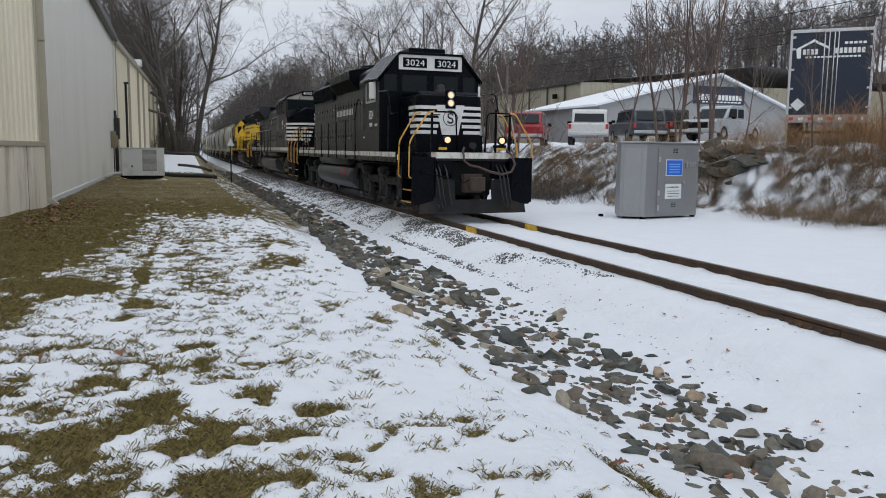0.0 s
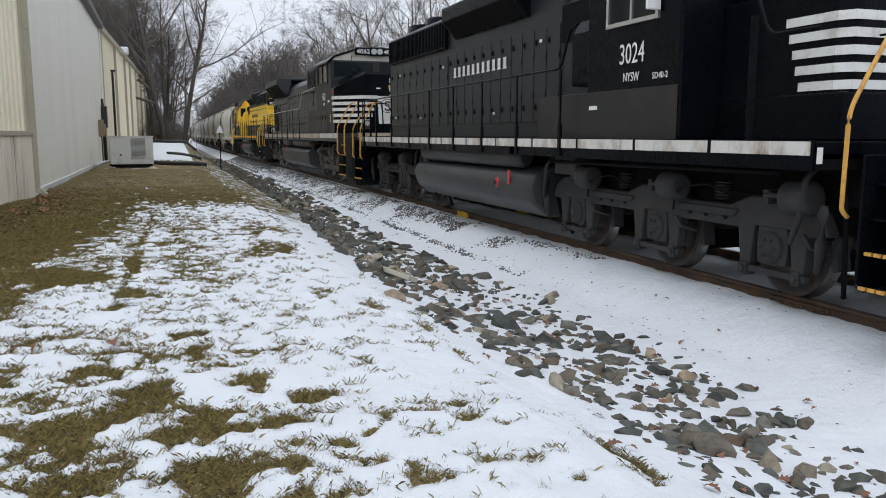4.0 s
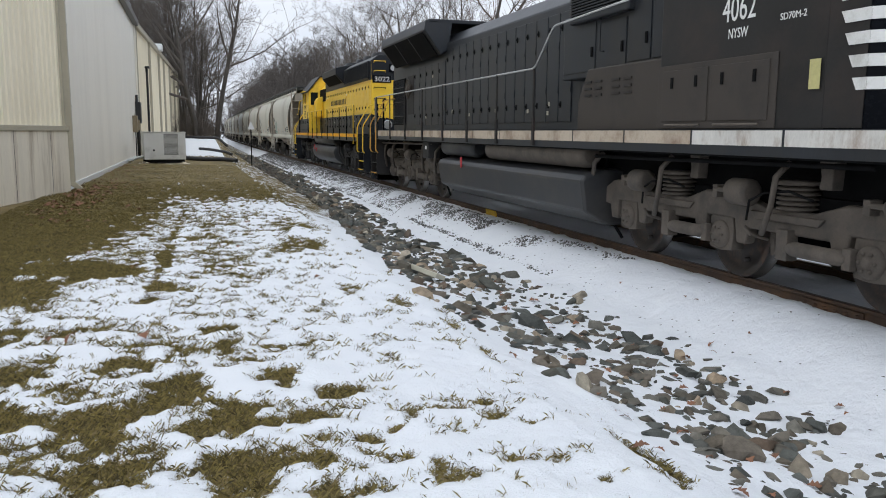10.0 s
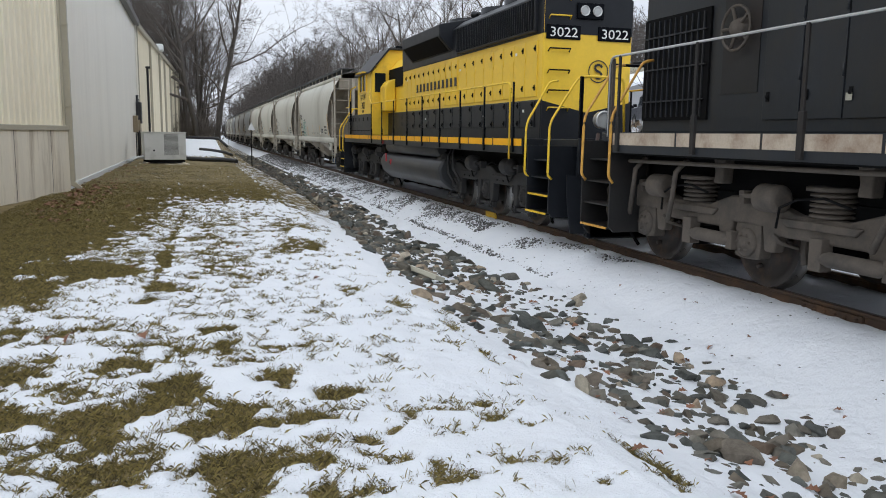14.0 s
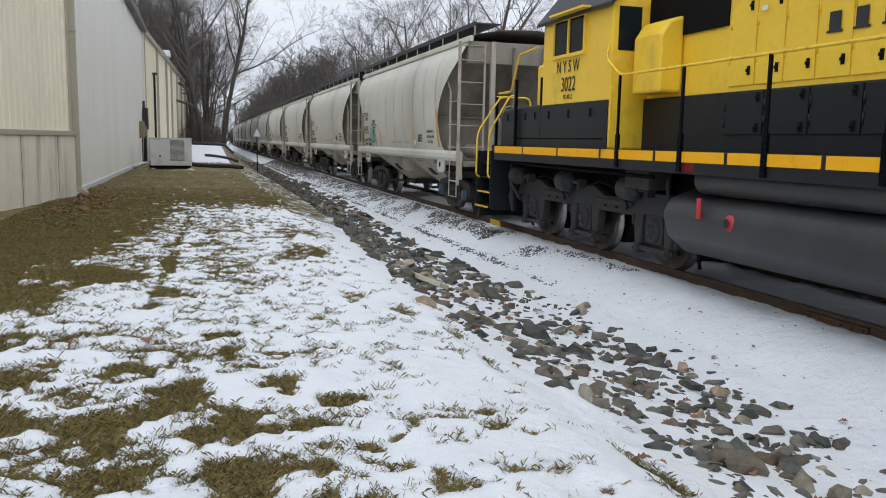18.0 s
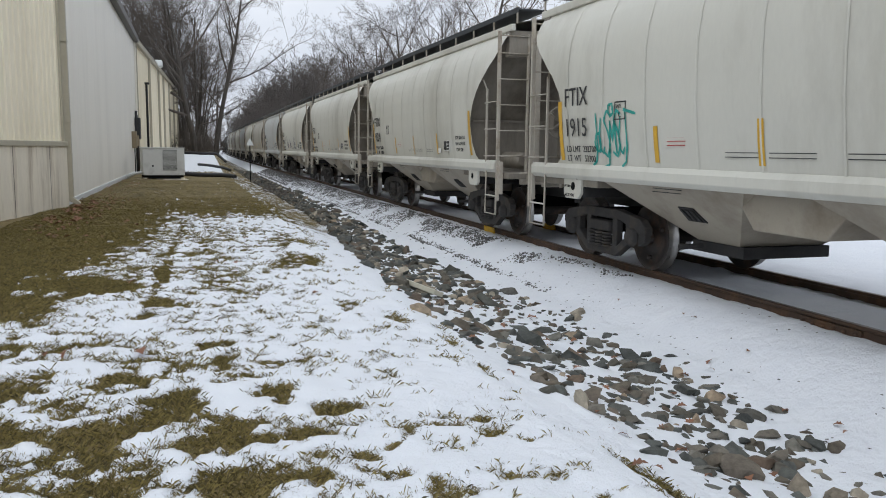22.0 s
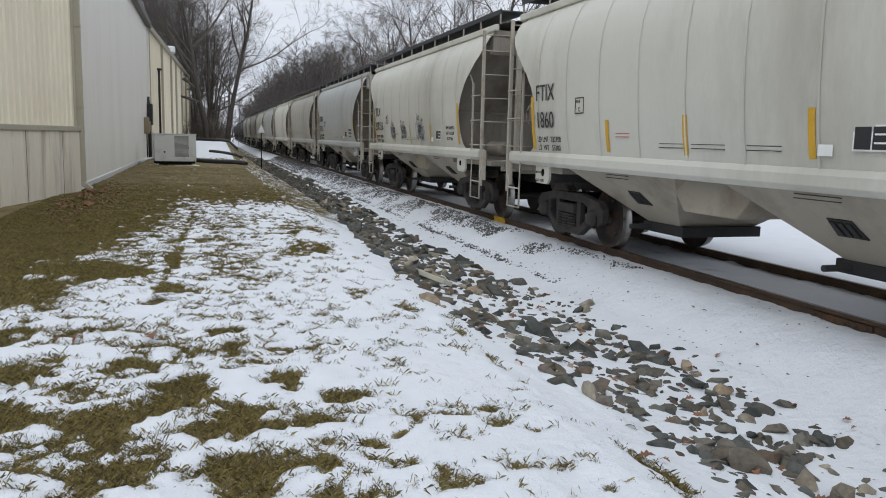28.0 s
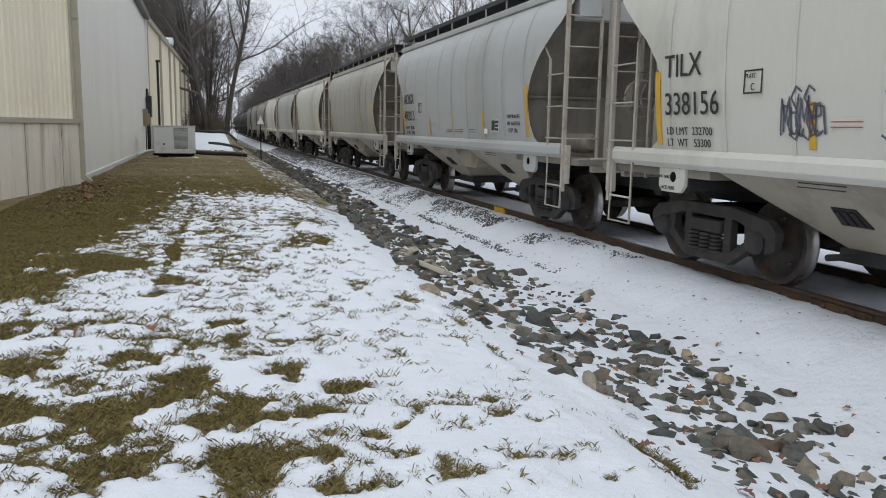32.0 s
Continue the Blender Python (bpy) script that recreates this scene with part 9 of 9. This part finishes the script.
def far_woods():
    """The wooded rise along the far side and the end of the line."""
    rnd = random.Random(77)
    protos = []
    for i in range(4):
        m = (M(), M())
        limb(m, Vector((0, 0, -0.3)), Vector((0, 0, 1)), 0.2, 13, 0, random.Random(90 + i), FARTREE)
        protos.append([np.array(m[0].v + m[1].v), m[0].f + [[k + len(m[0].v) for k in f] for f in m[1].f]])
    chunks, corners, sizes, count = [], [], [], [0]
    for p in protos:
        p.append(np.array([k for f in p[1] for k in f]))
        p.append(np.array([len(f) for f in p[1]]))

    def put(x, y, s):
        v, f, loops_of, size_of = protos[rnd.randrange(4)]
        a = rnd.uniform(0, 6.28)
        c, q = math.cos(a) * s, math.sin(a) * s
        chunks.append(np.stack([v[:, 0] * c - v[:, 1] * q + x, v[:, 0] * q + v[:, 1] * c + y, v[:, 2] * s + lie(x, y)], -1))
        corners.append(loops_of + count[0])
        sizes.append(size_of)
        count[0] += len(v)

    for i in range(330):
        y = 105 + rnd.random() ** 0.8 * 240
        put(11 + bend(y) + rnd.random() ** 1.2 * 34, y, rnd.uniform(0.6, 0.95))
    for i in range(150):
        y = 105 + rnd.random() ** 0.8 * 260
        put(40 + bend(y) + rnd.random() * (50 + (y - 100) * 0.3), y, rnd.uniform(0.75, 1.2))
    for i in range(190):
        put(rnd.uniform(48, 165), rnd.uniform(98, 160), rnd.uniform(0.9, 1.35))
    for i in range(70):
        y = rnd.uniform(110, 330)
        put(rnd.uniform(-30, 3.5) + bend(y) * 0.5, y, rnd.uniform(0.8, 1.2))
    for i in range(150):
        put(rnd.uniform(-70, 90), rnd.uniform(430, 520), rnd.uniform(1.0, 1.5))
    me = bpy.data.meshes.new("far_woods")
    corner, size = np.concatenate(corners), np.concatenate(sizes)
    me.vertices.add(count[0])
    me.vertices.foreach_set("co", np.concatenate(chunks).ravel())
    me.loops.add(len(corner))
    me.loops.foreach_set("vertex_index", corner)
    me.polygons.add(len(size))
    me.polygons.foreach_set("loop_start", np.concatenate(([0], np.cumsum(size)[:-1])))
    me.update(calc_edges=True)
    me.materials.append(mat("far_twigs", (0.105, 0.092, 0.084), 0.9, var=0.3, scale=0.3, bump=0, rand=0.3))
    tagged(new("far_woods", me), "dense grey-brown leafless woods on the far rise", "woods", "", "stuff")


def brush_patch(name, label, spots, material, rnd, stems, h, spread, droop, w=0.006):
    """Tangles of dry stems, each a bent three-sided strand with side shoots."""
    verts, faces = [], []
    for (x, y, s) in spots:
        z0 = lie(x, y)
        for k in range(stems):
            a = rnd.uniform(0, 6.28)
            r0 = rnd.random() * spread * s * 0.4
            px, py = x + r0 * math.cos(a), y + r0 * math.sin(a)
            hh = h * s * rnd.uniform(0.5, 1.15)
            out = spread * s * rnd.uniform(0.2, 1.0)
            b = a + rnd.gauss(0, 0.7)
            pts = []
            for i in range(5):
                t = i / 4
                pts.append(Vector((px + math.cos(b) * out * t ** 1.3, py + math.sin(b) * out * t ** 1.3, z0 - 0.03 + hh * (t - droop * t * t) + rnd.gauss(0, 0.01))))
            strands = [pts]
            for j in range(3):
                i = rnd.randrange(1, 4)
                c = rnd.uniform(0, 6.28)
                ln = hh * rnd.uniform(0.15, 0.35)
                strands.append([pts[i], pts[i] + Vector((math.cos(c) * ln * 0.5, math.sin(c) * ln * 0.5, ln * 0.6)), pts[i] + Vector((math.cos(c) * ln, math.sin(c) * ln, ln))])
            for st in strands:
                n = len(verts)
                q = w if st is pts else w * 0.6
                for i, p in enumerate(st):
                    k2 = q * (1 - 0.7 * i / (len(st) - 1))
                    verts += [(p.x - k2, p.y, p.z), (p.x + k2, p.y, p.z), (p.x, p.y + k2 * 1.5, p.z + k2 * 0.5)]
                for i in range(len(st) - 1):
                    for e in range(3):
                        g = (e + 1) % 3
                        faces.append((n + 3 * i + e, n + 3 * i + g, n + 3 * i + 3 + g, n + 3 * i + 3 + e))
    me = bpy.data.meshes.new(name)
    me.from_pydata(verts, [], faces)
    me.materials.append(material)
    tagged(new(name, me), label, "brush", "", "stuff")


def build_brush():
    rnd = random.Random(13)
    spots = []
    for i in range(900):
        y = rnd.uniform(8.5, 34)
        foot = lerp(y, [(0, 16.2), (14, 15.6), (19, 15.4), (27, 13.4), (60, 12.5)])
        x = foot + rnd.uniform(-0.7, 3.0)
        if noise.noise(Vector((x * 0.4, y * 0.4, 8))) < (-0.05 if y > 17 else -0.35):
            continue
        spots.append((x, y, rnd.uniform(0.6, 1.3)))
    brush_patch("dry_brush", "tangled brown dry brush on the snowy bank", spots, BRUSH, rnd, 18, 0.55, 0.8, 0.45, 0.0065)
    dark = [(13.4 + rnd.gauss(0, 0.5), 27.0 + rnd.gauss(0, 1.6), rnd.uniform(0.8, 1.3)) for i in range(34)]
    brush_patch("dark_brush", "dark heap of bare brambles at the foot of the bank", dark, BARK, rnd, 22, 0.75, 0.9, 0.55, 0.007)
    ced = [(19.0 + rnd.gauss(0, 1.1), 17.4 + rnd.gauss(0, 2.6), rnd.uniform(0.4, 1.35)) for i in range(70)]
    brush_patch("rusty_shrub", "rust-brown feathery shrub on top of the bank", ced, CEDAR, rnd, 20, 1.45, 1.0, 0.3, 0.0075)
    ditch = [(rnd.uniform(2.9, 3.9), rnd.uniform(33, 44), rnd.uniform(0.5, 0.9)) for i in range(16)]
    brush_patch("ditch_brush", "low bare twigs in the snowy ditch", ditch, TWIG, rnd, 9, 0.7, 0.8, 0.5)
    edge = [(rnd.uniform(-6, 3.0), rnd.uniform(82, 125), rnd.uniform(1.2, 2.6)) for i in range(150)]
    edge += [(rnd.uniform(50, 135), rnd.uniform(88, 125), rnd.uniform(1.2, 2.4)) for i in range(90)]
    edge += [(11 + rnd.random() ** 1.5 * 20 + bend(q), q, rnd.uniform(1.2, 2.8)) for q in [rnd.uniform(60, 220) for k in range(230)]]
    brush_patch("wood_edge_brush", "grey undergrowth at the edge of the woods", edge, TWIG, rnd, 10, 1.6, 1.0, 0.3, 0.016)


build_trees()
far_woods()
build_brush()


# ---- the train's run ----
SPEED = [(0, 3.431), (4, 3.382), (8, 3.267), (12, 3.507), (16, 3.701), (20, 3.784), (24, 3.865), (28, 4.007), (32, 4.092)]


def run(t):
    """Metres that the train has gone at t seconds."""
    n = max(1, round(t * 12))
    step = t / n
    return sum(step * lerp((i + 0.5) * step, SPEED) for i in range(n))


def motions():
    halves = [i * 0.5 for i in range(65)]
    gone = {t: run(t) for t in halves}
    for ob, start, length, turned in CARS:
        rows = []
        for t in halves:
            y = start - gone[t]
            mid = y + length / 2
            turn = math.degrees(math.atan((bend(mid + 4) - bend(mid - 4)) / 8))
            rows.append((t, pose(D + bend(mid), y + (length if turned else 0), 0, 0, 0, (180 if turned else 0) - turn)))
        walk(ob, rows)
    fine = [i / 6 for i in range(193)]
    far = {t: run(t) for t in fine}
    turned = {q[0].name for q in CARS if q[3]}
    for ob, centre, r in WHEELS:
        way = -1 if ob.parent.name in turned else 1
        walk(ob, [(t, pose(0, centre, r, way * math.degrees(far[t] / r), 0, 0)) for t in fine])


motions()
